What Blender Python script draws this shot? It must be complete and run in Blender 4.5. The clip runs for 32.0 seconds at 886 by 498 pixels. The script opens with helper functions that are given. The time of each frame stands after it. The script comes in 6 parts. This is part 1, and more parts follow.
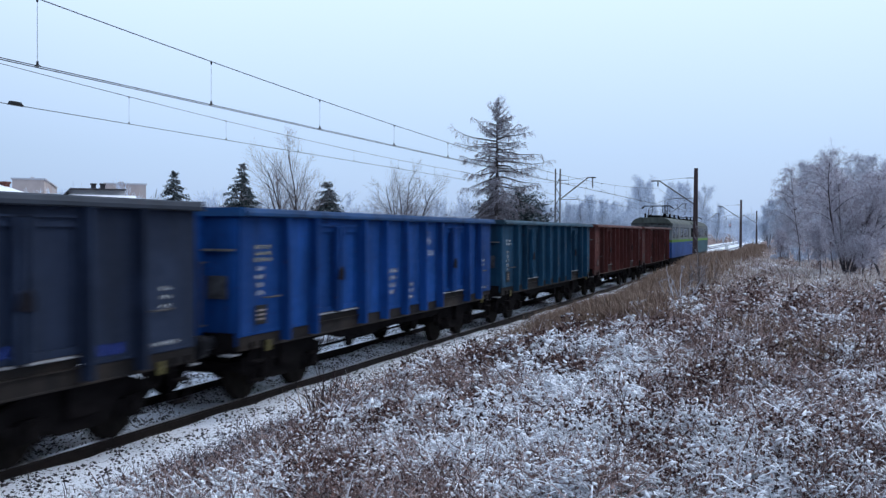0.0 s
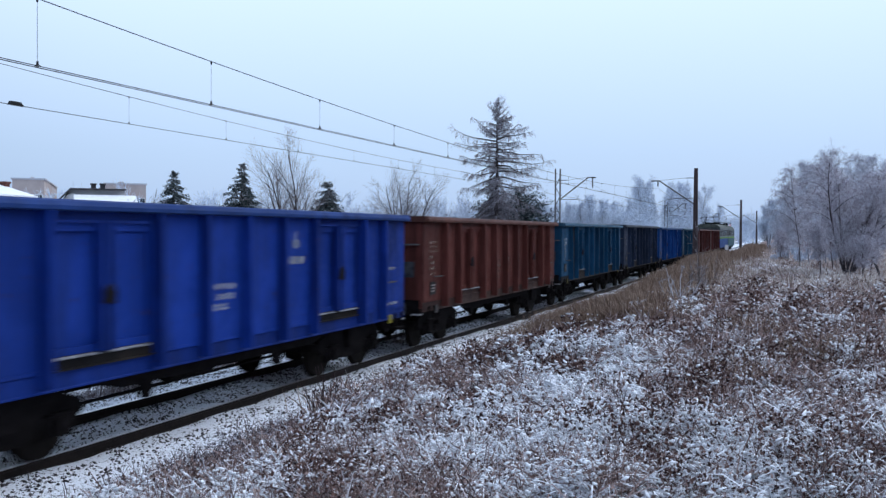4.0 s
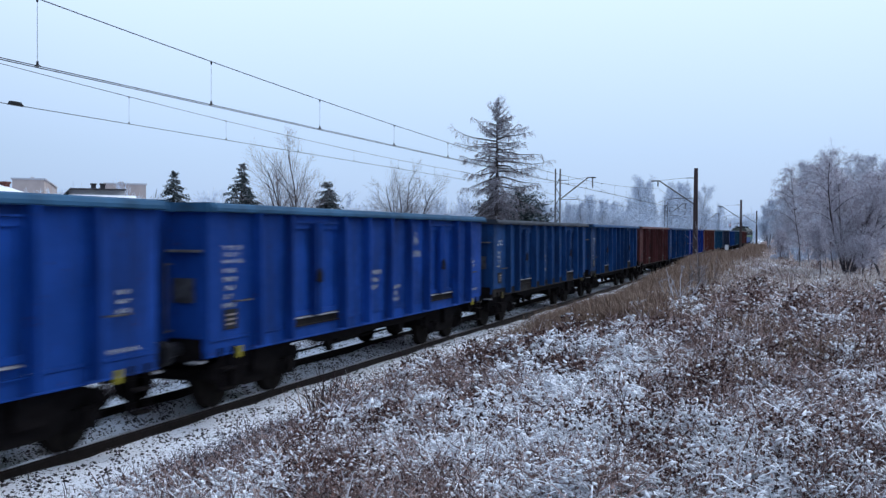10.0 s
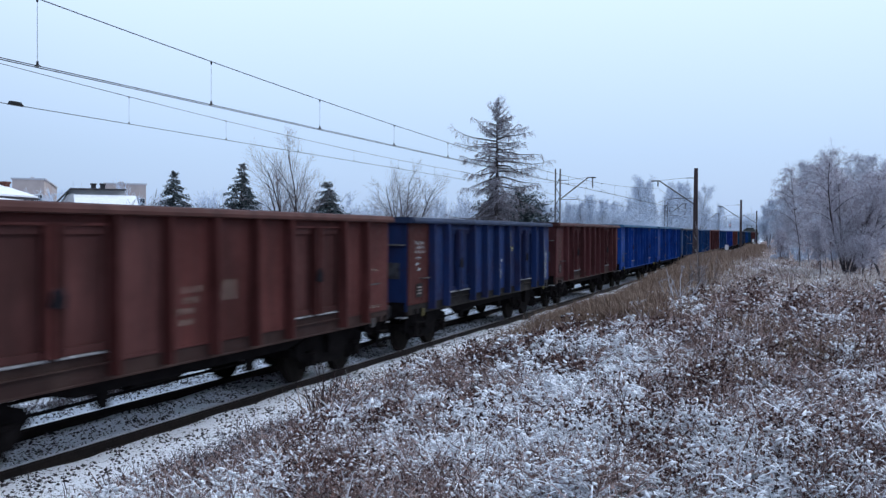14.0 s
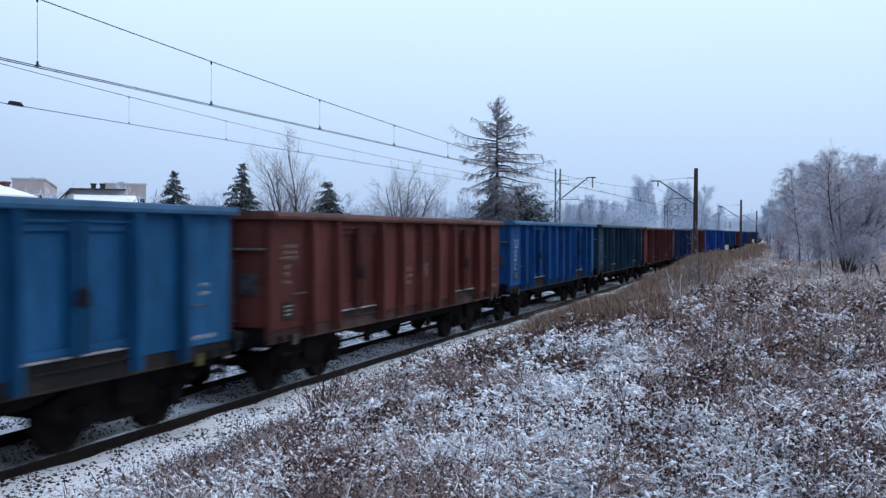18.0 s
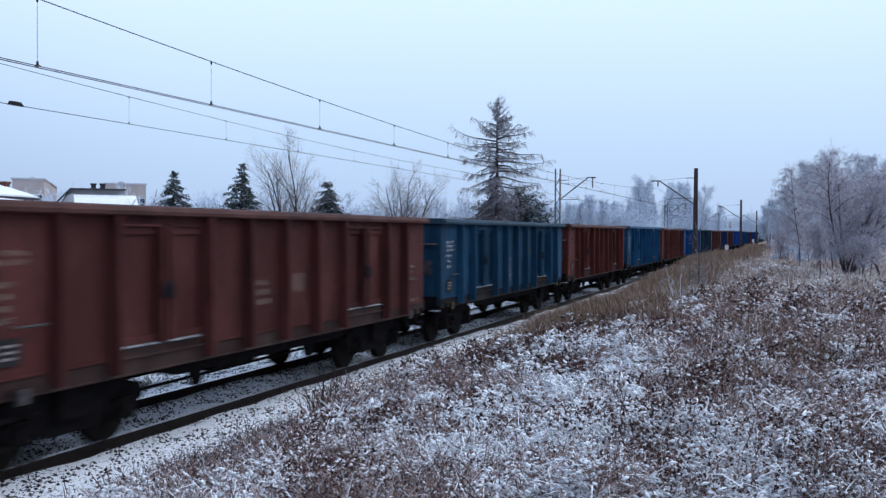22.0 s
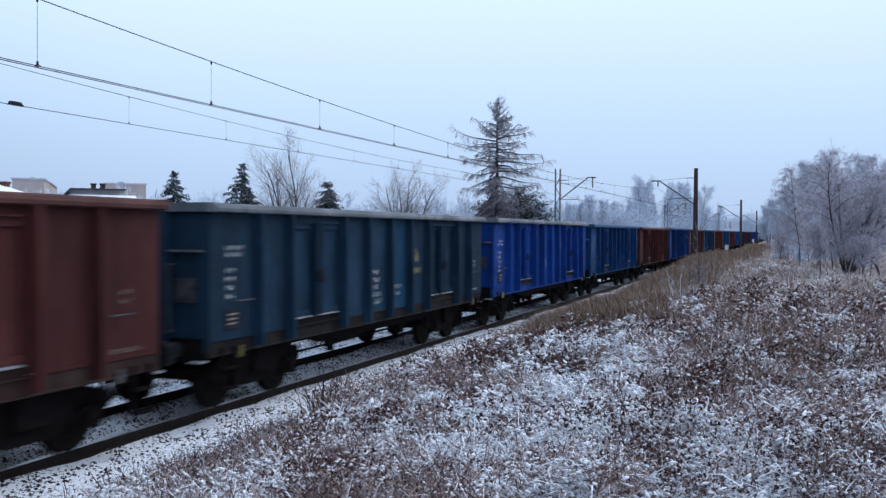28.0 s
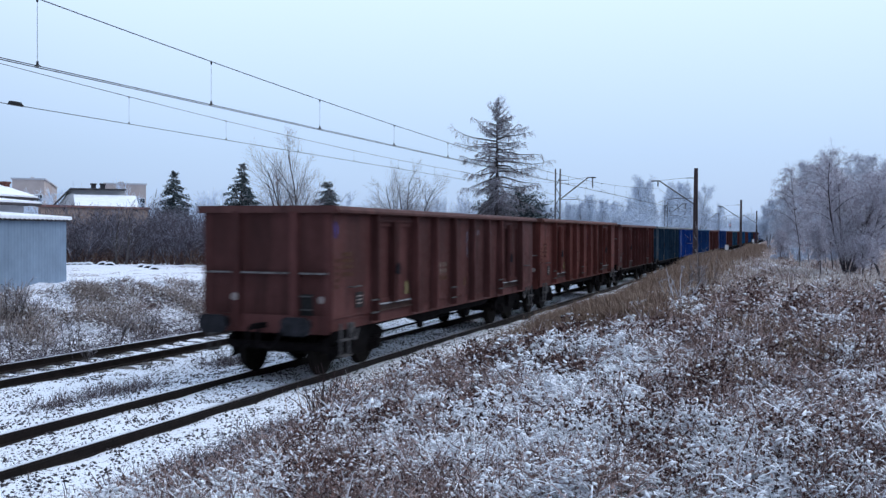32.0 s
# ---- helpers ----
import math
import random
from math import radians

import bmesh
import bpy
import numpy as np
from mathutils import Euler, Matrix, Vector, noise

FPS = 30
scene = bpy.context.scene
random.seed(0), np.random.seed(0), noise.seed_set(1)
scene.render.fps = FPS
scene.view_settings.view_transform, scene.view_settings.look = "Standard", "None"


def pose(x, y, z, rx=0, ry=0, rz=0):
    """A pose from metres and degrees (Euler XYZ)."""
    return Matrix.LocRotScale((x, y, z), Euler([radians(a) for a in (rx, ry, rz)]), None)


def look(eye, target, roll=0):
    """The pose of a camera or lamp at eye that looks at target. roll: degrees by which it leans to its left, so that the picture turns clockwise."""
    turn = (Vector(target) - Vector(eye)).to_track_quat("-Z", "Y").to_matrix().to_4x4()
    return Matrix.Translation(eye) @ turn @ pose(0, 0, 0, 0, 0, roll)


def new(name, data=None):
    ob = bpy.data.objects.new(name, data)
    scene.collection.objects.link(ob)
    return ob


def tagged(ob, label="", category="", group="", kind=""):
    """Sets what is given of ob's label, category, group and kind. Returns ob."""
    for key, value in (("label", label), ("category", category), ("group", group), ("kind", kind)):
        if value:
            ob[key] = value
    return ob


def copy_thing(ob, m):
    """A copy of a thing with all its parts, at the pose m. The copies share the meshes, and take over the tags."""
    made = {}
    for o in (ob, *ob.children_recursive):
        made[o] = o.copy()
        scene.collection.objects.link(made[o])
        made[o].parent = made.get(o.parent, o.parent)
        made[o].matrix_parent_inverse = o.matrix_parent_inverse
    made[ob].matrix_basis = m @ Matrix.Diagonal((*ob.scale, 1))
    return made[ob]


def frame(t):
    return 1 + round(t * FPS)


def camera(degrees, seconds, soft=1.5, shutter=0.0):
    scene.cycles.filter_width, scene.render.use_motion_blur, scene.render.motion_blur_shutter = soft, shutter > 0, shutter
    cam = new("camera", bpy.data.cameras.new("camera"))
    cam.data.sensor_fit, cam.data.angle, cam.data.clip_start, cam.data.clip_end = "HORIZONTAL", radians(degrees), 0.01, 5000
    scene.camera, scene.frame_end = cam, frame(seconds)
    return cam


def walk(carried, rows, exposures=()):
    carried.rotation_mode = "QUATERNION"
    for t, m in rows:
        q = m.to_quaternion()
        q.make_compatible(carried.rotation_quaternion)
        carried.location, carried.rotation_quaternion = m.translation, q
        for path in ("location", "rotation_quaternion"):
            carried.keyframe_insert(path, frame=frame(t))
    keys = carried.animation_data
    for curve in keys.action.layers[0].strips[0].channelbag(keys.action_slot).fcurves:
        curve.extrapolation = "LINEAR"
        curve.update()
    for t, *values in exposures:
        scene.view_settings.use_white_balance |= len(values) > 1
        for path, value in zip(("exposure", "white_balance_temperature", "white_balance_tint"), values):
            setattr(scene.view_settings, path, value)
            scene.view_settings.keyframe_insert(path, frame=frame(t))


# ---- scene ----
# The camera stands still on the bank beside the line. x runs along the track, y to its left, z = 0 on the rail heads.
cam = camera(50.33, 32.0, soft=1.4, shutter=0.5)
EYE = Vector((0.0, 0.0, 2.781))
AIM = EYE + Vector((math.cos(0.3517) * math.cos(0.0185), math.sin(0.3517) * math.cos(0.0185), -math.sin(0.0185))) * 50
walk(cam, [(0.0, look(EYE, AIM, 0.33)), (32.0, look(EYE, AIM, 0.33))], exposures=[(0.0, 0.0), (32.0, 0.0)])

TRACK = 9.2516            # centre line of the near track
FAR_TRACK = TRACK + 5.1   # centre line of the far track
GAUGE = 0.7525


# ---- light: dull winter overcast ----
SUN_FROM = Vector((0.62, -0.62, 1.05))   # where the cloud lets most light through
BRIGHT = Vector((0.62, -0.62, 0.5))


def build_world():
    w = bpy.data.worlds.new("winter_sky")
    scene.world = w
    w.use_nodes = True
    nt = w.node_tree
    nt.nodes.clear()
    out = nt.nodes.new("ShaderNodeOutputWorld")
    bg = nt.nodes.new("ShaderNodeBackground")
    sky = nt.nodes.new("ShaderNodeTexSky")
    sky.sky_type = "NISHITA"
    sky.sun_disc = False
    sky.sun_elevation, sky.sun_rotation = radians(50), radians(135)
    sky.air_density, sky.dust_density, sky.ozone_density = 1.0, 2.0, 1.0
    tc = nt.nodes.new("ShaderNodeTexCoord")
    sep = nt.nodes.new("ShaderNodeSeparateXYZ")
    ramp = nt.nodes.new("ShaderNodeValToRGB")
    el = ramp.color_ramp.elements
    el[0].position, el[0].color = 0.0, (0.45, 0.6, 0.88, 1)
    el[1].position, el[1].color = 1.0, (0.735, 0.935, 1.26, 1)
    e = el.new(0.08)
    e.color = (0.52, 0.7, 0.98, 1)
    e = el.new(0.24)
    e.color = (0.735, 0.935, 1.26, 1)
    nt.links.new(tc.outputs["Generated"], sep.inputs[0])
    nt.links.new(sep.outputs["Z"], ramp.inputs["Fac"])
    gain = nt.nodes.new("ShaderNodeVectorMath")
    gain.operation = "SCALE"
    gain.inputs["Scale"].default_value = 0.07
    nt.links.new(sky.outputs["Color"], gain.inputs[0])
    mix = nt.nodes.new("ShaderNodeMix")
    mix.data_type = "RGBA"
    mix.inputs["Factor"].default_value = 0.9
    nt.links.new(gain.outputs[0], mix.inputs["A"])
    nt.links.new(ramp.outputs["Color"], mix.inputs["B"])
    nt.links.new(mix.outputs["Result"], bg.inputs["Color"])
    # the cloud is thinner, and so brighter, towards the hidden sun
    dot = nt.nodes.new("ShaderNodeVectorMath")
    dot.operation = "DOT_PRODUCT"
    dot.inputs[1].default_value = BRIGHT.normalized()
    nt.links.new(tc.outputs["Generated"], dot.inputs[0])
    glow = nt.nodes.new("ShaderNodeMapRange")
    glow.interpolation_type = "SMOOTHSTEP"
    for key, v in (("From Min", -0.95), ("From Max", 0.27), ("To Min", 0.28), ("To Max", 1.085)):
        glow.inputs[key].default_value = v
    nt.links.new(dot.outputs["Value"], glow.inputs["Value"])
    nt.links.new(glow.outputs[0], bg.inputs["Strength"])
    nt.links.new(bg.outputs[0], out.inputs["Surface"])


build_world()
SUN = new("sun", bpy.data.lights.new("sun", "SUN"))
SUN.data.energy, SUN.data.angle, SUN.data.color = 1.24, radians(45), (1.0, 0.985, 0.97)
SUN.matrix_basis = look(SUN_FROM * 100, (0, 0, 0))


# ---- materials ----
def material(name, rough=0.8, metal=0.0):
    m = bpy.data.materials.new(name)
    m.use_nodes = True
    nt = m.node_tree
    b = nt.nodes["Principled BSDF"]
    b.inputs["Roughness"].default_value = rough
    b.inputs["Metallic"].default_value = metal
    return m, nt, b


def node(nt, kind, **kw):
    n = nt.nodes.new(kind)
    for k, v in kw.items():
        n.inputs[k].default_value = v
    return n


def noise_tex(nt, scale, detail=4.0, rough=0.6, coord="Object", stretch=None, shift=False):
    tc = nt.nodes.new("ShaderNodeTexCoord")
    n = node(nt, "ShaderNodeTexNoise", Scale=scale, Detail=detail, Roughness=rough)
    if coord == "World":
        geo = nt.nodes.new("ShaderNodeNewGeometry")
        src = geo.outputs["Position"]
    else:
        src = tc.outputs[coord]
    if shift:
        # each part carries its own piece of the pattern
        info = nt.nodes.new("ShaderNodeObjectInfo")
        far = nt.nodes.new("ShaderNodeVectorMath")
        far.operation = "MULTIPLY_ADD"
        far.inputs[1].default_value = (61.0, 17.0, 43.0)
        nt.links.new(info.outputs["Random"], far.inputs[0])
        nt.links.new(src, far.inputs[2])
        src = far.outputs[0]
    if stretch:
        mp = nt.nodes.new("ShaderNodeMapping")
        mp.inputs["Scale"].default_value = stretch
        nt.links.new(src, mp.inputs["Vector"])
        src = mp.outputs[0]
    nt.links.new(src, n.inputs["Vector"])
    return n


def ramp_of(nt, src, stops):
    r = nt.nodes.new("ShaderNodeValToRGB")
    el = r.color_ramp.elements
    el[0].position, el[0].color = stops[0][0], (*stops[0][1], 1)
    el[1].position, el[1].color = stops[-1][0], (*stops[-1][1], 1)
    for p, c in stops[1:-1]:
        el.new(p).color = (*c, 1)
    nt.links.new(src, r.inputs["Fac"])
    return r


def mixed(nt, fac, a, b):
    m = nt.nodes.new("ShaderNodeMix")
    m.data_type = "RGBA"
    for sock, v in (("Factor", fac), ("A", a), ("B", b)):
        if isinstance(v, (int, float)):
            m.inputs[sock].default_value = v
        elif isinstance(v, tuple):
            m.inputs[sock].default_value = (*v, 1)
        else:
            nt.links.new(v, m.inputs[sock])
    return m.outputs["Result"]


def bump(nt, b, src, strength, distance):
    n = node(nt, "ShaderNodeBump", Strength=strength, Distance=distance)
    nt.links.new(src, n.inputs["Height"])
    nt.links.new(n.outputs[0], b.inputs["Normal"])


GREY = ((0, 0, 0), (1, 1, 1))


def mask(nt, src, lo, hi):
    return ramp_of(nt, src, [(lo, GREY[0]), (hi, GREY[1])]).outputs["Color"]


def painted(name, col, rust=(0.05, 0.024, 0.016), wear=0.6, dirt=0.6, fade=None):
    """Old wagon paint: faded patches, soot streaks that run down, rust scabs, grime towards the sill."""
    m, nt, b = material(name, 0.7)
    b.inputs["Specular IOR Level"].default_value = 0.12
    col = tuple(c * 0.43 for c in col)
    fade = fade and tuple(c * 0.45 for c in fade)
    big = noise_tex(nt, 0.8, 3, shift=True)
    streak = noise_tex(nt, 1.0, 6, 0.7, stretch=(2.6, 2.6, 0.4), shift=True)
    fine = noise_tex(nt, 7.0, 7, 0.75, shift=True)
    faded = fade or tuple(min(1.0, c * 1.3 + 0.003) for c in col)
    c1 = mixed(nt, mask(nt, big.outputs["Fac"], 0.45, 0.62), col, faded)
    c2 = mixed(nt, mask(nt, streak.outputs["Fac"], 0.48, 0.66), c1, tuple(c * dirt + 0.002 for c in col))
    c3 = mixed(nt, mask(nt, fine.outputs["Fac"], wear, wear + 0.12), c2, rust)
    info = nt.nodes.new("ShaderNodeObjectInfo")
    tone = nt.nodes.new("ShaderNodeMapRange")
    tone.inputs["To Min"].default_value, tone.inputs["To Max"].default_value = 0.78, 1.2
    nt.links.new(info.outputs["Random"], tone.inputs["Value"])
    toned = nt.nodes.new("ShaderNodeVectorMath")
    toned.operation = "SCALE"
    nt.links.new(c3, toned.inputs[0])
    nt.links.new(tone.outputs[0], toned.inputs["Scale"])
    nt.links.new(toned.outputs[0], b.inputs["Base Color"])
    nt.links.new(ramp_of(nt, fine.outputs["Fac"], [(0.3, (0.5,) * 3), (0.7, (0.85,) * 3)]).outputs["Color"], b.inputs["Roughness"])
    bump(nt, b, big.outputs["Fac"], 0.25, 0.05)
    return m


def plain(name, col, rough=0.8, metal=0.0, var=0.35, scale=6.0, coord="Object"):
    m, nt, b = material(name, rough, metal)
    b.inputs["Specular IOR Level"].default_value = 0.12 if rough > 0.4 else 0.5
    n = noise_tex(nt, scale, 5, 0.65, coord)
    lo = tuple(c * (1 - var) for c in col)
    hi = tuple(min(1, c * (1 + var)) for c in col)
    nt.links.new(ramp_of(nt, n.outputs["Fac"], [(0.3, lo), (0.7, hi)]).outputs["Color"], b.inputs["Base Color"])
    bump(nt, b, n.outputs["Fac"], 0.3, 0.02)
    return m


def islands(name, stops, rough=0.9):
    """Many loose blades or twigs in one mesh, each with a colour of its own."""
    m, nt, b = material(name, rough)
    g = nt.nodes.new("ShaderNodeNewGeometry")
    nt.links.new(ramp_of(nt, g.outputs["Random Per Island"], stops).outputs["Color"], b.inputs["Base Color"])
    b.inputs["Specular IOR Level"].default_value = 0.1
    return m


def field_material():
    m, nt, b = material("frosted_field", 0.9)
    big = noise_tex(nt, 0.35, 4, 0.6, "World")
    mid = noise_tex(nt, 1.6, 6, 0.7, "World")
    fine = noise_tex(nt, 13, 7, 0.8, "World")
    half = nt.nodes.new("ShaderNodeMath")
    half.operation = "MULTIPLY_ADD"
    half.inputs[1].default_value = 0.3
    last = nt.nodes.new("ShaderNodeMath")
    last.operation = "MULTIPLY_ADD"
    last.inputs[1].default_value = 0.28
    lead = nt.nodes.new("ShaderNodeMath")
    lead.operation = "MULTIPLY"
    lead.inputs[1].default_value = 0.42
    nt.links.new(fine.outputs["Fac"], lead.inputs[0])
    nt.links.new(mid.outputs["Fac"], last.inputs[0])
    nt.links.new(lead.outputs[0], last.inputs[2])
    nt.links.new(big.outputs["Fac"], half.inputs[0])
    nt.links.new(last.outputs[0], half.inputs[2])
    litter = ramp_of(nt, fine.outputs["Fac"], [(0.3, (0.055, 0.032, 0.029)), (0.5, (0.165, 0.108, 0.098)), (0.7, (0.34, 0.26, 0.24))])
    # the snow lies thicker towards the track, the brown litter shows more on the open field
    geo = nt.nodes.new("ShaderNodeNewGeometry")
    dot = nt.nodes.new("ShaderNodeVectorMath")
    dot.operation = "DOT_PRODUCT"
    dot.inputs[1].default_value = (0.006, -0.009, 0)
    nt.links.new(geo.outputs["Position"], dot.inputs[0])
    less = nt.nodes.new("ShaderNodeClamp")
    less.inputs["Min"].default_value, less.inputs["Max"].default_value = -0.02, 0.09
    nt.links.new(dot.outputs["Value"], less.inputs["Value"])
    cover = nt.nodes.new("ShaderNodeMath")
    cover.operation = "SUBTRACT"
    nt.links.new(half.outputs[0], cover.inputs[0])
    nt.links.new(less.outputs[0], cover.inputs[1])
    col = mixed(nt, mask(nt, cover.outputs[0], 0.46, 0.485), litter.outputs["Color"], (0.8, 0.82, 0.9))
    nt.links.new(col, b.inputs["Base Color"])
    bump(nt, b, half.outputs[0], 0.9, 0.12)
    return m


def bed_material():
    m, nt, b = material("snowy_ballast", 0.9)
    fine = noise_tex(nt, 17, 3, 0.7, "World")
    mid = noise_tex(nt, 2.2, 4, 0.7, "World")
    big = noise_tex(nt, 0.5, 3, 0.6, "World")
    stone = ramp_of(nt, mid.outputs["Fac"], [(0.3, (0.025, 0.022, 0.024)), (0.7, (0.1, 0.088, 0.085))])
    s = nt.nodes.new("ShaderNodeMath")
    s.operation = "MULTIPLY_ADD"
    s.inputs[1].default_value = 0.3
    nt.links.new(big.outputs["Fac"], s.inputs[0])
    nt.links.new(fine.outputs["Fac"], s.inputs[2])
    col = mixed(nt, mask(nt, s.outputs[0], 0.53, 0.555), stone.outputs["Color"], (0.84, 0.87, 0.94))
    nt.links.new(col, b.inputs["Base Color"])
    bump(nt, b, fine.outputs["Fac"], 0.8, 0.05)
    return m


M = {}
M["field"] = field_material()
M["bed"] = bed_material()
M["snow"] = plain("snow", (0.85, 0.865, 0.91), 0.8, var=0.08, scale=3)
M["rail"] = plain("rusty_rail", (0.013, 0.009, 0.008), 0.7, var=0.4)
M["rail_top"] = plain("polished_rail_head", (0.72, 0.72, 0.74), 0.35, 1.0, 0.15)
M["sleeper"] = plain("sleeper_concrete", (0.12, 0.11, 0.105), 0.9)
M["stone"] = islands("ballast_stone", [(0, (0.018, 0.017, 0.02)), (1, (0.11, 0.1, 0.105))])
M["bay"] = plain("dark_bay_patch", (0.03, 0.026, 0.028), 0.9, var=0.5, scale=20)
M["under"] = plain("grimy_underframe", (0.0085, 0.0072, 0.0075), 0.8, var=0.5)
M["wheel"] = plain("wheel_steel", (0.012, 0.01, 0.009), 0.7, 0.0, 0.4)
M["mast"] = plain("mast_concrete", (0.07, 0.05, 0.052), 0.85, var=0.3)
M["steel"] = plain("galvanised_steel", (0.16, 0.16, 0.17), 0.6, 0.4, 0.25)
M["wire"] = plain("catenary_wire", (0.06, 0.06, 0.065), 0.6, 0.5, 0.2)
M["pale"] = plain("dirty_pale_paint", (0.075, 0.07, 0.07), 0.8, var=0.5, scale=9)
M["yellow_plate"] = plain("yellow_plate", (0.26, 0.22, 0.03), 0.7, var=0.4, scale=12)
M["dull_plate"] = plain("grimy_yellow_plate", (0.1, 0.085, 0.035), 0.8, var=0.5, scale=12)
M["ledge"] = plain("snow_dusted_ledge", (0.21, 0.21, 0.225), 0.85, var=0.8, scale=9)
M["rib"] = plain("dusted_rib", (0.125, 0.115, 0.115), 0.85, var=0.8, scale=9)
M["lock"] = plain("greasy_lock", (0.012, 0.011, 0.014), 0.6, var=0.5, scale=8)
M["board"] = plain("scuffed_board", (0.05, 0.05, 0.056), 0.8, var=0.6, scale=7)
M["disc"] = plain("dirty_white_disc", (0.24, 0.2, 0.19), 0.8, var=0.4, scale=12)
M["buffer"] = plain("greasy_buffer_steel", (0.02, 0.02, 0.024), 0.5, 0.3, 0.5)
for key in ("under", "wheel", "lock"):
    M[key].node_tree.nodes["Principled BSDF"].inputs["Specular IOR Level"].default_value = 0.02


def flaking(name, col):
    """Lettering paint that has half worn off."""
    m, nt, b = material(name, 0.8)
    b.inputs["Base Color"].default_value = (*col, 1)
    n = noise_tex(nt, 17, 4, 0.8, "Object", shift=True)
    clear = nt.nodes.new("ShaderNodeBsdfTransparent")
    mix = nt.nodes.new("ShaderNodeMixShader")
    out = nt.nodes["Material Output"]
    nt.links.new(ramp_of(nt, n.outputs["Fac"], [(0.4, (0.0,) * 3), (0.62, (0.4,) * 3)]).outputs["Color"], mix.inputs["Fac"])
    nt.links.new(clear.outputs[0], mix.inputs[1])
    nt.links.new(b.outputs[0], mix.inputs[2])
    nt.links.new(mix.outputs[0], out.inputs["Surface"])
    return m


M["white"] = flaking("worn_white_lettering", (0.56, 0.58, 0.6))
M["yellow"] = flaking("worn_yellow_lettering", (0.46, 0.42, 0.18))
M["sign_white"] = plain("white_board", (0.8, 0.8, 0.8), 0.6, var=0.1)
M["black"] = plain("black_paint", (0.02, 0.02, 0.02), 0.6, var=0.2)
M["glass"] = plain("dark_glass", (0.02, 0.025, 0.03), 0.1, var=0.1)


# ---- mesh helpers ----
def box(bm, x0, x1, y0, y1, z0, z1):
    v = [bm.verts.new(p) for p in ((x0, y0, z0), (x1, y0, z0), (x1, y1, z0), (x0, y1, z0), (x0, y0, z1), (x1, y0, z1), (x1, y1, z1), (x0, y1, z1))]
    for f in ((3, 2, 1, 0), (4, 5, 6, 7), (0, 1, 5, 4), (1, 2, 6, 5), (2, 3, 7, 6), (3, 0, 4, 7)):
        bm.faces.new([v[i] for i in f])


def prism(bm, pts, a, b, axis="z"):
    """Extrude a closed outline (counter-clockwise) from a to b along an axis."""
    def put(p, h):
        return {"z": (p[0], p[1], h), "y": (p[0], h, p[1]), "x": (h, p[0], p[1])}[axis]
    lo = [bm.verts.new(put(p, a)) for p in pts]
    hi = [bm.verts.new(put(p, b)) for p in pts]
    n = len(pts)
    bm.faces.new(lo[::-1])
    bm.faces.new(hi)
    for i in range(n):
        bm.faces.new((lo[i], lo[(i + 1) % n], hi[(i + 1) % n], hi[i]))


def tube(bm, p0, p1, r0, r1=None, n=8, caps=True):
    p0, p1 = Vector(p0), Vector(p1)
    r1 = r0 if r1 is None else r1
    d = (p1 - p0).normalized()
    u = d.orthogonal().normalized()
    w = d.cross(u)
    rings = []
    for p, r in ((p0, r0), (p1, r1)):
        rings.append([bm.verts.new(p + (u * math.cos(a) + w * math.sin(a)) * r) for a in (2 * math.pi * i / n for i in range(n))])
    for i in range(n):
        bm.faces.new((rings[0][i], rings[0][(i + 1) % n], rings[1][(i + 1) % n], rings[1][i]))
    if caps:
        bm.faces.new(rings[0][::-1])
        bm.faces.new(rings[1])


def bent_rod(bm, pts, r, n=6):
    """One closed rod through the points, its rings joined at the bends."""
    rings = []
    pts = [Vector(p) for p in pts]
    for i, p in enumerate(pts):
        d = (pts[min(i + 1, len(pts) - 1)] - pts[max(i - 1, 0)]).normalized()
        u = d.cross(Vector((0.13, 1.0, 0.21))).normalized()
        v = d.cross(u)
        rings.append([bm.verts.new(p + (u * math.cos(a) + v * math.sin(a)) * r) for a in (2 * math.pi * k / n for k in range(n))])
    for a, b in zip(rings, rings[1:]):
        for k in range(n):
            bm.faces.new((a[k], a[(k + 1) % n], b[(k + 1) % n], b[k]))
    bm.faces.new(rings[0][::-1])
    bm.faces.new(rings[-1])
    bmesh.ops.recalc_face_normals(bm, faces=bm.faces[:])


def lathe(bm, profile, axis_y, n=20):
    """Turn a profile of (offset along y, radius) round the y axis."""
    rings = []
    for o, r in profile:
        rings.append([bm.verts.new((r * math.cos(a), axis_y + o, r * math.sin(a))) for a in (2 * math.pi * i / n for i in range(n))])
    for a, b in zip(rings, rings[1:]):
        for i in range(n):
            bm.faces.new((a[i], a[(i + 1) % n], b[(i + 1) % n], b[i]))
    bm.faces.new(rings[0][::-1])
    bm.faces.new(rings[-1])


def mesh_of(name, bm, mat):
    bmesh.ops.recalc_face_normals(bm, faces=bm.faces)
    me = bpy.data.meshes.new(name)
    bm.to_mesh(me)
    bm.free()
    for x in (mat if isinstance(mat, (list, tuple)) else [mat]):
        me.materials.append(x)
    return me


def part(name, bm, mat, parent, label=""):
    me = bm if isinstance(bm, bpy.types.Mesh) else mesh_of(name, bm, mat)
    ob = new(name, me)
    ob.parent = parent
    if label:
        tagged(ob, label)
    return ob


def thing(name, label, category, group="", kind="", at=(0, 0, 0), rz=0):
    ob = new(name)
    ob.empty_display_size = 0.2
    ob.matrix_basis = pose(*at, 0, 0, rz)
    return tagged(ob, label, category, group, kind)


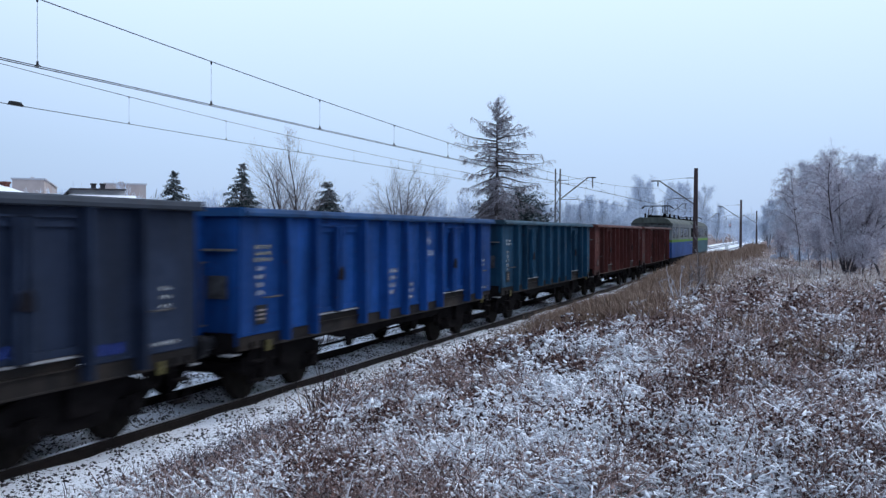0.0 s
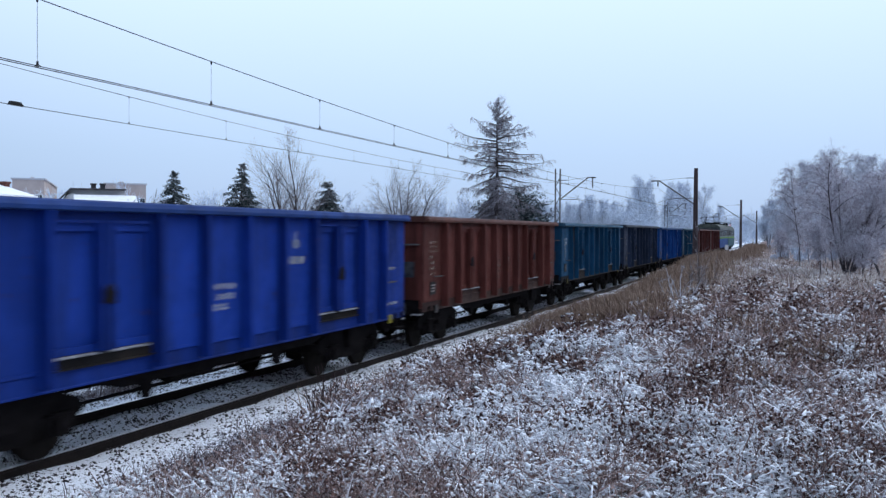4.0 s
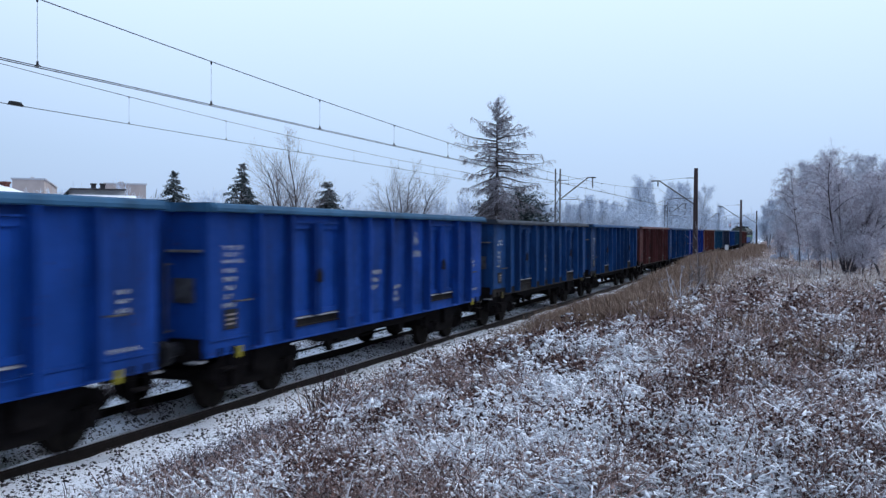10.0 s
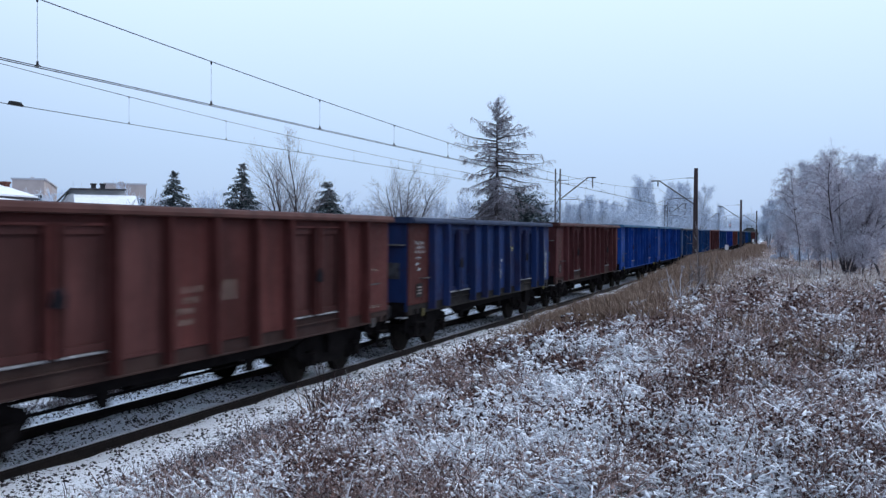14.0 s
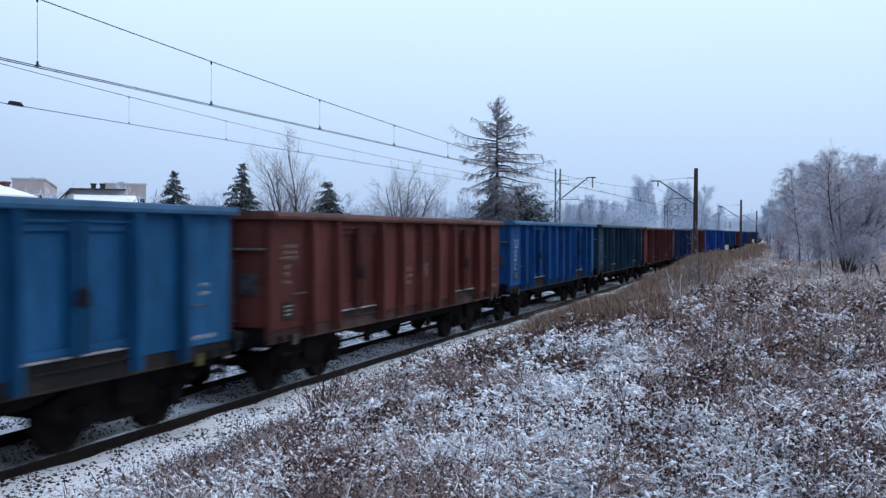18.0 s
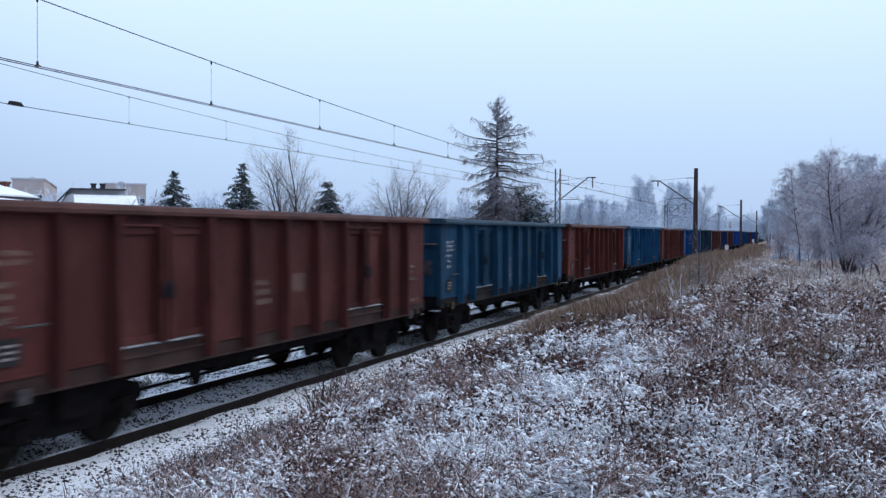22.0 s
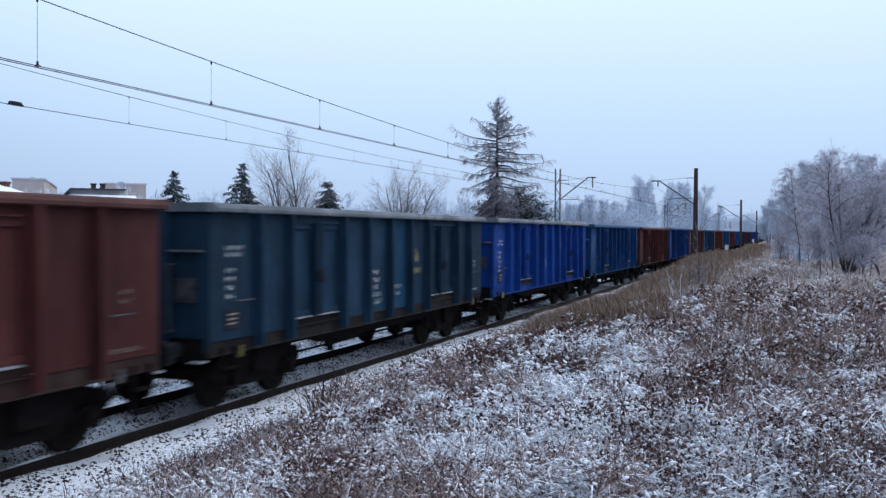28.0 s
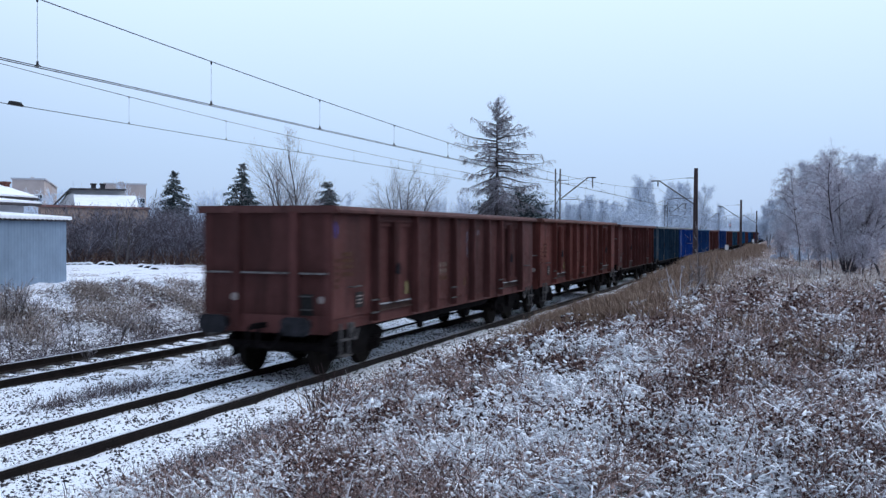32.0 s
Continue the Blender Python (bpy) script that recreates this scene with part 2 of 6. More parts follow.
def raw(name, verts, faces, mat, parent=None, smooth=False):
    me = bpy.data.meshes.new(name)
    me.from_pydata([tuple(v) for v in verts], [], [tuple(f) for f in faces])
    for x in (mat if isinstance(mat, (list, tuple)) else [mat]):
        me.materials.append(x)
    if smooth:
        me.polygons.foreach_set("use_smooth", [True] * len(me.polygons))
    me.update()
    ob = new(name, me)
    ob.parent = parent
    return ob


def soup(name, tri, mat, parent=None):
    """A mesh from an array of loose triangles (n, 3, 3)."""
    tri = np.asarray(tri, dtype=np.float32)
    n = len(tri)
    me = bpy.data.meshes.new(name)
    me.vertices.add(n * 3)
    me.vertices.foreach_set("co", tri.reshape(-1))
    me.loops.add(n * 3)
    me.loops.foreach_set("vertex_index", np.arange(n * 3, dtype=np.int32))
    me.polygons.add(n)
    me.polygons.foreach_set("loop_start", np.arange(0, n * 3, 3, dtype=np.int32))
    me.materials.append(mat)
    me.update(calc_edges=True)
    me.validate()
    ob = new(name, me)
    ob.parent = parent
    return ob


# ---- the ground: one sheet, a shallow cutting with the two tracks in it ----
RNG = np.random.default_rng(7)
WAVES = [(RNG.uniform(0, 2 * math.pi), RNG.uniform(0, 2 * math.pi), k) for k in (0.11, 0.17, 0.29, 0.43, 0.8, 1.3, 2.1, 3.4) for _ in range(3)]


def rough_land(x, y):
    h = 0
    for a, ph, k in WAVES:
        h = h + np.sin((x * math.cos(a) + y * math.sin(a)) * k * 2.2 + ph) * (0.035 if k < 0.9 else 0.055) / (0.35 + k)
    return h


def land(x, y):
    x, y = np.asarray(x, float), np.asarray(y, float)
    right = np.interp(y, [-40, -2, 1.0, 3.0, 4.6, 6.0, 6.9, 7.4], [0.75, 1.2, 1.12, 0.86, 0.48, 0.02, -0.15, -0.19])
    # further along the bank stands closer to the track and higher
    near = np.interp(y, [-3000, 0, 3.0, 5.2, 6.2, 6.8, 7.2], [0.62, 0.66, 0.85, 0.75, 0.35, -0.02, -0.18])
    w = np.clip((x - 18) / 26, 0, 1)
    right = right * (1 - w) + near * w
    left = np.interp(y, [FAR_TRACK + 2.2, FAR_TRACK + 3.0, FAR_TRACK + 4.5, FAR_TRACK + 5.8, FAR_TRACK + 6.6, 3000], [-0.19, 0.0, 0.68, 1.02, 1.06, 1.06])
    z = np.where(y < 7.3, right, np.where(y > FAR_TRACK + 2.2, left, np.where((np.abs(y - TRACK) < 1.75) | (np.abs(y - FAR_TRACK) < 1.75), -0.158, -0.182)))
    away = np.clip(np.maximum(7.0 - y, y - (FAR_TRACK + 2.5)) / 1.5, 0, 1)
    mid = np.clip(1 - np.abs(y - (TRACK + 2.55)) / 1.0, 0, 1)
    # the gardens lie level
    away = away * (1 - 0.72 * np.clip((y - FAR_TRACK - 6.0) / 1.5, 0, 1))
    return z + rough_land(x, y) * (0.12 + 0.88 * away) - 0.05 * mid


def spread(lo, a, b, hi, step, grow=1.18):
    mid = list(np.arange(a, b, step))
    out, s, v = [], step, mid[-1]
    while v < hi:
        s *= grow
        v += s
        out.append(v)
    s, v, low = step, mid[0], []
    while v > lo:
        s *= grow
        v -= s
        low.append(v)
    return np.array(low[::-1] + mid + out)


def build_ground():
    xs = spread(-2500, 2, 60, 3500, 0.3)
    ys = spread(-3000, -14, 34, 3000, 0.3)
    X, Y = np.meshgrid(xs, ys, indexing="ij")
    Z = land(X, Y)
    v = np.stack([X, Y, Z], -1).reshape(-1, 3)
    nx, ny = len(xs), len(ys)
    i, j = np.meshgrid(np.arange(nx - 1), np.arange(ny - 1), indexing="ij")
    a = (i * ny + j).reshape(-1)
    f = np.stack([a, a + ny, a + ny + 1, a + 1], -1)
    ob = raw("ground", v, f, [M["field"], M["bed"]], smooth=True)
    yc = ((ys[:-1] + ys[1:]) / 2)[j.reshape(-1)]
    bed = (yc > 6.75) & (yc < FAR_TRACK + 2.7)
    ob.data.polygons.foreach_set("material_index", bed.astype(np.int32))
    tagged(ob, "rough frosted field and snowy railway cutting", "ground", kind="structure")


build_ground()


def build_track(yc, name):
    t = thing(name, "snow-dusted railway track with rusty steel rails", "railway track", kind="structure", at=(0, yc, 0))
    for s in (-1, 1):
        y = s * GAUGE
        bm = bmesh.new()
        prof = [(-0.07, -0.172), (0.07, -0.172), (0.07, -0.160), (0.012, -0.135), (0.012, -0.045), (0.036, -0.034), (0.036, -0.006), (0.028, -0.002), (-0.028, -0.002), (-0.036, -0.006), (-0.036, -0.034), (-0.012, -0.045), (-0.012, -0.135), (-0.07, -0.160)]
        prism(bm, [(y + a, b) for a, b in prof], -40, 900, "x")
        part("rail", bm, M["rail"], t)
        bm = bmesh.new()
        box(bm, -40, 900, y - 0.033, y + 0.033, -0.0015, 0.002)
        part("running_surface", bm, M["rail_top"], t, "polished rail head")
    bm = bmesh.new()
    prism(bm, [(-1.28, -0.34), (1.28, -0.34), (1.26, -0.2), (0.95, -0.175), (0.5, -0.175), (0.25, -0.21), (-0.25, -0.21), (-0.5, -0.175), (-0.95, -0.175), (-1.26, -0.2)], -0.13, 0.13, "x")
    me = mesh_of("sleeper", bm, M["sleeper"])
    for k in range(150):
        o = part("sleeper", me, None, t)
        o.location.x = 3 + 0.65 * k
    return t


build_track(TRACK, "near_track")
build_track(FAR_TRACK, "far_track")


M["sill"] = painted("grimy_sill", (0.026, 0.022, 0.023), fade=(0.06, 0.047, 0.04))


# ---- the train: thirty-two open wagons behind a two-section electric locomotive ----
PAINT = {
    "brown": painted("wagon_brown", (0.16, 0.046, 0.041)),
    "plum": painted("wagon_plum_brown", (0.155, 0.048, 0.05)),
    "tail": painted("wagon_faded_brown", (0.16, 0.058, 0.053)),
    "red": painted("wagon_red_oxide", (0.195, 0.046, 0.038)),
    "orange": painted("wagon_orange_brown", (0.2, 0.056, 0.045)),
    "grey": painted("wagon_charcoal", (0.036, 0.054, 0.105), fade=(0.054, 0.08, 0.15), rust=(0.012, 0.035, 0.12), wear=0.64),
    "blue": painted("wagon_blue", (0.012, 0.10, 0.40)),
    "bright": painted("wagon_bright_blue", (0.010, 0.09, 0.46)),
    "deep": painted("wagon_deep_blue", (0.010, 0.06, 0.42)),
    "navy": painted("wagon_navy", (0.010, 0.06, 0.20)),
    "steel": painted("wagon_steel_blue", (0.018, 0.14, 0.32)),
    "sky": painted("wagon_sky_blue", (0.013, 0.128, 0.41)),
    "teal": painted("wagon_teal", (0.018, 0.096, 0.187)),
    "slate": painted("wagon_slate", (0.025, 0.072, 0.13)),
    "worn": painted("wagon_worn_blue", (0.013, 0.075, 0.31), rust=(0.12, 0.17, 0.3), wear=0.62),
    "patchy": painted("wagon_patchy_blue", (0.016, 0.11, 0.235), rust=(0.03, 0.03, 0.034), wear=0.6),
    "dim": painted("wagon_dull_blue", (0.013, 0.085, 0.28)),
    "purple": painted("wagon_patched_blue", (0.03, 0.07, 0.235), fade=(0.05, 0.055, 0.15)),
}
LABELS = {
    "tail": "faded brown open steel freight wagon with pale ribs", "brown": "dark brown open steel freight wagon on the rails", "red": "red-oxide open steel freight wagon on the rails",
    "plum": "purplish-brown open steel freight wagon, weathered",
    "orange": "faded orange-brown open steel freight wagon", "grey": "charcoal-grey open steel freight wagon with scuffed paint",
    "blue": "blue open steel freight wagon with dirty sides", "bright": "bright blue open steel freight wagon",
    "deep": "deep blue open steel freight wagon", "navy": "dark navy open steel freight wagon with grimy sides",
    "steel": "steel-blue open freight wagon with dirty sill", "sky": "light blue open steel freight wagon",
    "teal": "dark teal open steel freight wagon", "slate": "dull slate-teal open steel freight wagon",
    "patchy": "patchy blue open freight wagon with soot-black stains",
    "dim": "dull blue open steel freight wagon, grimy",
    "worn": "blue open freight wagon with scraped white edge", "purple": "patched dark blue and purple open freight wagon",
}
HALF_W = 1.385      # outer face of the side sheets


def side_y(s):
    return s * HALF_W


def build_wheelset(radius, tread=0.7175):
    bm = bmesh.new()
    for s in (-1, 1):
        prof = [(-0.07, radius - 0.03), (-0.065, radius - 0.002), (0.04, radius), (0.046, radius + 0.028), (0.066, radius + 0.026), (0.068, radius - 0.06), (0.03, radius - 0.09), (0.0, radius - 0.2), (0.02, 0.14), (0.1, 0.11)]
        lathe(bm, [(s * -o, r) for o, r in prof], s * (tread + 0.03), 24)
    tube(bm, (0, -1.08, 0), (0, 1.08, 0), 0.075, n=10)
    # bolts on the discs that show the turning
    for s in (-1, 1):
        for k in range(4):
            a = k * math.pi / 2
            tube(bm, (0.24 * math.cos(a), s * (tread + 0.05), 0.24 * math.sin(a)), (0.24 * math.cos(a), s * (tread + 0.085), 0.24 * math.sin(a)), 0.03, n=6)
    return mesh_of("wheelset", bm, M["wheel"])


WHEELSET = build_wheelset(0.46)


def build_bogie(parent, x):
    """Two-axle bogie: pressed side frames with a dropped middle, axle boxes, springs, brake beams."""
    bm = bmesh.new()
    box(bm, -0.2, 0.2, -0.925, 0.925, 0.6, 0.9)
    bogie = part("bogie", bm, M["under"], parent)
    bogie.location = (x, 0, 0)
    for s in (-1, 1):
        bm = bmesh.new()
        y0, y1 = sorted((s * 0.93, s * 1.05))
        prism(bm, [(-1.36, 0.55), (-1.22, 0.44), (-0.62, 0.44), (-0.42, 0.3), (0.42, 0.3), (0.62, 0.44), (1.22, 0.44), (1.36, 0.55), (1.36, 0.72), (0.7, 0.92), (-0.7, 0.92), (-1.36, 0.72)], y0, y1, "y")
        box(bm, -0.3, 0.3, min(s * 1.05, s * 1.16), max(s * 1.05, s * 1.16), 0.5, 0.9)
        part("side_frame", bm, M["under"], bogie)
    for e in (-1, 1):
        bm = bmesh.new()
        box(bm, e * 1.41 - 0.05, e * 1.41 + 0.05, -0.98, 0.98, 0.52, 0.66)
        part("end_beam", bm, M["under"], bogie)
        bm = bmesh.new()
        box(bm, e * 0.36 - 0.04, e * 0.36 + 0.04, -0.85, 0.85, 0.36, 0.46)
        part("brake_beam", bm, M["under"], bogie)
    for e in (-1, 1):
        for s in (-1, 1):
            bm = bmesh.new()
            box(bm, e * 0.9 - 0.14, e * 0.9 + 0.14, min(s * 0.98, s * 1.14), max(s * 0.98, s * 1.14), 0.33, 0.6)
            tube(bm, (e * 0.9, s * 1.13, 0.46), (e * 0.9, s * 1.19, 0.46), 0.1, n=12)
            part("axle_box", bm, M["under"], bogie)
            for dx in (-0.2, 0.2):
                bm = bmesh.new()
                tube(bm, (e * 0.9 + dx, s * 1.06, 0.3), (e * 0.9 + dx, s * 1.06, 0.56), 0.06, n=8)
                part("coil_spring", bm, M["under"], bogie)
        w = part("wheelset", WHEELSET, None, bogie)
        w.location = (e * 0.9, 0, 0.46)
        w["turn"] = "front" if e > 0 else "rear"
    return bogie


def rail_section(y, s, top):
    """Rounded top rail: an upright web with a sloping shoulder that faces the sky."""
    yr = y + s * 0.14
    return [(y - s * 0.07, top - 0.135), (yr - s * 0.02, top - 0.135), (yr, top - 0.12), (yr, top - 0.075), (yr - s * 0.035, top - 0.022), (yr - s * 0.08, top), (y - s * 0.07, top)]


def door_leaf(t, x0, x1, y, s, top):
    """One leaf: a recessed sheet in a pressed frame, with a ledge at its foot."""
    bm = bmesh.new()
    yo, r = y - s * 0.045, y - s * 0.006
    z0, z1 = 1.31, top - 0.27
    box(bm, x0, x1, min(yo, yo - s * 0.03), max(yo, yo - s * 0.03), z0, z1)
    for q in ((x0, x0 + 0.07, z0, z1), (x1 - 0.07, x1, z0, z1), (x0 + 0.07, x1 - 0.07, z0, z0 + 0.09), (x0 + 0.07, x1 - 0.07, z1 - 0.1, z1)):
        box(bm, q[0], q[1], min(yo, r), max(yo, r), q[2], q[3])
    leaf = part("door_leaf", bm, PAINT["brown"], t)
    bm = bmesh.new()
    box(bm, x0 + 0.05, x1 - 0.05, min(r, r + s * 0.05), max(r, r + s * 0.05), z1 + 0.006, z1 + 0.035)
    part("drip_strip", bm, PAINT["brown"], leaf)
    bm = bmesh.new()
    prism(bm, [(y - s * 0.004, 1.275), (y + s * 0.05, 1.275), (y + s * 0.055, 1.285), (y - s * 0.004, 1.302)], x0 + 0.06, x1 - 0.1, "x")
    part("door_ledge", bm, M["ledge"], leaf, "worn pale ledge with a little snow")
    return leaf


def build_wagon(body, pitch, TOP, extra=False):
    """An open freight wagon with stanchioned sides, two double doors a side, rim, underframe and bogies."""
    h = body / 2
    t = thing("freight_wagon", "", "freight wagon", "wagons of the train")
    if extra:
        stays, doors = (-5.43, -3.27, -2.04, -0.72, 0.72, 2.04, 3.27, 5.43), ((-5.43, -3.27), (3.27, 5.43))
    else:
        stays, doors = (-5.16, -4.17, -2.17, -1.1, 0.0, 1.1, 2.17, 4.17, 5.16), ((-4.17, -2.17), (2.17, 4.17))
    bm = bmesh.new()
    box(bm, -h + 0.06, h - 0.06, -1.3, 1.3, 1.17, 1.24)
    part("floor", bm, M["under"], t)
    for s in (-1, 1):
        y = side_y(s)
        inner = y - s * 0.04
        # the side sheets stand between the doors
        edges = [-h, *stays, h]
        for a, b in [q for q in zip(edges, edges[1:]) if q not in doors]:
            bm = bmesh.new()
            box(bm, a, b, min(y, inner), max(y, inner), 1.14, TOP - 0.12)
            # a low pressed swage along the foot of the sheet
            box(bm, a + 0.1, b - 0.1, min(y, y + s * 0.012), max(y, y + s * 0.012), 1.15, 1.19)
            part("side_sheet", bm, PAINT["brown"], t)
        for x in stays:
            # hat-shaped post, tapering towards the rim, with a foot over the sole bar
            one = bmesh.new()
            rows = []
            for z, w, d in ((0.985, 0.06, 0.17), (1.5, 0.06, 0.17), (TOP - 0.13, 0.055, 0.15)):
                rows.append([one.verts.new((x + dx, y + s * dy, z)) for dx, dy in ((-w * 0.7, 0), (-w * 0.6, d), (w * 0.35, d), (w, 0))])
            for r0, r1 in zip(rows, rows[1:]):
                for i in range(3):
                    one.faces.new((r0[i], r0[i + 1], r1[i + 1], r1[i]))
                one.faces.new((r0[3], r0[0], r1[0], r1[3]))
            one.faces.new(rows[0][::-1])
            one.faces.new(rows[-1])
            part("stanchion", one, PAINT["brown"], t)
        for d0, d1 in doors:
            dx = (d0 + d1) / 2
            for e in (-1, 1):
                x0, x1 = sorted((dx + e * 0.02, dx + e * ((d1 - d0) / 2 - 0.045)))
                leaf = door_leaf(t, x0, x1, y, s, TOP)
                r = y - s * 0.006
                bm = bmesh.new()
                xm = dx + e * 0.085
                box(bm, xm - 0.035, xm + 0.035, min(r, r + s * 0.11), max(r, r + s * 0.11), 1.31, TOP - 0.27)
                part("locking_bar", bm, PAINT["brown"], leaf)
            bm = bmesh.new()
            r = y + s * 0.095
            prism(bm, [(dx - 0.13, 1.9), (dx + 0.1, 1.87), (dx + 0.12, 2.02), (dx + 0.03, 2.13), (dx - 0.09, 2.08)], min(r, r + s * 0.03), max(r, r + s * 0.03), "y")
            part("lock_lever", bm, M["lock"], t, "dark greasy lock lever")
            bm = bmesh.new()
            box(bm, d0 + 0.04, d1 - 0.04, min(inner, y), max(inner, y), TOP - 0.265, TOP - 0.12)
            part("door_lintel", bm, PAINT["brown"], t)
            bm = bmesh.new()
            box(bm, d0 + 0.04, d1 - 0.04, min(y - s * 0.012, inner), max(y - s * 0.012, inner), 1.14, 1.305)
            box(bm, d0 + 0.04, d1 - 0.04, min(y - s * 0.012, y + s * 0.035), max(y - s * 0.012, y + s * 0.035), 1.14, 1.16)
            part("door_sill", bm, M["sill"], t, "dirty plate under the doors")
        # sole bar
        bm = bmesh.new()
        prism(bm, [(s * 1.25, 0.92), (s * 1.385, 0.92), (s * 1.385, 0.94), (s * 1.375, 0.95), (s * 1.375, 1.136), (s * 1.25, 1.136)], -h + 0.003, h - 0.003, "x")
        part("sole_bar", bm, M["sill"], t)
        bm = bmesh.new()
        prism(bm, rail_section(y, s, TOP), -h - 0.02, h + 0.02, "x")
        part("top_rail", bm, PAINT["brown"], t)
    for e in (-1, 1):
        x = e * h
        bm = bmesh.new()
        box(bm, min(x, x - e * 0.05), max(x, x - e * 0.05), -HALF_W + 0.045, HALF_W - 0.045, 1.0, TOP - 0.12)
        part("end_sheet", bm, PAINT["brown"], t)
        for y in (-0.62, 0.62):
            bm = bmesh.new()
            pts = [(x - e * 0.002, y - 0.1), (x + e * 0.12, y - 0.07), (x + e * 0.12, y + 0.07), (x - e * 0.002, y + 0.1)]
            prism(bm, pts, 0.95, TOP - 0.1, "z")
            part("end_stanchion", bm, PAINT["brown"], t)
        for s in (-1, 1):
            # angle up the corner, its edge scuffed
            bm = bmesh.new()
            y0 = s * (HALF_W - 0.04)
            box(bm, min(x + e * 0.002, x + e * 0.02), max(x + e * 0.002, x + e * 0.02), min(y0, y0 - s * 0.13), max(y0, y0 - s * 0.13), 1.0, TOP - 0.16)
            part("corner_angle", bm, PAINT["brown"], t)
        for y0, y1 in ((-1.3, -0.73), (-0.52, 0.52), (0.73, 1.3)):
            bm = bmesh.new()
            zr = 1.97 if extra else 2.46
            prism(bm, [(y0, zr), (y1, zr), (y1, zr + 0.035), (y0, zr + 0.035)], min(x, x + e * 0.08), max(x, x + e * 0.08), "x")
            part("end_rib", bm, M["rib"], t, "snow-dusted horizontal rib")
        bm = bmesh.new()
        box(bm, min(x - e * 0.06, x + e * 0.1), max(x - e * 0.06, x + e * 0.1), -HALF_W - 0.09, HALF_W + 0.09, TOP - 0.13, TOP + 0.003)
        part("end_rail", bm, PAINT["brown"], t)
        bm = bmesh.new()
        box(bm, min(x - e * 0.1, x + e * 0.04), max(x - e * 0.1, x + e * 0.04), -1.3, 1.3, 0.86, 1.2)
        part("long_headstock" if extra else "headstock", bm, M["under"], t)
        if extra:
            # flat black plate for the step recess's shade beside the post, with two rungs
            bm = bmesh.new()
            box(bm, min(x, x + e * 0.012), max(x, x + e * 0.012), -0.98, -0.74, 1.2, 1.6)
            recess = part("step_recess", bm, M["black"], t, "black plate for the shade in the step recess")
            for z in (1.3, 1.55):
                bm = bmesh.new()
                box(bm, min(x + e * 0.012, x + e * 0.07), max(x + e * 0.012, x + e * 0.07), -0.98, -0.74, z, z + 0.025)
                part("rung", bm, M["pale"], recess)
            for y, z, r in ((0.62, 1.53, 0.075), (-1.16, 1.5, 0.07)):
                bm = bmesh.new()
                d = 0.125 if y > 0 else 0.004
                tube(bm, (x + e * d, y, z), (x + e * (d + 0.02), y, z), r, n=14)
                part("tail_disc", bm, M["disc"], t, "small dirty white tail disc")
        else:
            # shunter's foot plate and a pale chalk board on the end wall
            bm = bmesh.new()
            box(bm, min(x + e * 0.005, x + e * 0.03), max(x + e * 0.005, x + e * 0.03), -1.16, -0.8, 1.72, 2.08)
            part("chalk_board", bm, M["board"], t, "scuffed grey-blue board on the end wall")
            bm = bmesh.new()
            box(bm, min(x, x + e * 0.2), max(x, x + e * 0.14), -1.36, -1.16, 0.86, 0.885)
            part("foot_plate", bm, M["ledge"], t, "snow-dusted foot plate")
            bm = bmesh.new()
            tube(bm, (x + e * 0.12, -0.76, 1.28), (x + e * 0.12, -0.76, 2.3), 0.016, n=6)
            for z in (1.3, 2.28):
                tube(bm, (x, -0.76, z), (x + e * 0.12, -0.76, z), 0.016, n=6)
            part("end_handrail", bm, M["pale"], t, "worn pale tubular handrail")
        for y in (-0.875, 0.875):
            bm = bmesh.new()
            end = e * (pitch / 2 - 0.02)
            tube(bm, (x, y, 1.04), (end - e * 0.1, y, 1.04), 0.11, n=12)
            # wide head with clipped corners
            head = [(-0.29, -0.1), (-0.21, -0.17), (0.21, -0.17), (0.29, -0.1), (0.29, 0.1), (0.21, 0.17), (-0.21, 0.17), (-0.29, 0.1)]
            prism(bm, [(y + p, 1.04 + q) for p, q in head], min(end, end - e * 0.05), max(end, end - e * 0.05), "x")
            tube(bm, (end - e * 0.2, y, 1.04), (end - e * 0.05, y, 1.04), 0.12, 0.17, n=14)
            part("buffer", bm, M["buffer"], t)
        bm = bmesh.new()
        box(bm, min(x, e * (pitch / 2)), max(x, e * (pitch / 2)), -0.04, 0.04, 0.96, 1.06)
        tube(bm, (e * (pitch / 2 - 0.25), 0, 0.95), (e * (pitch / 2 - 0.2), 0, 0.6), 0.035, n=6)
        part("coupling_hook", bm, M["under"], t)
        for y in (-0.35, 0.35):
            bm = bmesh.new()
            pts = [(x + e * 0.04, y, 0.95), (x + e * 0.16, y * 0.9, 0.72), (x + e * 0.32, y * 0.7, 0.6), (x + e * 0.5, y * 0.4, 0.7)]
            bent_rod(bm, pts, 0.028)
            part("air_hose", bm, M["under"], t)
        # step and grab iron at the corner
        for s in (-1, 1):
            bm = bmesh.new()
            yy = side_y(s) + s * 0.05
            xx = x - e * 0.42
            for dz in (0.42, 0.72):
                box(bm, xx - 0.17, xx + 0.17, yy - 0.07, yy + 0.07, dz, dz + 0.03)
            for dx in (-0.17, 0.17):
                box(bm, xx + dx - 0.02, xx + dx + 0.02, yy - 0.02, yy + 0.02, 0.42, 1.05)
            part("step", bm, M["pale"] if extra else M["under"], t)
            bm = bmesh.new()
            xg, zg = x - e * 0.85, 1.72
            tube(bm, (xg - 0.2, yy + s * 0.05, zg), (xg + 0.2, yy + s * 0.05, zg), 0.015, n=6)
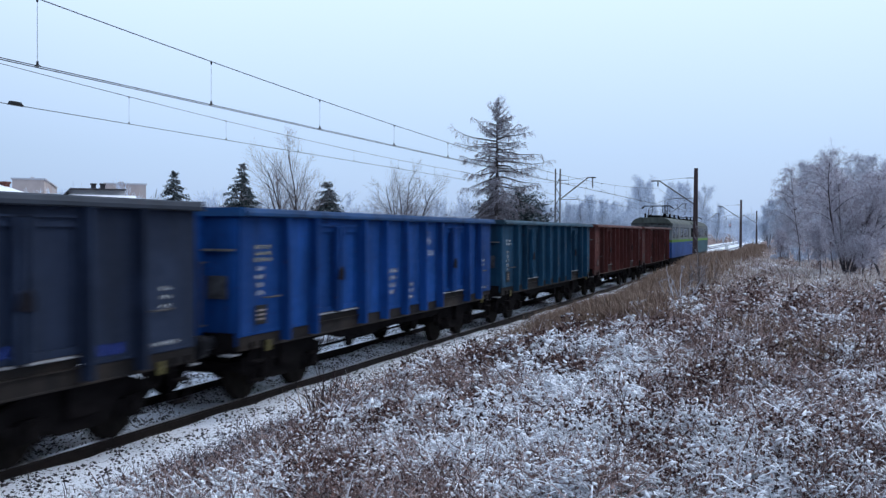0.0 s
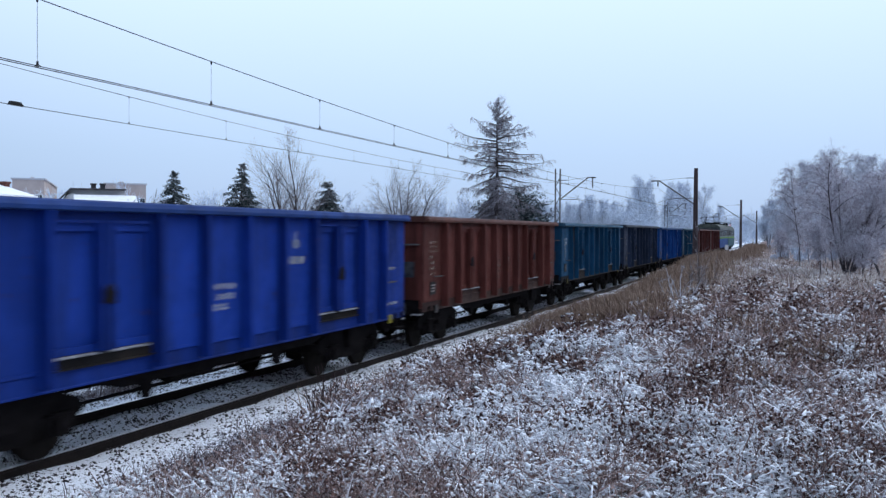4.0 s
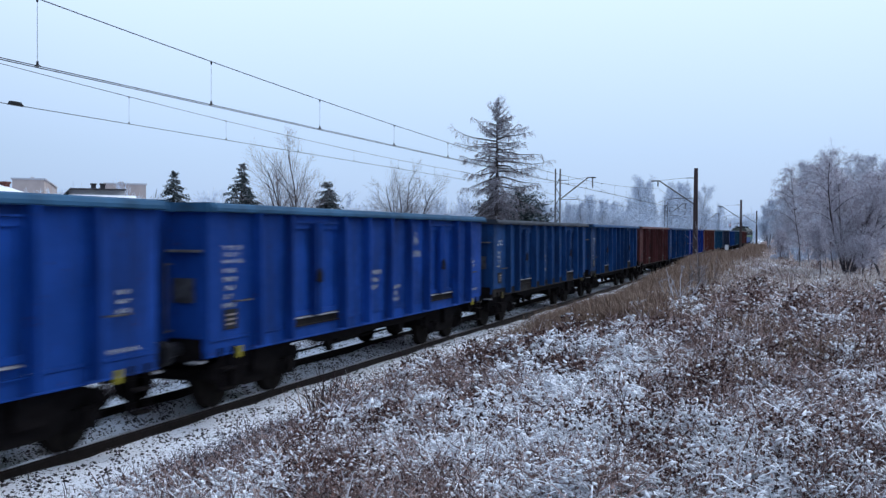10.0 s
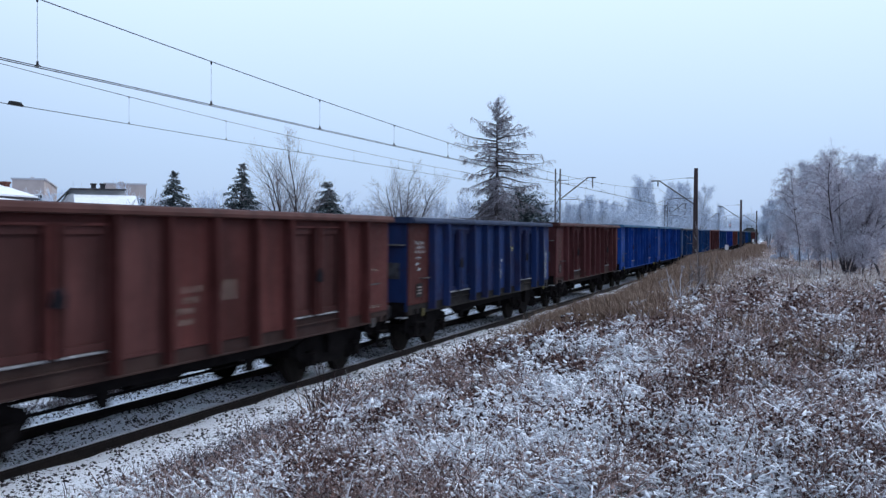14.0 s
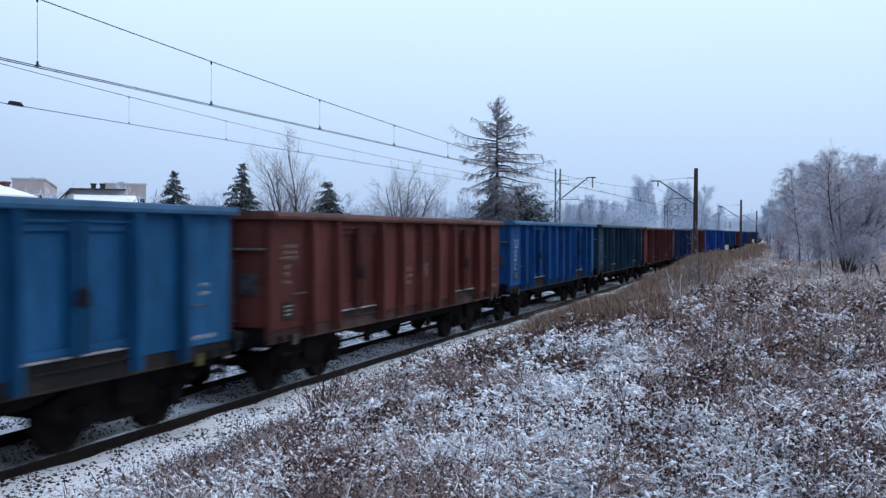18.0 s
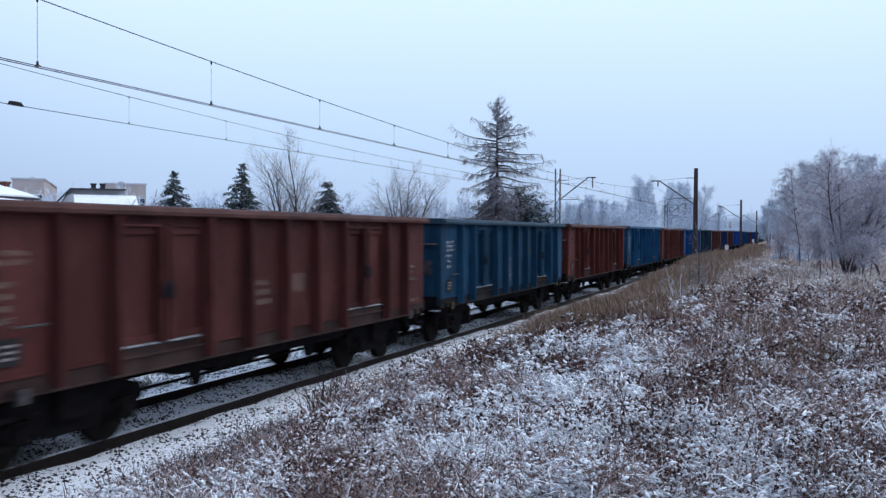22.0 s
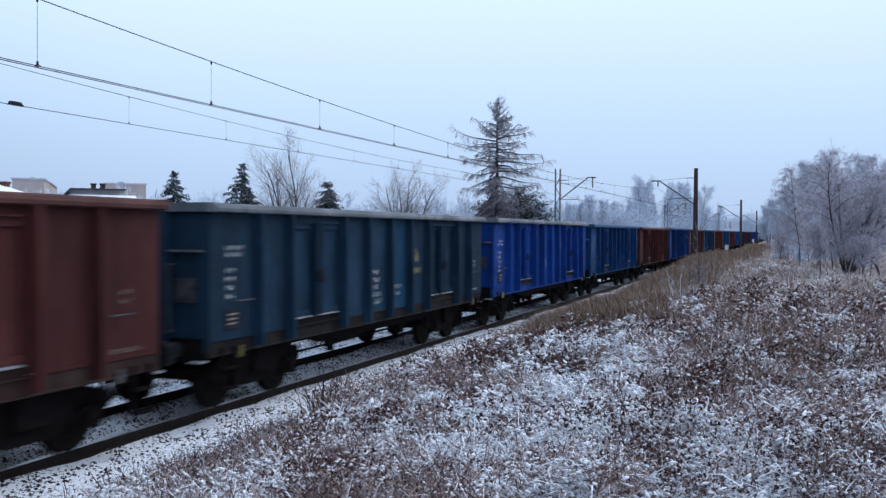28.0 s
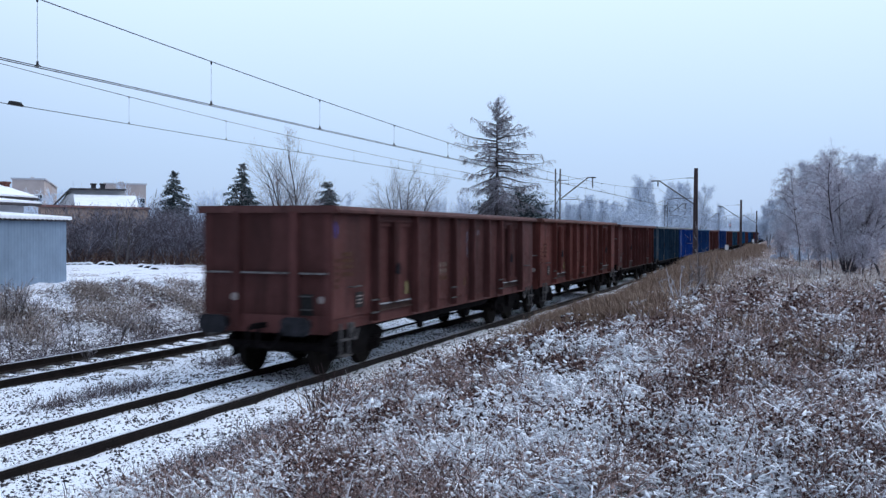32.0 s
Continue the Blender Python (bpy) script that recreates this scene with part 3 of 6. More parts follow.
            tube(bm, (xg - 0.2, yy + s * 0.05, zg), (xg - 0.2, yy - s * 0.06, zg), 0.015, n=6)
            tube(bm, (xg + 0.2, yy + s * 0.05, zg), (xg + 0.2, yy - s * 0.06, zg), 0.015, n=6)
            part("grab_iron", bm, M["pale"], t, "worn pale grab iron")
            # curved lifting bracket under the corner
            bm = bmesh.new()
            xb, yb = x - e * 0.95, s * 1.39
            arc = [(xb + 0.13 * math.cos(q), 0.9 - 0.2 * math.sin(q)) for q in np.linspace(0, math.pi, 7)]
            bent_rod(bm, [(p[0], yb, p[1]) for p in arc], 0.028)
            part("towing_eye", bm, M["pale"] if extra else M["under"], t)
        build_bogie(t, e * (5.5 if extra else 4.5))
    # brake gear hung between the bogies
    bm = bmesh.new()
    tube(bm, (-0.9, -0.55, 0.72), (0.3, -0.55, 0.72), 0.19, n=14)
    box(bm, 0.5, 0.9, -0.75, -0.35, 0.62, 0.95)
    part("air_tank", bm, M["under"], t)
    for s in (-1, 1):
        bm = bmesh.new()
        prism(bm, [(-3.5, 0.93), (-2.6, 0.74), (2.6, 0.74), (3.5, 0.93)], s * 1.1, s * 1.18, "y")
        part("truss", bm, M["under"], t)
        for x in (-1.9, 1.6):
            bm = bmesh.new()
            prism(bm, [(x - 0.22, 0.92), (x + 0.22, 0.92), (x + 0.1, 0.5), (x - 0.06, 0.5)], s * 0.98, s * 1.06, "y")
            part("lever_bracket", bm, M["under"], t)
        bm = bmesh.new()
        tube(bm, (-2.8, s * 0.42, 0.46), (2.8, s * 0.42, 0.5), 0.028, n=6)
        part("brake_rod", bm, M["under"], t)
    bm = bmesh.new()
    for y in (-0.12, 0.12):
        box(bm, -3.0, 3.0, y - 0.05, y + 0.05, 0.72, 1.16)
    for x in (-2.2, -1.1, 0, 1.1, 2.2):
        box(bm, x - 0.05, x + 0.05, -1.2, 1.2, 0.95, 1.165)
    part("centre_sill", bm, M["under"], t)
    if extra:
        # ladders against three of the posts
        for s in (-1, 1):
            for x in (-5.56, -0.86, 3.13):
                for z in (1.15, 1.4):
                    bm = bmesh.new()
                    yl = side_y(s)
                    box(bm, x - 0.17, x + 0.17, min(yl + s * 0.12, yl + s * 0.17), max(yl + s * 0.12, yl + s * 0.17), z, z + 0.03)
                    part("rung", bm, M["pale"], t, "pale worn step rung")
    return t


PAINTED_PARTS = ("side_sheet", "stanchion", "door_leaf", "door_lintel", "top_rail", "end_sheet", "end_stanchion", "end_rail", "locking_bar", "sole_bar", "long_headstock", "corner_angle", "drip_strip", "door_sill")
BODY, PITCH = 12.84, 14.0064
BODY_L, PITCH_L = 14.36, 15.4
# colours from the locomotive back
ORDER = ["brown", "brown", "teal", "blue", "grey", "teal", "orange", "deep", "blue", "brown", "navy", "teal", "bright", "bright", "orange", "purple",
         "brown", "slate", "sky", "orange", "steel", "red", "slate", "brown", "worn", "brown", "blue", "bright", "slate", "brown", "tail", "tail"]
ORDER[11] = "dim"
ORDER[10] = "dim"
ORDER[26] = "dim"
ORDER[9] = "plum"
ORDER[14] = "plum"
ORDER[8] = "dim"
ORDER[22] = "teal"
ORDER[5] = "patchy"
ORDER[30] = "orange"
RIM = {11: "grey", 12: "steel", 13: "steel", 26: "steel", 18: "steel", 20: "steel", 28: "frosty", 27: "frosty"}
# rims: lighter copies of the body paints, sky light on the rim painted in
RIM_PAINT = {"plum": (0.18, 0.075, 0.07), "brown": (0.175, 0.07, 0.06), "tail": (0.21, 0.09, 0.082), "red": (0.18, 0.07, 0.055), "orange": (0.2, 0.08, 0.064), "grey": (0.07, 0.085, 0.115), "blue": (0.03, 0.13, 0.36),
             "bright": (0.03, 0.13, 0.42), "deep": (0.03, 0.1, 0.4), "navy": (0.03, 0.085, 0.2), "steel": (0.06, 0.2, 0.38), "sky": (0.05, 0.18, 0.4), "teal": (0.05, 0.12, 0.18),
             "slate": (0.055, 0.105, 0.145), "worn": (0.035, 0.12, 0.37), "patchy": (0.04, 0.12, 0.2), "dim": (0.035, 0.11, 0.26), "purple": (0.05, 0.08, 0.17)}
for key, col in RIM_PAINT.items():
    PAINT[key + "_rim"] = painted("rim_" + key, col)
PAINT["frosty"] = painted("snow_dusted_rim", (0.30, 0.33, 0.36), fade=(0.5, 0.53, 0.58))


PAINT["soot"] = painted("sooty_panel", (0.03, 0.026, 0.03), fade=(0.045, 0.04, 0.045))
PAINT["rusty"] = painted("rusty_sill", (0.2, 0.085, 0.03), fade=(0.1, 0.055, 0.035))
PAINT["grime"] = M["sill"]
PAINT["brown_grime"] = painted("brown_grimy_sill", (0.085, 0.043, 0.038), fade=(0.14, 0.085, 0.07))
BROWNS = ("brown", "plum", "red", "orange", "tail")
CLEAN_SILL = (7, 8, 12, 13, 24, 26, 27)
# panels between the posts that were left bare or patched in another paint, counted from the rear
PATCHED = {5: {1: "soot", 6: "soot"}, 10: {5: "navy"}, 15: {0: "brown"}, 16: {2: "tail", 0: "red"}, 21: {0: "orange"}, 9: {3: "orange"}, 28: {4: "teal"}}
DOOR_PATCH = {9: "red", 16: "tail", 25: "red"}


def repaint(wagon, k, key, rim):
    tagged(wagon, LABELS[key])
    panel, sills = 0, 0
    for o in wagon.children_recursive:
        base = o.name.split(".")[0]
        if base not in PAINTED_PARTS:
            continue
        paint = (rim + "_rim" if rim in RIM_PAINT else rim) if base in ("top_rail", "end_rail") else key
        if base == "side_sheet":
            paint = PATCHED.get(k, {}).get(panel, key)
            panel += 1
        elif base == "sole_bar" and k < 30:
            paint = key if k in CLEAN_SILL else "brown_grime" if key in BROWNS else "grime"
        elif base == "door_sill":
            paint = "rusty" if k == 22 and sills == 1 else key if k in (8, 13, 24) else "brown_grime" if key in BROWNS else "grime"
            sills += 1
        elif base == "door_leaf":
            paint = DOOR_PATCH.get(k, key)
        o.material_slots[0].link = "OBJECT"
        o.material_slots[0].material = PAINT[paint]


MARK_MESH = {}
M["tan"] = flaking("worn_tan_lettering", (0.3, 0.215, 0.175))
M["orange_mark"] = flaking("worn_orange_lettering", (0.16, 0.07, 0.03))
M["lilac"] = flaking("pale_lilac_drips", (0.32, 0.3, 0.4))
M["blue_mark"] = flaking("blue_paint_smear", (0.02, 0.06, 0.4))


def marking(wagon, x, z, w, hgt, mat, side=-1):
    """A worn patch of painted lettering on the side, as plain bars."""
    key = (round(w, 2), round(hgt, 2), mat)
    if key not in MARK_MESH:
        bm = bmesh.new()
        box(bm, -w / 2, w / 2, -0.003, 0.003, -hgt / 2, hgt / 2)
        MARK_MESH[key] = mesh_of("marking", bm, M[mat])
    o = part("marking", MARK_MESH[key], None, wagon, "faded painted lettering")
    o.location = (x, side * (HALF_W + 0.003), z)


def dress(wagon, k, body):
    """Worn lettering as plain bars, data plate, yellow corner plates."""
    r = random.Random(100 + k)
    mat = "yellow" if k in (4, 5, 10, 11, 15, 16, 17, 19, 20, 22, 28) else "white"
    if k >= 30:
        x = -6.55
        for z in (2.22, 2.1, 1.98, 1.86, 1.74):
            marking(wagon, -7.0, z, 0.2, 0.07, "orange_mark")
        for z in (2.34, 2.22, 2.1, 1.96):
            marking(wagon, x + r.uniform(-0.05, 0.05), z, r.choice((0.5, 0.4)), 0.09, "orange_mark")
        if k == 31:
            marking(wagon, -7.06, 2.8, 0.12, 0.3, "blue_mark")
        for z in (1.98, 1.83, 1.67):
            marking(wagon, -1.38 + r.uniform(-0.05, 0.05), z, 0.74, 0.11, "orange_mark" if z < 1.7 else "tan")
        marking(wagon, -3.6, 1.55, 0.16, 0.26, "yellow")
        for x0, z, w, hgt in ((-1.9, 2.7, 0.12, 0.2), (-0.42, 2.6, 0.1, 0.5), (0.5, 2.65, 0.14, 0.3), (0.5, 2.25, 0.1, 0.25), (1.4, 2.75, 0.2, 0.1), (2.5, 2.6, 0.12, 0.35), (0.3, 1.5, 0.3, 0.2)):
            marking(wagon, x0 + (0.15 if k == 30 else 0), z, w, hgt, "lilac" if z > 2 else "orange_mark")
        plate_x = -6.05
    else:
        x, plate_x = -5.78, -5.84
        warm = ORDER[k] in BROWNS
        pale = "tan" if warm else "white"
        for n, w in enumerate((0.52, 0.5, 0.56)[:r.choice((2, 3, 3))]):
            marking(wagon, x, 2.52 - 0.1 * n, w, 0.065, pale if k != 3 else "yellow")
        for n in range(r.choice((3, 4, 5))):
            marking(wagon, x - 0.08 + r.uniform(-0.06, 0.03), 2.18 - 0.13 * n, r.choice((0.3, 0.34, 0.22)), 0.07, pale)
        q = -0.55 if warm or r.random() < 0.7 else 0.55
        for n in range(r.choice((3, 4, 5))):
            marking(wagon, q + r.uniform(-0.12, 0.08), 1.95 - 0.15 * n, r.choice((0.44, 0.56, 0.36)), 0.09, pale)
        if warm:
            marking(wagon, 0.5 + r.uniform(-0.1, 0.1), 1.9, 0.4, 0.3, pale)
        else:
            # the owner's sign: a small round shape over a bar
            drop = {10: 0.35, 18: 0.72, 24: 0.56, 28: 0.37, 22: 0.13}.get(k, 0.0)
            marking(wagon, 1.63, 2.56 - drop, 0.24, 0.12, mat)
            marking(wagon, 1.63, 2.62 - drop, 0.1, 0.3, mat)
            marking(wagon, 1.63, 2.28 - drop, 0.6, 0.13, mat)
            for n in range(r.choice((0, 2, 3))):
                marking(wagon, 0.5 + r.uniform(-0.1, 0.1), 1.6 - 0.13 * n, 0.36, 0.08, pale)
        for n in range(r.choice((1, 2, 3))):
            marking(wagon, 5.75, 2.0 - 0.12 * n, 0.24, 0.055, pale)
        marking(wagon, 5.75, 1.26, 0.6, 0.06, pale)
    bm = bmesh.new()
    box(bm, -0.17, 0.17, -0.006, 0.006, -0.15, 0.15)
    plate = part("data_plate", bm, M["black"], wagon, "dark data plate")
    plate.location = (plate_x, -(HALF_W + 0.018), 1.45)
    bm = bmesh.new()
    for dz in (-0.07, 0.0, 0.07):
        box(bm, -0.12, 0.1 + dz * 0.3, -0.0085, -0.0065, dz - 0.015, dz + 0.015)
    part("plate_writing", bm, M["disc"], plate)
    if k == 24:
        for x, z, w, hgt in ((6.2, 2.3, 0.3, 1.3), (5.75, 2.1, 0.5, 1.5), (5.9, 1.5, 0.6, 0.5), (4.65, 2.6, 0.35, 0.4)):
            marking(wagon, x, z, w, hgt, "white")
    if k in (4, 10):
        for x, z in ((0.55, 1.28), (2.9, 1.45), (4.66, 1.3), (-3.2, 1.36), (-4.66, 1.26)):
            marking(wagon, x, z, 0.5, 0.14, "blue_mark")
    if k == 15:
        for x, z, w, hgt in ((5.9, 1.7, 0.5, 0.9), (5.7, 2.2, 0.3, 0.6)):
            marking(wagon, x, z, w, hgt, "white")
    bm = bmesh.new()
    box(bm, -0.055, 0.055, -0.02, 0.02, -0.085, 0.085)
    tint = "yellow_plate" if ORDER[k] in ("deep", "bright") else "pale" if ORDER[k] in BROWNS else "dull_plate"
    for e in (-1, 1):
        o = part("end_plate", mesh_of("end_plate", bm.copy(), M[tint]), None, wagon, "small yellow plate" if tint == "yellow_plate" else "small dirty plate")
        o.location = (e * (body / 2 - 0.8), -1.408, 0.94)
    bm.free()


HEIGHTS = {"low": 3.095, "mid": 3.13, "high": 3.18}
LOW, HIGH = (15, 16, 19, 21, 22, 23, 25), (4, 12, 13, 27, 28, 29)
SHORT = {key: build_wagon(BODY, PITCH, top) for key, top in HEIGHTS.items()}
LONG = build_wagon(BODY_L, PITCH_L, 3.245, True)
WAGONS = []
for k, key in enumerate(ORDER):
    tail = k >= 30
    size = "low" if k in LOW else "high" if k in HIGH else "mid"
    first = {"mid": 0, "high": HIGH[0], "low": LOW[0]}[size]
    if k == first:
        w = SHORT[size]
    elif k == 30:
        w = LONG
    else:
        w = copy_thing(LONG if tail else SHORT[size], Matrix())
    WAGONS.append(w)
for k, w in enumerate(WAGONS):
    repaint(w, k, ORDER[k], RIM.get(k, ORDER[k]))
    dress(w, k, BODY_L if k >= 30 else BODY)


def start_of(k):
    """Where wagon k's centre stands along the course of the train."""
    if k <= 29:
        return -(k - 3) * PITCH + 6.55
    return -26 * PITCH - (k - 29) * PITCH_L + BODY_L / 2


# how far the train has run, second by second
COURSE = [(0.0, 12.32), (1.0, 24.70), (3.0, 49.47), (6.0, 87.27), (8.0, 112.33), (11.0, 150.05), (14.0, 187.21), (17.0, 224.82), (19.0, 249.76), (22.0, 287.28),
          (25.0, 324.55), (28.0, 361.66), (30.0, 386.1), (32.0, 410.52)]


# ---- locomotive: two coupled sections ----
def build_loco(front):
    """One section of the electric locomotive; its cab faces +x where front is set, else -x."""
    e = 1 if front else -1
    t = thing("electric_locomotive", "teal and grey electric locomotive section with green stripe" if front else "blue and grey electric locomotive section with green stripe", "locomotive", "locomotive sections")
    grey = painted("loco_grey", (0.36, 0.4, 0.42), wear=0.66) if "loco_grey" not in PAINT else PAINT["loco_grey"]
    PAINT["loco_grey"] = grey
    if "loco_blue" not in PAINT:
        PAINT["loco_blue"] = painted("loco_blue", (0.05, 0.13, 0.42), wear=0.66)
        PAINT["loco_teal"] = painted("loco_teal", (0.10, 0.24, 0.30), wear=0.66)
        PAINT["loco_green"] = painted("loco_green", (0.30, 0.62, 0.10), wear=0.7)
        PAINT["loco_roof"] = painted("loco_roof", (0.17, 0.19, 0.17), wear=0.6)
    h = 7.6
    bm = bmesh.new()
    prism(bm, [(-h, 1.0), (h - 0.05, 1.0), (h, 2.1), (-h, 2.1)] if e > 0 else [(-h, 2.1), (-h + 0.05, 1.0), (h, 1.0), (h, 2.1)], -1.47, 1.47, "y")
    part("lower_body", bm, PAINT["loco_teal" if front else "loco_blue"], t)
    bm = bmesh.new()
    box(bm, -h + 0.01, h - 0.01, -1.475, 1.475, 2.1, 2.28)
    part("stripe", bm, PAINT["loco_green"], t, "bright green waist stripe")
    bm = bmesh.new()
    nose = [(-h, 2.28), (h, 2.28), (h - 0.35, 3.45), (-h, 3.45)] if e > 0 else [(-h, 2.28), (h, 2.28), (h, 3.45), (-h + 0.35, 3.45)]
    prism(bm, nose, -1.465, 1.465, "y")
    part("upper_body", bm, grey, t)
    bm = bmesh.new()
    prism(bm, [(-1.44, 3.45), (1.44, 3.45), (1.2, 3.72), (0.8, 3.88), (-0.8, 3.88), (-1.2, 3.72)], -h + 0.1, h - 0.4 if e > 0 else h - 0.1, "x")
    part("roof", bm, PAINT["loco_roof"], t)
    for s in (-1, 1):
        for x in (h - 1.2, h - 3.2, 1.2, -1.2, -3.4):
            bm = bmesh.new()
            w = 0.45 if x == h - 1.2 else 0.55
            box(bm, e * x - w, e * x + w, min(s * 1.46, s * 1.475), max(s * 1.46, s * 1.475), 2.5, 3.15)
            win = part("window", bm, M["glass"], t)
            bm = bmesh.new()
            for q in ((e * x - w - 0.05, e * x + w + 0.05, 2.45, 2.5), (e * x - w - 0.05, e * x + w + 0.05, 3.15, 3.2), (e * x - w - 0.05, e * x - w, 2.5, 3.15), (e * x + w, e * x + w + 0.05, 2.5, 3.15)):
                box(bm, q[0], q[1], min(s * 1.462, s * 1.49), max(s * 1.462, s * 1.49), q[2], q[3])
            part("window_frame", bm, M["under"], win)
        bm = bmesh.new()
        for n in range(8):
            box(bm, e * -6.2 + n * 0.24, e * -6.2 + n * 0.24 + 0.14, min(s * 1.46, s * 1.48), max(s * 1.46, s * 1.48), 2.45, 3.2)
        part("grille", bm, M["under"], t)
    for y in (-0.68, 0.68):
        bm = bmesh.new()
        prism(bm, [(e * (h - 0.02), 2.5), (e * (h - 0.24), 3.25), (e * (h - 0.3), 3.25), (e * (h - 0.1), 2.5)], y - 0.5, y + 0.5, "y")
        part("windscreen", bm, M["glass"], t)
        bm = bmesh.new()
        tube(bm, (e * (h - 0.1), y * 1.4, 1.55), (e * (h + 0.03), y * 1.4, 1.55), 0.14, n=14)
        part("headlight", bm, M["sign_white"], t, "round white headlight")
    for x in (-h, h):
        d = 1 if x > 0 else -1
        for y in (-0.875, 0.875):
            bm = bmesh.new()
            tube(bm, (x - d * 0.1, y, 1.04), (x + d * 0.4, y, 1.04), 0.11, n=12)
            tube(bm, (x + d * 0.36, y, 1.04), (x + d * 0.42, y, 1.04), 0.24, n=16)
            part("buffer", bm, M["under"], t)
    bm = bmesh.new()
    box(bm, -h + 0.1, h - 0.1, -1.35, 1.35, 0.78, 1.0)
    part("underframe", bm, M["under"], t)
    for x in (-5.5, -2.5, 0.5, 3.5):
        bm = bmesh.new()
        box(bm, x - 0.5, x + 0.5, -0.5, 0.5, 3.86, 4.05)
        for s in (-1, 1):
            tube(bm, (x, s * 0.7, 3.86), (x, s * 0.7, 4.2), 0.07, n=8)
        part("roof_equipment", bm, M["under"], t)
    # pantograph: raised on the rear section
    px = e * 4.2
    bm = bmesh.new()
    top = 4.78 if not front else 4.3
    for s in (-1, 1):
        y = s * 0.55
        box(bm, px - 0.9, px + 0.9, y - 0.03, y + 0.03, 4.08, 4.13)
        kz = 4.1 + (top - 4.1) * 0.5
        for d in (-1, 1):
            tube(bm, (px + d * 0.5, y, 4.12), (px + d * 1.15, y * 0.9, kz), 0.025, n=6)
            tube(bm, (px + d * 1.15, y * 0.9, kz), (px + d * 0.12, y * 0.7, top), 0.02, n=6)
    for d in (-0.2, 0.2):
        tube(bm, (px + d, -0.95, top), (px + d, 0.95, top), 0.03, n=6)
        for s in (-1, 1):
            tube(bm, (px + d, s * 0.95, top), (px + d, s * 1.15, top - 0.2), 0.025, n=6)
    for d in (-0.7, 0.7):
        for s in (-1, 1):
            tube(bm, (px + d, s * 0.55, 3.8), (px + d, s * 0.55, 4.1), 0.06, n=8)
    part("pantograph", bm, M["under"], t, "raised dark steel pantograph" if not front else "lowered dark steel pantograph")
    for x in (-4.0, 4.0):
        bm = bmesh.new()
        for s in (-1, 1):
            y0, y1 = sorted((s * 0.98, s * 1.14))
            prism(bm, [(-2.1, 0.5), (2.1, 0.5), (2.1, 0.72), (1.2, 0.84), (-1.2, 0.84), (-2.1, 0.72)], y0, y1, "y")
        box(bm, -0.4, 0.4, -1.1, 1.1, 0.45, 0.9)
        bogie = part("bogie", bm, M["under"], t)
        bogie.location.x = x
        for d in (-1, 1):
            w = part("wheelset", LOCO_WHEEL, None, bogie)
            w.location = (d * 1.5, 0, 0.62)
            w["turn"] = "loco_front" if d > 0 else "loco_rear"
    return t


LOCO_WHEEL = build_wheelset(0.62)
LOCOS = [build_loco(False), build_loco(True)]
LOCO_AT = [3 * PITCH + BODY + 1.05 + 8.0 - 0.4, 3 * PITCH + BODY + 1.05 + 24.0 - 0.4]


# ---- masts and wires ----
def build_mast(x, y, arm, lattice):
    """A catenary mast; arm is the side (+1 or -1 along y) to which its bracket reaches."""
    lab = "steel lattice catenary mast with bracket" if lattice else "dark square catenary mast with tubular bracket"
    t = thing("catenary_mast", lab, "catenary mast", "catenary masts", at=(x, y, float(land(x, y))))
    z0 = -float(land(x, y))
    bm = bmesh.new()
    if lattice:
        for d in (-0.19, 0.19):
            prism(bm, [(-0.08, d - 0.045), (0.08, d - 0.045), (0.08, d + 0.045), (-0.08, d + 0.045)], -0.3, z0 + 7.75, "z")
        for n in range(9):
            a, b = (-0.19, 0.19) if n % 2 else (0.19, -0.19)
            for x0 in (-0.07, 0.07):
                tube(bm, (x0, a, 0.4 + n * 0.75), (x0, b, 1.15 + n * 0.75), 0.018, n=5)
    else:
        lo, hi = 0.19, 0.13
        for a, b in ((lo, hi),):
            v0 = [bm.verts.new((sx * a, sy * a, -0.3)) for sx, sy in ((-1, -1), (1, -1), (1, 1), (-1, 1))]
            v1 = [bm.verts.new((sx * b, sy * b, z0 + 7.56)) for sx, sy in ((-1, -1), (1, -1), (1, 1), (-1, 1))]
            bm.faces.new(v1)
            for i in range(4):
                bm.faces.new((v0[i], v0[(i + 1) % 4], v1[(i + 1) % 4], v1[i]))
    part("post", bm, M["steel"] if lattice else M["mast"], t)
    up, far = (0.38, -0.25) if lattice else (0.0, 0.0)
    bm = bmesh.new()
    tube(bm, (0, arm * 0.1, z0 + 4.9 + up), (0, arm * (2.65 + far), z0 + 6.66 + up), 0.05, n=8)
    tube(bm, (0, arm * (2.65 + far), z0 + 6.66 + up), (0, arm * (3.25 + far), z0 + 6.66 + up), 0.05, n=8)
    part("bracket", bm, M["steel"], t)
    bm = bmesh.new()
    tube(bm, (0, 0, z0 + 6.85), (0, arm * 0.7, z0 + 6.85), 0.03, n=6)
    tube(bm, (0, arm * 0.7, z0 + 6.85), (0, arm * (2.7 + far), z0 + 6.68 + up), 0.012, n=6)
    part("tie_rod", bm, M["steel"], t)
    bm = bmesh.new()
    tube(bm, (0, arm * 2.75, z0 + 6.62 + up), (0, arm * 2.75, z0 + 6.25), 0.05, n=8)
    tube(bm, (0, arm * 0.15, z0 + 5.35), (0, arm * 1.6, z0 + 5.35), 0.025, n=6)
    tube(bm, (0, arm * 1.6, z0 + 5.35), (0, arm * 2.75, z0 + 5.05), 0.015, n=6)
    part("steady_arm", bm, M["steel"], t)
    return t


SPAN = 69.5
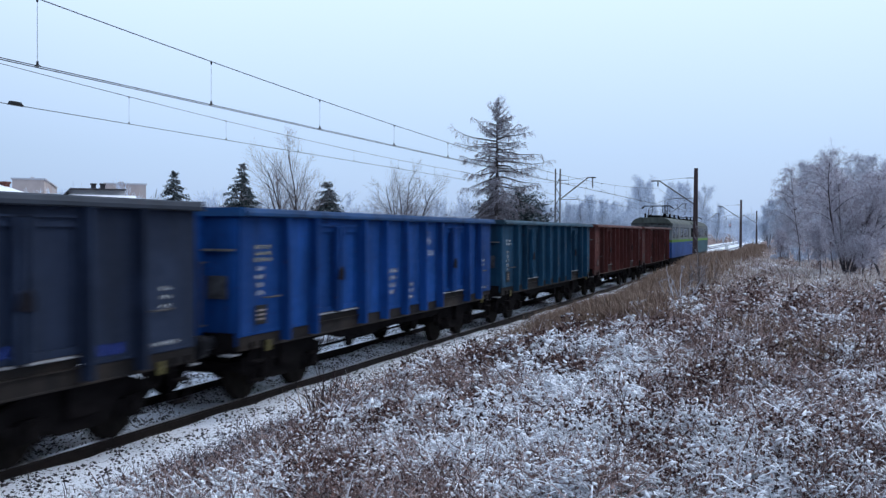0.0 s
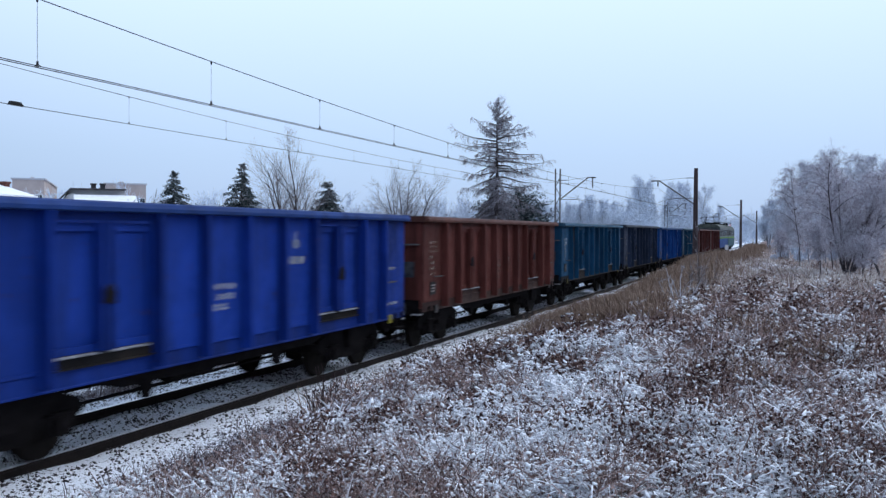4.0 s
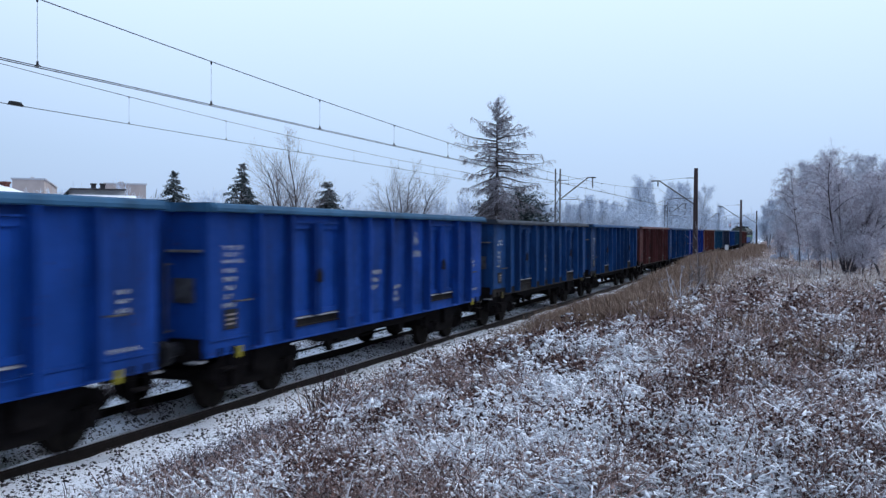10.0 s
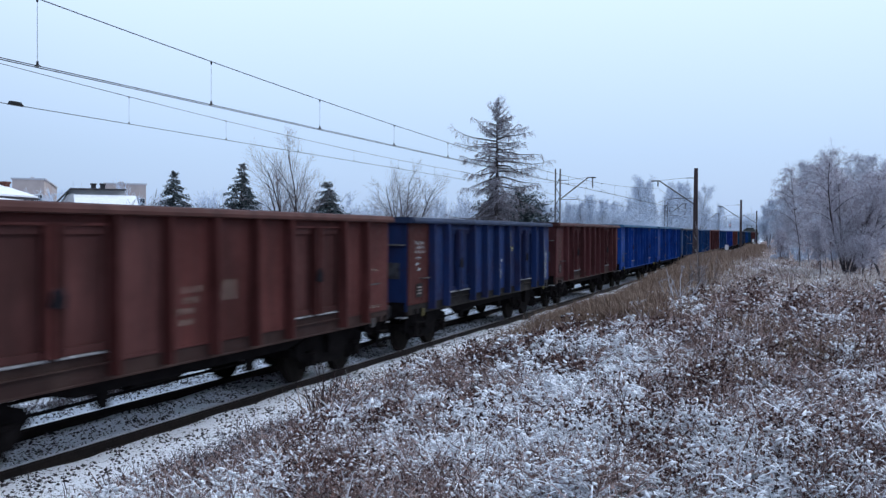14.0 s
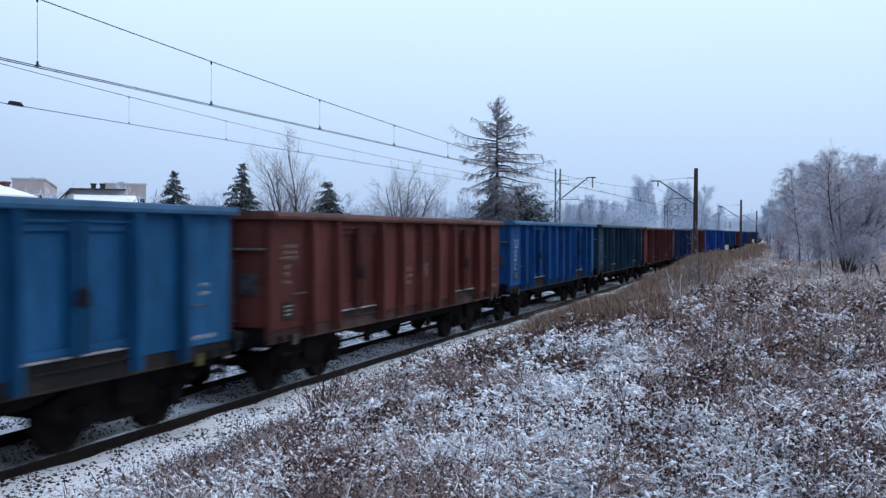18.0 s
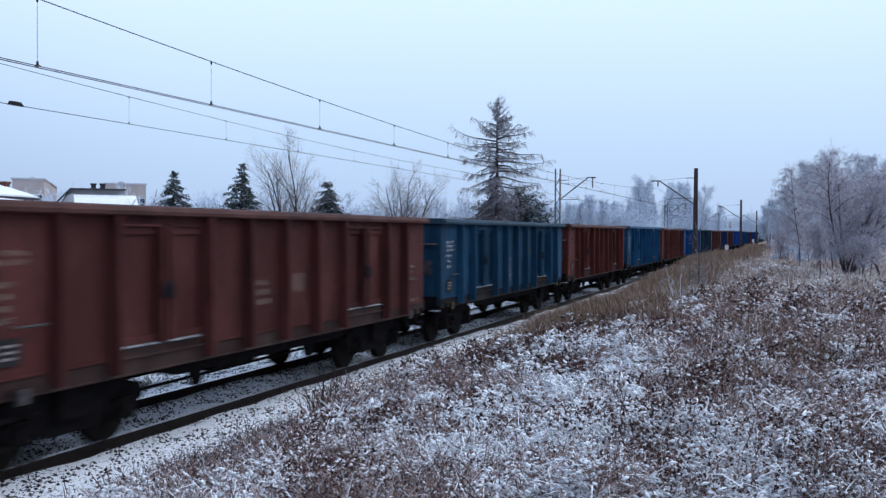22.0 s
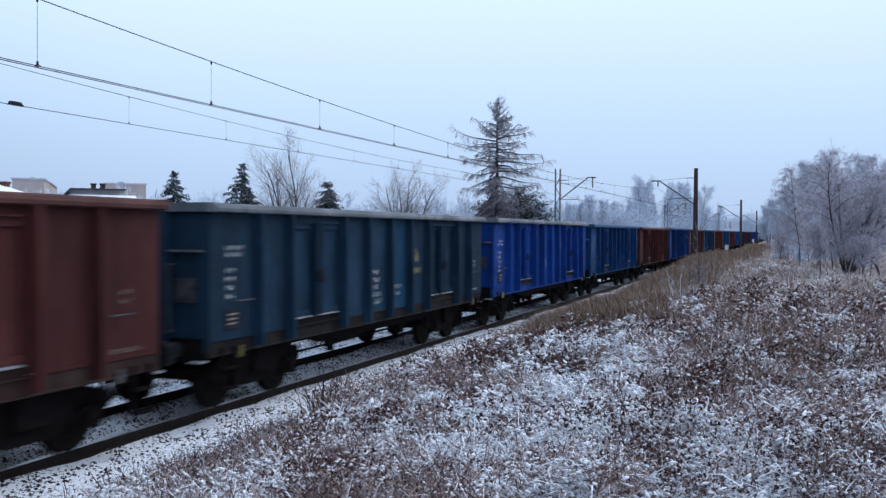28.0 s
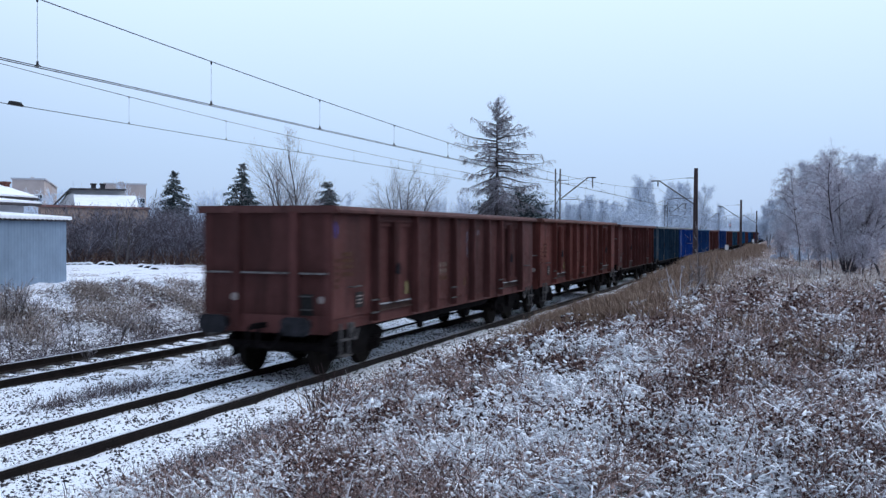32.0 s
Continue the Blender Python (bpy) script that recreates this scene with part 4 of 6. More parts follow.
for n in range(7):
    build_mast(71.8 + SPAN * n, TRACK - 2.75, 1, False)
    build_mast(72.7 + SPAN * n, FAR_TRACK + 2.75, -1, True)


def build_wires(y, contact, low, mid_x, sag, name, drops, twin):
    """One track's overhead line: a sagging messenger, the contact wire and its droppers."""
    t = thing(name, "thin overhead line with droppers between the masts", "overhead line", "overhead lines", at=(0, y, 0))
    def messenger(x):
        return low + sag * ((x - mid_x + SPAN / 2) % SPAN - SPAN / 2) ** 2
    bm = bmesh.new()
    xs = [2.0 + 1.7 * n for n in range(240)]
    for a, b in zip(xs, xs[1:]):
        tube(bm, (a, 0, messenger(a)), (b, 0, messenger(b)), 0.0078 if twin else 0.0064, n=5, caps=False)
    part("messenger_wire", bm, M["wire"], t)
    for dy in ((-0.048, 0.048) if twin else (0.0,)):
        bm = bmesh.new()
        tube(bm, (2, dy, contact), (420, dy, contact), 0.0066 if twin else 0.0078, n=5)
        part("contact_wire", bm, M["wire"], t)
    for x in drops:
        bm = bmesh.new()
        tube(bm, (x, 0, contact), (x, 0, messenger(x)), 0.0028 if twin else 0.0022, n=4)
        k = 1.0 if twin else 0.7
        prism(bm, [(x - 0.016 * k, contact), (x + 0.016 * k, contact), (x + 0.006, contact + 0.07 * k), (x - 0.006, contact + 0.07 * k)], -0.014, 0.014, "y")
        if twin:
            tube(bm, (x, -0.048, contact + 0.012), (x, 0.048, contact + 0.012), 0.005, n=4)
        prism(bm, [(x - 0.006, messenger(x) - 0.05 * k), (x + 0.006, messenger(x) - 0.05 * k), (x + 0.016 * k, messenger(x) + 0.008), (x - 0.016 * k, messenger(x) + 0.008)], -0.01, 0.01, "y")
        part("dropper", bm, M["wire"], t)
    return t


near_line = build_wires(TRACK, 4.905, 5.245, 37.0, 0.00074, "near_overhead_line", [9.78 + 3.95 * n for n in range(28)], True)
far_line = build_wires(FAR_TRACK, 5.225, 5.56, 37.0, 0.00081, "far_overhead_line", [18.0 + 4.0 * n for n in range(25)], False)
bm = bmesh.new()
prism(bm, [(-0.2, -0.03), (0.2, -0.03), (0.1, 0.05), (-0.14, 0.05)], -0.03, 0.03, "y")
part("wire_clamp", bm, M["black"], far_line).location = (14.6, 0, 5.245)


# ---- plants ----
def sticks(name, segs, mat, parent=None, sides=3):
    """Tapered sticks from rows of (x0, y0, z0, x1, y1, z1, r0, r1), in one mesh."""
    s = np.asarray(segs, float)
    p0, p1, r0, r1 = s[:, 0:3], s[:, 3:6], s[:, 6], s[:, 7]
    d = p1 - p0
    d /= np.linalg.norm(d, axis=1)[:, None] + 1e-9
    ref = np.where(np.abs(d[:, 2:3]) > 0.9, np.array([[1.0, 0, 0]]), np.array([[0, 0, 1.0]]))
    u = np.cross(d, ref)
    u /= np.linalg.norm(u, axis=1)[:, None]
    w = np.cross(d, u)
    n = len(s)
    v = np.zeros((n, 2, sides, 3))
    for k in range(sides):
        a = 2 * math.pi * k / sides
        o = u * math.cos(a) + w * math.sin(a)
        v[:, 0, k] = p0 + o * r0[:, None]
        v[:, 1, k] = p1 + o * r1[:, None]
    base = np.arange(n)[:, None] * 2 * sides
    f = []
    for k in range(sides):
        k2 = (k + 1) % sides
        f.append(np.concatenate([base + k, base + k2, base + sides + k2, base + sides + k], 1))
    f = np.concatenate(f, 0)
    me = bpy.data.meshes.new(name)
    me.vertices.add(n * 2 * sides)
    me.vertices.foreach_set("co", v.reshape(-1).astype(np.float32))
    me.loops.add(len(f) * 4)
    me.loops.foreach_set("vertex_index", f.reshape(-1).astype(np.int32))
    me.polygons.add(len(f))
    me.polygons.foreach_set("loop_start", np.arange(0, len(f) * 4, 4, dtype=np.int32))
    me.polygons.foreach_set("use_smooth", np.ones(len(f), dtype=bool))
    me.materials.append(mat)
    me.update(calc_edges=True)
    ob = new(name, me)
    ob.parent = parent
    return ob


def unit(v):
    return v / (np.linalg.norm(v) + 1e-9)


def grow(rng, p, d, length, r, level, spec, out):
    """Branch by branch: spec[level] = (children, spread, length ratio, droop, steps)."""
    kids, fan, ratio, droop, steps = spec[level]
    pts = [p]
    q, v = p.copy(), d.copy()
    for _ in range(steps):
        v = unit(v + rng.normal(0, 0.1 if level else 0.05, 3) + np.array([0, 0, droop if level else 0.03]))
        q = q + v * length / steps
        pts.append(q.copy())
    for i in range(steps):
        out[level].append((*pts[i], *pts[i + 1], r * (1 - 0.75 * i / steps), r * (1 - 0.75 * (i + 1) / steps)))
    if level + 1 >= len(spec):
        return
    for c in range(kids):
        t = 0.25 + 0.75 * (c + rng.random()) / kids if level else 0.14 + 0.86 * (c + rng.random()) / kids
        i = min(int(t * steps), steps - 1)
        f = t * steps - i
        b = pts[i] * (1 - f) + pts[i + 1] * f
        ax = unit(pts[i + 1] - pts[i])
        side = unit(np.cross(ax, rng.normal(0, 1, 3)))
        nd = unit(ax * math.cos(fan) + side * math.sin(fan) * rng.uniform(0.7, 1.2))
        grow(rng, b, nd, length * ratio * (1.15 - 0.55 * t) * rng.uniform(0.7, 1.2), max(0.004, r * (1 - 0.75 * t) * 0.5), level + 1, spec, out)


def bare_tree(at, height, spec, seed, bark, twig, label, twig_r=1.0, trunk_r=None, stems=1, lean=0.05, group="bare trees", name="bare_tree"):
    rng = np.random.default_rng(seed)
    t = thing(name, label, "tree" if name != "shrub" else "shrub", group, at=(at[0], at[1], float(land(at[0], at[1])) - 0.05))
    out = [[] for _ in spec]
    for s in range(stems):
        d = unit(np.array([rng.normal(0, lean), rng.normal(0, lean), 1.0]))
        o = np.array([rng.normal(0, 0.12), rng.normal(0, 0.12), 0]) * (stems > 1)
        grow(rng, o, d, height * rng.uniform(0.75, 1.0) if stems > 1 else height * 0.8, trunk_r or height * 0.018, 0, spec, out)
    trunk = [x for lv in out[:2] for x in lv]
    crown = [x for lv in out[2:] for x in lv]
    sticks("trunk", trunk, bark, t, 6)
    if crown:
        c = np.array(crown)
        c[:, 6:8] = np.maximum(c[:, 6:8] * twig_r, 0.003 * twig_r)
        sticks("crown", c, twig, t, 3)
    return t


BARK = plain("dark_bark", (0.075, 0.065, 0.065), 0.9, var=0.4, scale=14)
BARK_BIRCH = plain("birch_bark", (0.07, 0.06, 0.068), 0.9, var=0.45, scale=8)
# bark of the far trees: frost, with the mist's paleness painted in
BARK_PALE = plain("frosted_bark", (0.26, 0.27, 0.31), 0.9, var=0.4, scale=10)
TWIG = islands("bare_twigs", [(0, (0.14, 0.12, 0.13)), (0.6, (0.3, 0.28, 0.3)), (1, (0.58, 0.59, 0.66))])
# back-row twigs: frost, and some distance mist painted into the colour
TWIG_FROST_MIST = islands("frosted_twigs", [(0, (0.36, 0.36, 0.43)), (0.5, (0.58, 0.6, 0.69)), (1, (0.84, 0.88, 0.95))])
TWIG_BIRCH = islands("purple_birch_twigs", [(0, (0.22, 0.17, 0.215)), (0.5, (0.5, 0.475, 0.55)), (1, (0.84, 0.87, 0.95))])
# far twigs: the blue of the mist is put into the frost colour
TWIG_MIST = islands("hazy_frosted_twigs", [(0, (0.5, 0.57, 0.68)), (1, (0.74, 0.82, 0.93))])
TWIG_LARCH = islands("larch_twigs", [(0, (0.14, 0.125, 0.145)), (0.7, (0.31, 0.29, 0.33)), (1, (0.58, 0.6, 0.67))])
NEEDLE = islands("spruce_needles", [(0, (0.02, 0.034, 0.036)), (0.7, (0.06, 0.08, 0.085)), (1, (0.3, 0.33, 0.37))])


def spot(right, ahead):
    """Ground place that far ahead of the camera along its view, and that far to the right of its centre."""
    c, s = math.cos(0.3517), math.sin(0.3517)
    return (c * ahead + s * right, s * ahead - c * right)


def view(px, ahead):
    return spot((px - 784) / 1669 * ahead, ahead)


SPEC_TREE = [(13, 0.7, 0.5, 0.03, 7), (8, 0.6, 0.55, 0.06, 4), (6, 0.6, 0.6, 0.04, 3), (5, 0.6, 0.65, 0.02, 2)]
SPEC_FAR = [(26, 0.5, 0.36, 0.0, 8), (10, 0.6, 0.5, 0.08, 3), (8, 0.8, 0.65, 0.0, 2), (6, 0.7, 0.7, -0.1, 1)]
SPEC_BUSH = [(8, 0.6, 0.6, 0.05, 4), (7, 0.6, 0.6, 0.02, 3), (6, 0.6, 0.6, 0.0, 2)]
SPEC_SHRUB = [(6, 0.5, 0.5, 0.03, 4), (4, 0.5, 0.5, 0.02, 2), (3, 0.5, 0.5, 0.0, 2)]


def larch(at, height, seed):
    rng = np.random.default_rng(seed)
    t = thing("larch_tree", "tall bare larch with drooping frosted twigs", "tree", at=(at[0], at[1], float(land(*at)) - 0.05))
    trunk, limbs, twigs = [], [], []
    n = 16
    bend = np.cumsum(rng.normal(0, 0.03, (n + 1, 2)), 0)
    bend -= bend[0]
    def axis(h):
        i = min(int(h / height * n), n - 1)
        f = h / height * n - i
        xy = bend[i] * (1 - f) + bend[i + 1] * f
        return np.array([xy[0], xy[1], h])
    for i in range(n):
        a, b = axis(height * i / n), axis(height * (i + 1) / n)
        trunk.append((*a, *b, 0.24 * (1 - i / n) + 0.012, 0.24 * (1 - (i + 1) / n) + 0.012))
    many = 104
    for k in range(many):
        u = 0.2 + 0.79 * (k / many) ** 1.1
        a = axis(u * height)
        reach = height * float(np.interp(u, [0.17, 0.45, 0.66, 0.74, 0.83, 0.92, 1.0], [0.29, 0.32, 0.31, 0.27, 0.19, 0.13, 0.03])) * rng.uniform(0.3, 1.2)
        ang = k * 2.4 + rng.uniform(-0.7, 0.7)
        d = unit(np.array([math.cos(ang), math.sin(ang), float(np.interp(u, [0.2, 0.6, 0.8, 1.0], [-0.2, 0.05, 0.45, 1.6]))]))
        steps = 6
        p, v, r = a, d, 0.02 + 0.011 * reach
        for s in range(steps):
            v = unit(v + rng.normal(0, 0.11, 3) + np.array([0, 0, -0.09 if s < 3 else 0.11]))
            q = p + v * reach / steps
            limbs.append((*p, *q, r * (1 - s / steps) + 0.005, r * (1 - (s + 1) / steps) + 0.005))
            for m in range((5 if s > 0 else 2) if u < 0.88 else 2):
                f = rng.random()
                b = p * (1 - f) + q * f
                side = unit(np.array([-v[1], v[0], 0]) * rng.choice((-1, 1)) + v * 0.6 + rng.normal(0, 0.3, 3))
                ln = (reach * rng.uniform(0.1, 0.24) + 0.1) * (1 - 0.3 * s / steps)
                w, x = side, b
                sink = -0.35 if u < 0.85 else 0.1
                for h in range(2):
                    w = unit(w + np.array([0, 0, sink]) + rng.normal(0, 0.15, 3))
                    y = x + w * ln / 2
                    twigs.append((*x, *y, 0.0095, 0.006))
                    for g in range(4):
                        z = x + (y - x) * rng.random()
                        e = z + unit(w * 0.5 + rng.normal(0, 0.45, 3) + np.array([0, 0, -0.95 if u < 0.9 else 0.3])) * rng.uniform(0.12, 0.5) * min(1.0, 0.35 + reach / 3)
                        twigs.append((*z, *e, 0.0065, 0.004))
                    x = y
            p = q
    sticks("trunk", trunk, BARK, t, 8)
    tagged(sticks("branchwork", limbs, BARK, t, 5), kind="stuff")
    tagged(sticks("fine_growth", twigs, TWIG_LARCH, t, 3), kind="stuff")


def spruce(at, height, width, seed, bushy=False, label="dark green spruce dusted with frost"):
    rng = np.random.default_rng(seed)
    t = thing("spruce_tree", label, "tree", "evergreens", at=(at[0], at[1], float(land(*at)) - 0.05))
    sticks("trunk", [(0, 0, 0, 0, 0, height * 0.96, 0.02 * height, 0.01)], BARK, t, 6)
    limbs, tri = [], []
    n = 260 if bushy else 200
    for k in range(n):
        u = 0.06 + 0.92 * k / n
        reach = width * 0.68 * ((1.02 - u) if not bushy else math.sqrt(max(0.05, 1 - u ** 2.2))) * rng.uniform(0.55, 1.1) + 0.05
        ang = rng.uniform(0, 2 * math.pi)
        a = np.array([0, 0, u * height])
        d = unit(np.array([math.cos(ang), math.sin(ang), (0.5 if bushy else -0.25) + 0.6 * (u > 0.9)]))
        e = a + d * reach
        limbs.append((*a, *e, 0.012, 0.004))
        m = 46
        f = rng.uniform(0.15, 1.05, m)
        c = a + (e - a) * f[:, None] + rng.normal(0, 0.06, (m, 3)) * (0.5 + reach * 0.5)
        o = unit(np.array([-d[1], d[0], 0]))
        dirs = o * rng.choice((-1, 1), m)[:, None] + d * 0.8 + rng.normal(0, 0.35, (m, 3)) + np.array([0, 0, -0.25])
        dirs /= np.linalg.norm(dirs, axis=1)[:, None]
        ln = rng.uniform(0.14, 0.34, m)[:, None] * min(1.0, max(0.3, 1.25 - u))
        sd = np.cross(dirs, rng.normal(0, 1, (m, 3)))
        sd /= np.linalg.norm(sd, axis=1)[:, None]
        tri.append(np.stack([c - sd * ln * 0.28, c + sd * ln * 0.28, c + dirs * ln * 1.5], 1))
    tagged(sticks("branchwork", limbs, BARK, t, 4), kind="stuff")
    soup("foliage", np.concatenate(tri), NEEDLE, t)


def birch(at, height, width, stems, seed, bark, twig, twig_r=1.0, low=0.3):
    """A birch: rising limbs, each hung with long fine twigs."""
    rng = np.random.default_rng(seed)
    t = thing("birch_tree", "frosted birch with fine hanging twigs" if stems == 1 else "frosted birch with several dark stems and hanging twigs", "tree", "birches", at=(at[0], at[1], float(land(*at)) - 0.05))
    wood, twigs = [], []
    for n in range(stems):
        top = height * (1.0 if n == 0 else rng.uniform(0.72, 0.95))
        lean = np.array([rng.normal(0, 0.3), rng.normal(0, 0.3), 1.0]) if stems > 1 else np.array([rng.normal(0, 0.04), rng.normal(0, 0.04), 1.0])
        pts, v, p = [], unit(lean), np.array([rng.normal(0, 0.1), rng.normal(0, 0.1), 0.0]) * (stems > 1)
        steps = 10
        for i in range(steps + 1):
            pts.append(p.copy())
            v = unit(v + rng.normal(0, 0.05, 3) + np.array([0, 0, 0.05]))
            p = p + v * top / steps
        r0 = height * (0.006 if stems > 2 else 0.0036) + 0.012
        for i in range(steps):
            wood.append((*pts[i], *pts[i + 1], r0 * (1 - i / steps) + 0.008, r0 * (1 - (i + 1) / steps) + 0.008))
        many = int(30 if stems == 1 else 19)
        for k in range(many):
            u = low + (0.98 - low) * (k + rng.random()) / many
            i = min(int(u * steps), steps - 1)
            b = pts[i] + (pts[i + 1] - pts[i]) * (u * steps - i)
            reach = width * float(np.interp(u, [0.3, 0.45, 0.65, 0.82, 1.0], [0.85, 1.0, 0.88, 0.5, 0.1])) * rng.uniform(0.5, 1.1)
            ang = k * 2.4 + rng.uniform(-0.6, 0.6)
            v = unit(np.array([math.cos(ang), math.sin(ang), rng.uniform(0.6, 1.4)]))
            q, r = b, 0.006 + 0.008 * reach
            for s in range(5):
                v = unit(v + rng.normal(0, 0.12, 3) + np.array([0, 0, -0.08 * s]))
                e = q + v * reach / 4
                wood.append((*q, *e, r * (1 - s / 5.5), r * (1 - (s + 1) / 5.5)))
                for m in range(5):
                    c = q + (e - q) * rng.random()
                    w = unit(v * 0.7 + rng.normal(0, 0.55, 3) + np.array([0, 0, 0.1]))
                    ln = rng.uniform(0.3, 0.75) * (0.3 + 0.35 * width)
                    rad = 0.006 * twig_r
                    for h in range(3):
                        w = unit(w + np.array([0, 0, -0.34 * h]) + rng.normal(0, 0.12, 3))
                        d = c + w * ln / 3
                        twigs.append((*c, *d, rad * (1.3 - 0.25 * h), rad * (1.05 - 0.25 * h)))
                        for g in range(3):
                            f = c + (d - c) * rng.random()
                            o = f + unit(w * 0.6 + rng.normal(0, 0.5, 3) + np.array([0, 0, -0.55])) * ln * rng.uniform(0.2, 0.55)
                            twigs.append((*f, *o, rad * 0.75, rad * 0.5))
                        c = d
                q = e
    sticks("trunk", wood, bark, t, 6)
    tagged(sticks("crown", twigs, twig, t, 3), kind="stuff")


def build_trees():
    larch(view(880, 80), 12.7, 3)
    spruce(view(920, 84), 5.3, 5.4, 5, True, "dense dark evergreen under the larch")
    spruce(view(872, 86), 4.8, 3.6, 6, True, "dense dark evergreen under the larch")
    spruce(view(308, 75), 6.6, 5.4, 7)
    spruce(view(427, 70), 6.7, 4.9, 8)
    spruce(view(580, 68), 5.3, 6.0, 9)
    bare_tree(view(512, 60), 6.7, SPEC_TREE, 11, BARK, TWIG, "bare spreading tree with frosted twigs", stems=6, lean=0.36, trunk_r=0.09)
    bare_tree(view(715, 70), 6.2, SPEC_TREE, 12, BARK, TWIG, "bare round-headed tree with frosted twigs", stems=5, lean=0.3, trunk_r=0.08)
    for i, (px, z, h, w, st, low) in enumerate(((1500, 40, 5.6, 1.7, 7, 0.14), (1572, 43, 5.9, 1.5, 2, 0.2), (1622, 42, 5.8, 1.5, 2, 0.2), (1448, 50, 5.9, 1.7, 1, 0.16), (1416, 54, 5.7, 1.6, 1, 0.16), (1475, 54, 6.3, 1.6, 1, 0.2), (1540, 53, 6.5, 1.6, 1, 0.2), (1596, 55, 6.8, 1.5, 1, 0.2))):
        birch(view(px, z), h, w, st, 20 + i, BARK_BIRCH, TWIG_BIRCH, 0.66, low)
    for i, (px, z, h, w) in enumerate(((1386, 64, 3.6, 1.2), (1396, 68, 5.6, 1.6), (1412, 70, 7.0, 1.7), (1432, 66, 7.2, 1.8), (1462, 74, 7.4, 1.9), (1492, 68, 8.0, 1.9), (1518, 66, 7.2, 1.8), (1552, 70, 8.0, 1.9), (1580, 72, 8.0, 1.9))):
        birch(view(px, z), h, w, 1, 40 + i, BARK_PALE, TWIG_FROST_MIST, 1.15, 0.26)
    for i, (px, z, h) in enumerate(((1453, 39, 2.2), (1527, 38, 1.9), (1380, 60, 2.0))):
        birch(view(px, z), h, 0.6, 1, 60 + i, BARK_BIRCH, TWIG_BIRCH, 0.6)
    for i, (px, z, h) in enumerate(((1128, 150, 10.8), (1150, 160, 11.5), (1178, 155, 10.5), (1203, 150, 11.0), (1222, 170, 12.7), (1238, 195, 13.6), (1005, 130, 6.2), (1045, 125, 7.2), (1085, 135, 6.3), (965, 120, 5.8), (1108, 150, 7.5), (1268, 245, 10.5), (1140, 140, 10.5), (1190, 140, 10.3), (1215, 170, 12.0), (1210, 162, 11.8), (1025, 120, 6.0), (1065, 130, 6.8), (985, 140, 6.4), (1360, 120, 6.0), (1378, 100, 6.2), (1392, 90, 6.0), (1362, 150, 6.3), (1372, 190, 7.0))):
        bare_tree(view(px, z), h, SPEC_FAR, 40 + i, BARK_PALE, TWIG_MIST, "distant frosted tree, mist put into its pale colour", twig_r=3.4, trunk_r=0.14, group="distant trees")


def build_foot_of_wood():
    """Thicket along the gardens and at the field's far edge; frost and painted haze make it pale."""
    rng = np.random.default_rng(55)
    segs = []
    t = thing("thicket", "distant frosted thicket of bare bushes, haze put into its pale colour", "thicket", kind="stuff")
    rows = [(rng.uniform(-20, 830), rng.uniform(85, 125), rng.uniform(3.2, 5.2)) for _ in range(130)]
    rows += [(rng.uniform(925, 1150), rng.uniform(120, 160), rng.uniform(3.6, 5.8)) for _ in range(70)]
    rows += [(rng.uniform(1385, 1750), rng.uniform(95, 150), rng.uniform(2.5, 4.5)) for _ in range(45)]
    rows += [(rng.uniform(1215, 1400), rng.uniform(240, 360), rng.uniform(4.5, 8.0)) for _ in range(70)]
    rows += [(rng.uniform(1368, 1495), rng.uniform(76, 88), rng.uniform(0.5, 1.0)) for _ in range(26)]
    for px, z, h in rows:
        at = view(px, z)
        out = [[] for _ in SPEC_BUSH]
        for s in range(4):
            d = unit(np.array([rng.normal(0, 0.35), rng.normal(0, 0.35), 1.0]))
            grow(rng, np.array([0.0, 0, 0]), d, h * rng.uniform(0.6, 1), 0.05, 0, SPEC_BUSH, out)
        a = np.array([x for lv in out for x in lv])
        a[:, 6:8] = np.maximum(a[:, 6:8] * 1.6, 0.02)
        off = np.array([at[0], at[1], float(land(*at)) - 0.05])
        a[:, 0:3] += off
        a[:, 3:6] += off
        segs.append(a)
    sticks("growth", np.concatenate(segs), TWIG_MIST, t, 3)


build_trees()
build_foot_of_wood()


# ---- rank grass and weeds of the bank ----
def scatter(rng, n, low=446.0, high=1010.0, left=-60, right=1640, over=1.75):
    """Places on the near field, evenly spread as the eye sees them."""
    d = over * 1669 / (rng.uniform(low, high, n) - 411)
    r = (rng.uniform(left, right, n) - 784) / 1669 * d
    c, s = math.cos(0.3517), math.sin(0.3517)
    return np.stack([c * d + s * r, s * d - c * r], 1), d


def patch(x, y, k, ph):
    return 0.5 + 0.25 * (np.sin(x * k + 1.7 * np.sin(y * k * 0.7 + ph)) + np.sin(y * k * 1.3 + ph + 1.3 * np.sin(x * k * 0.9)))


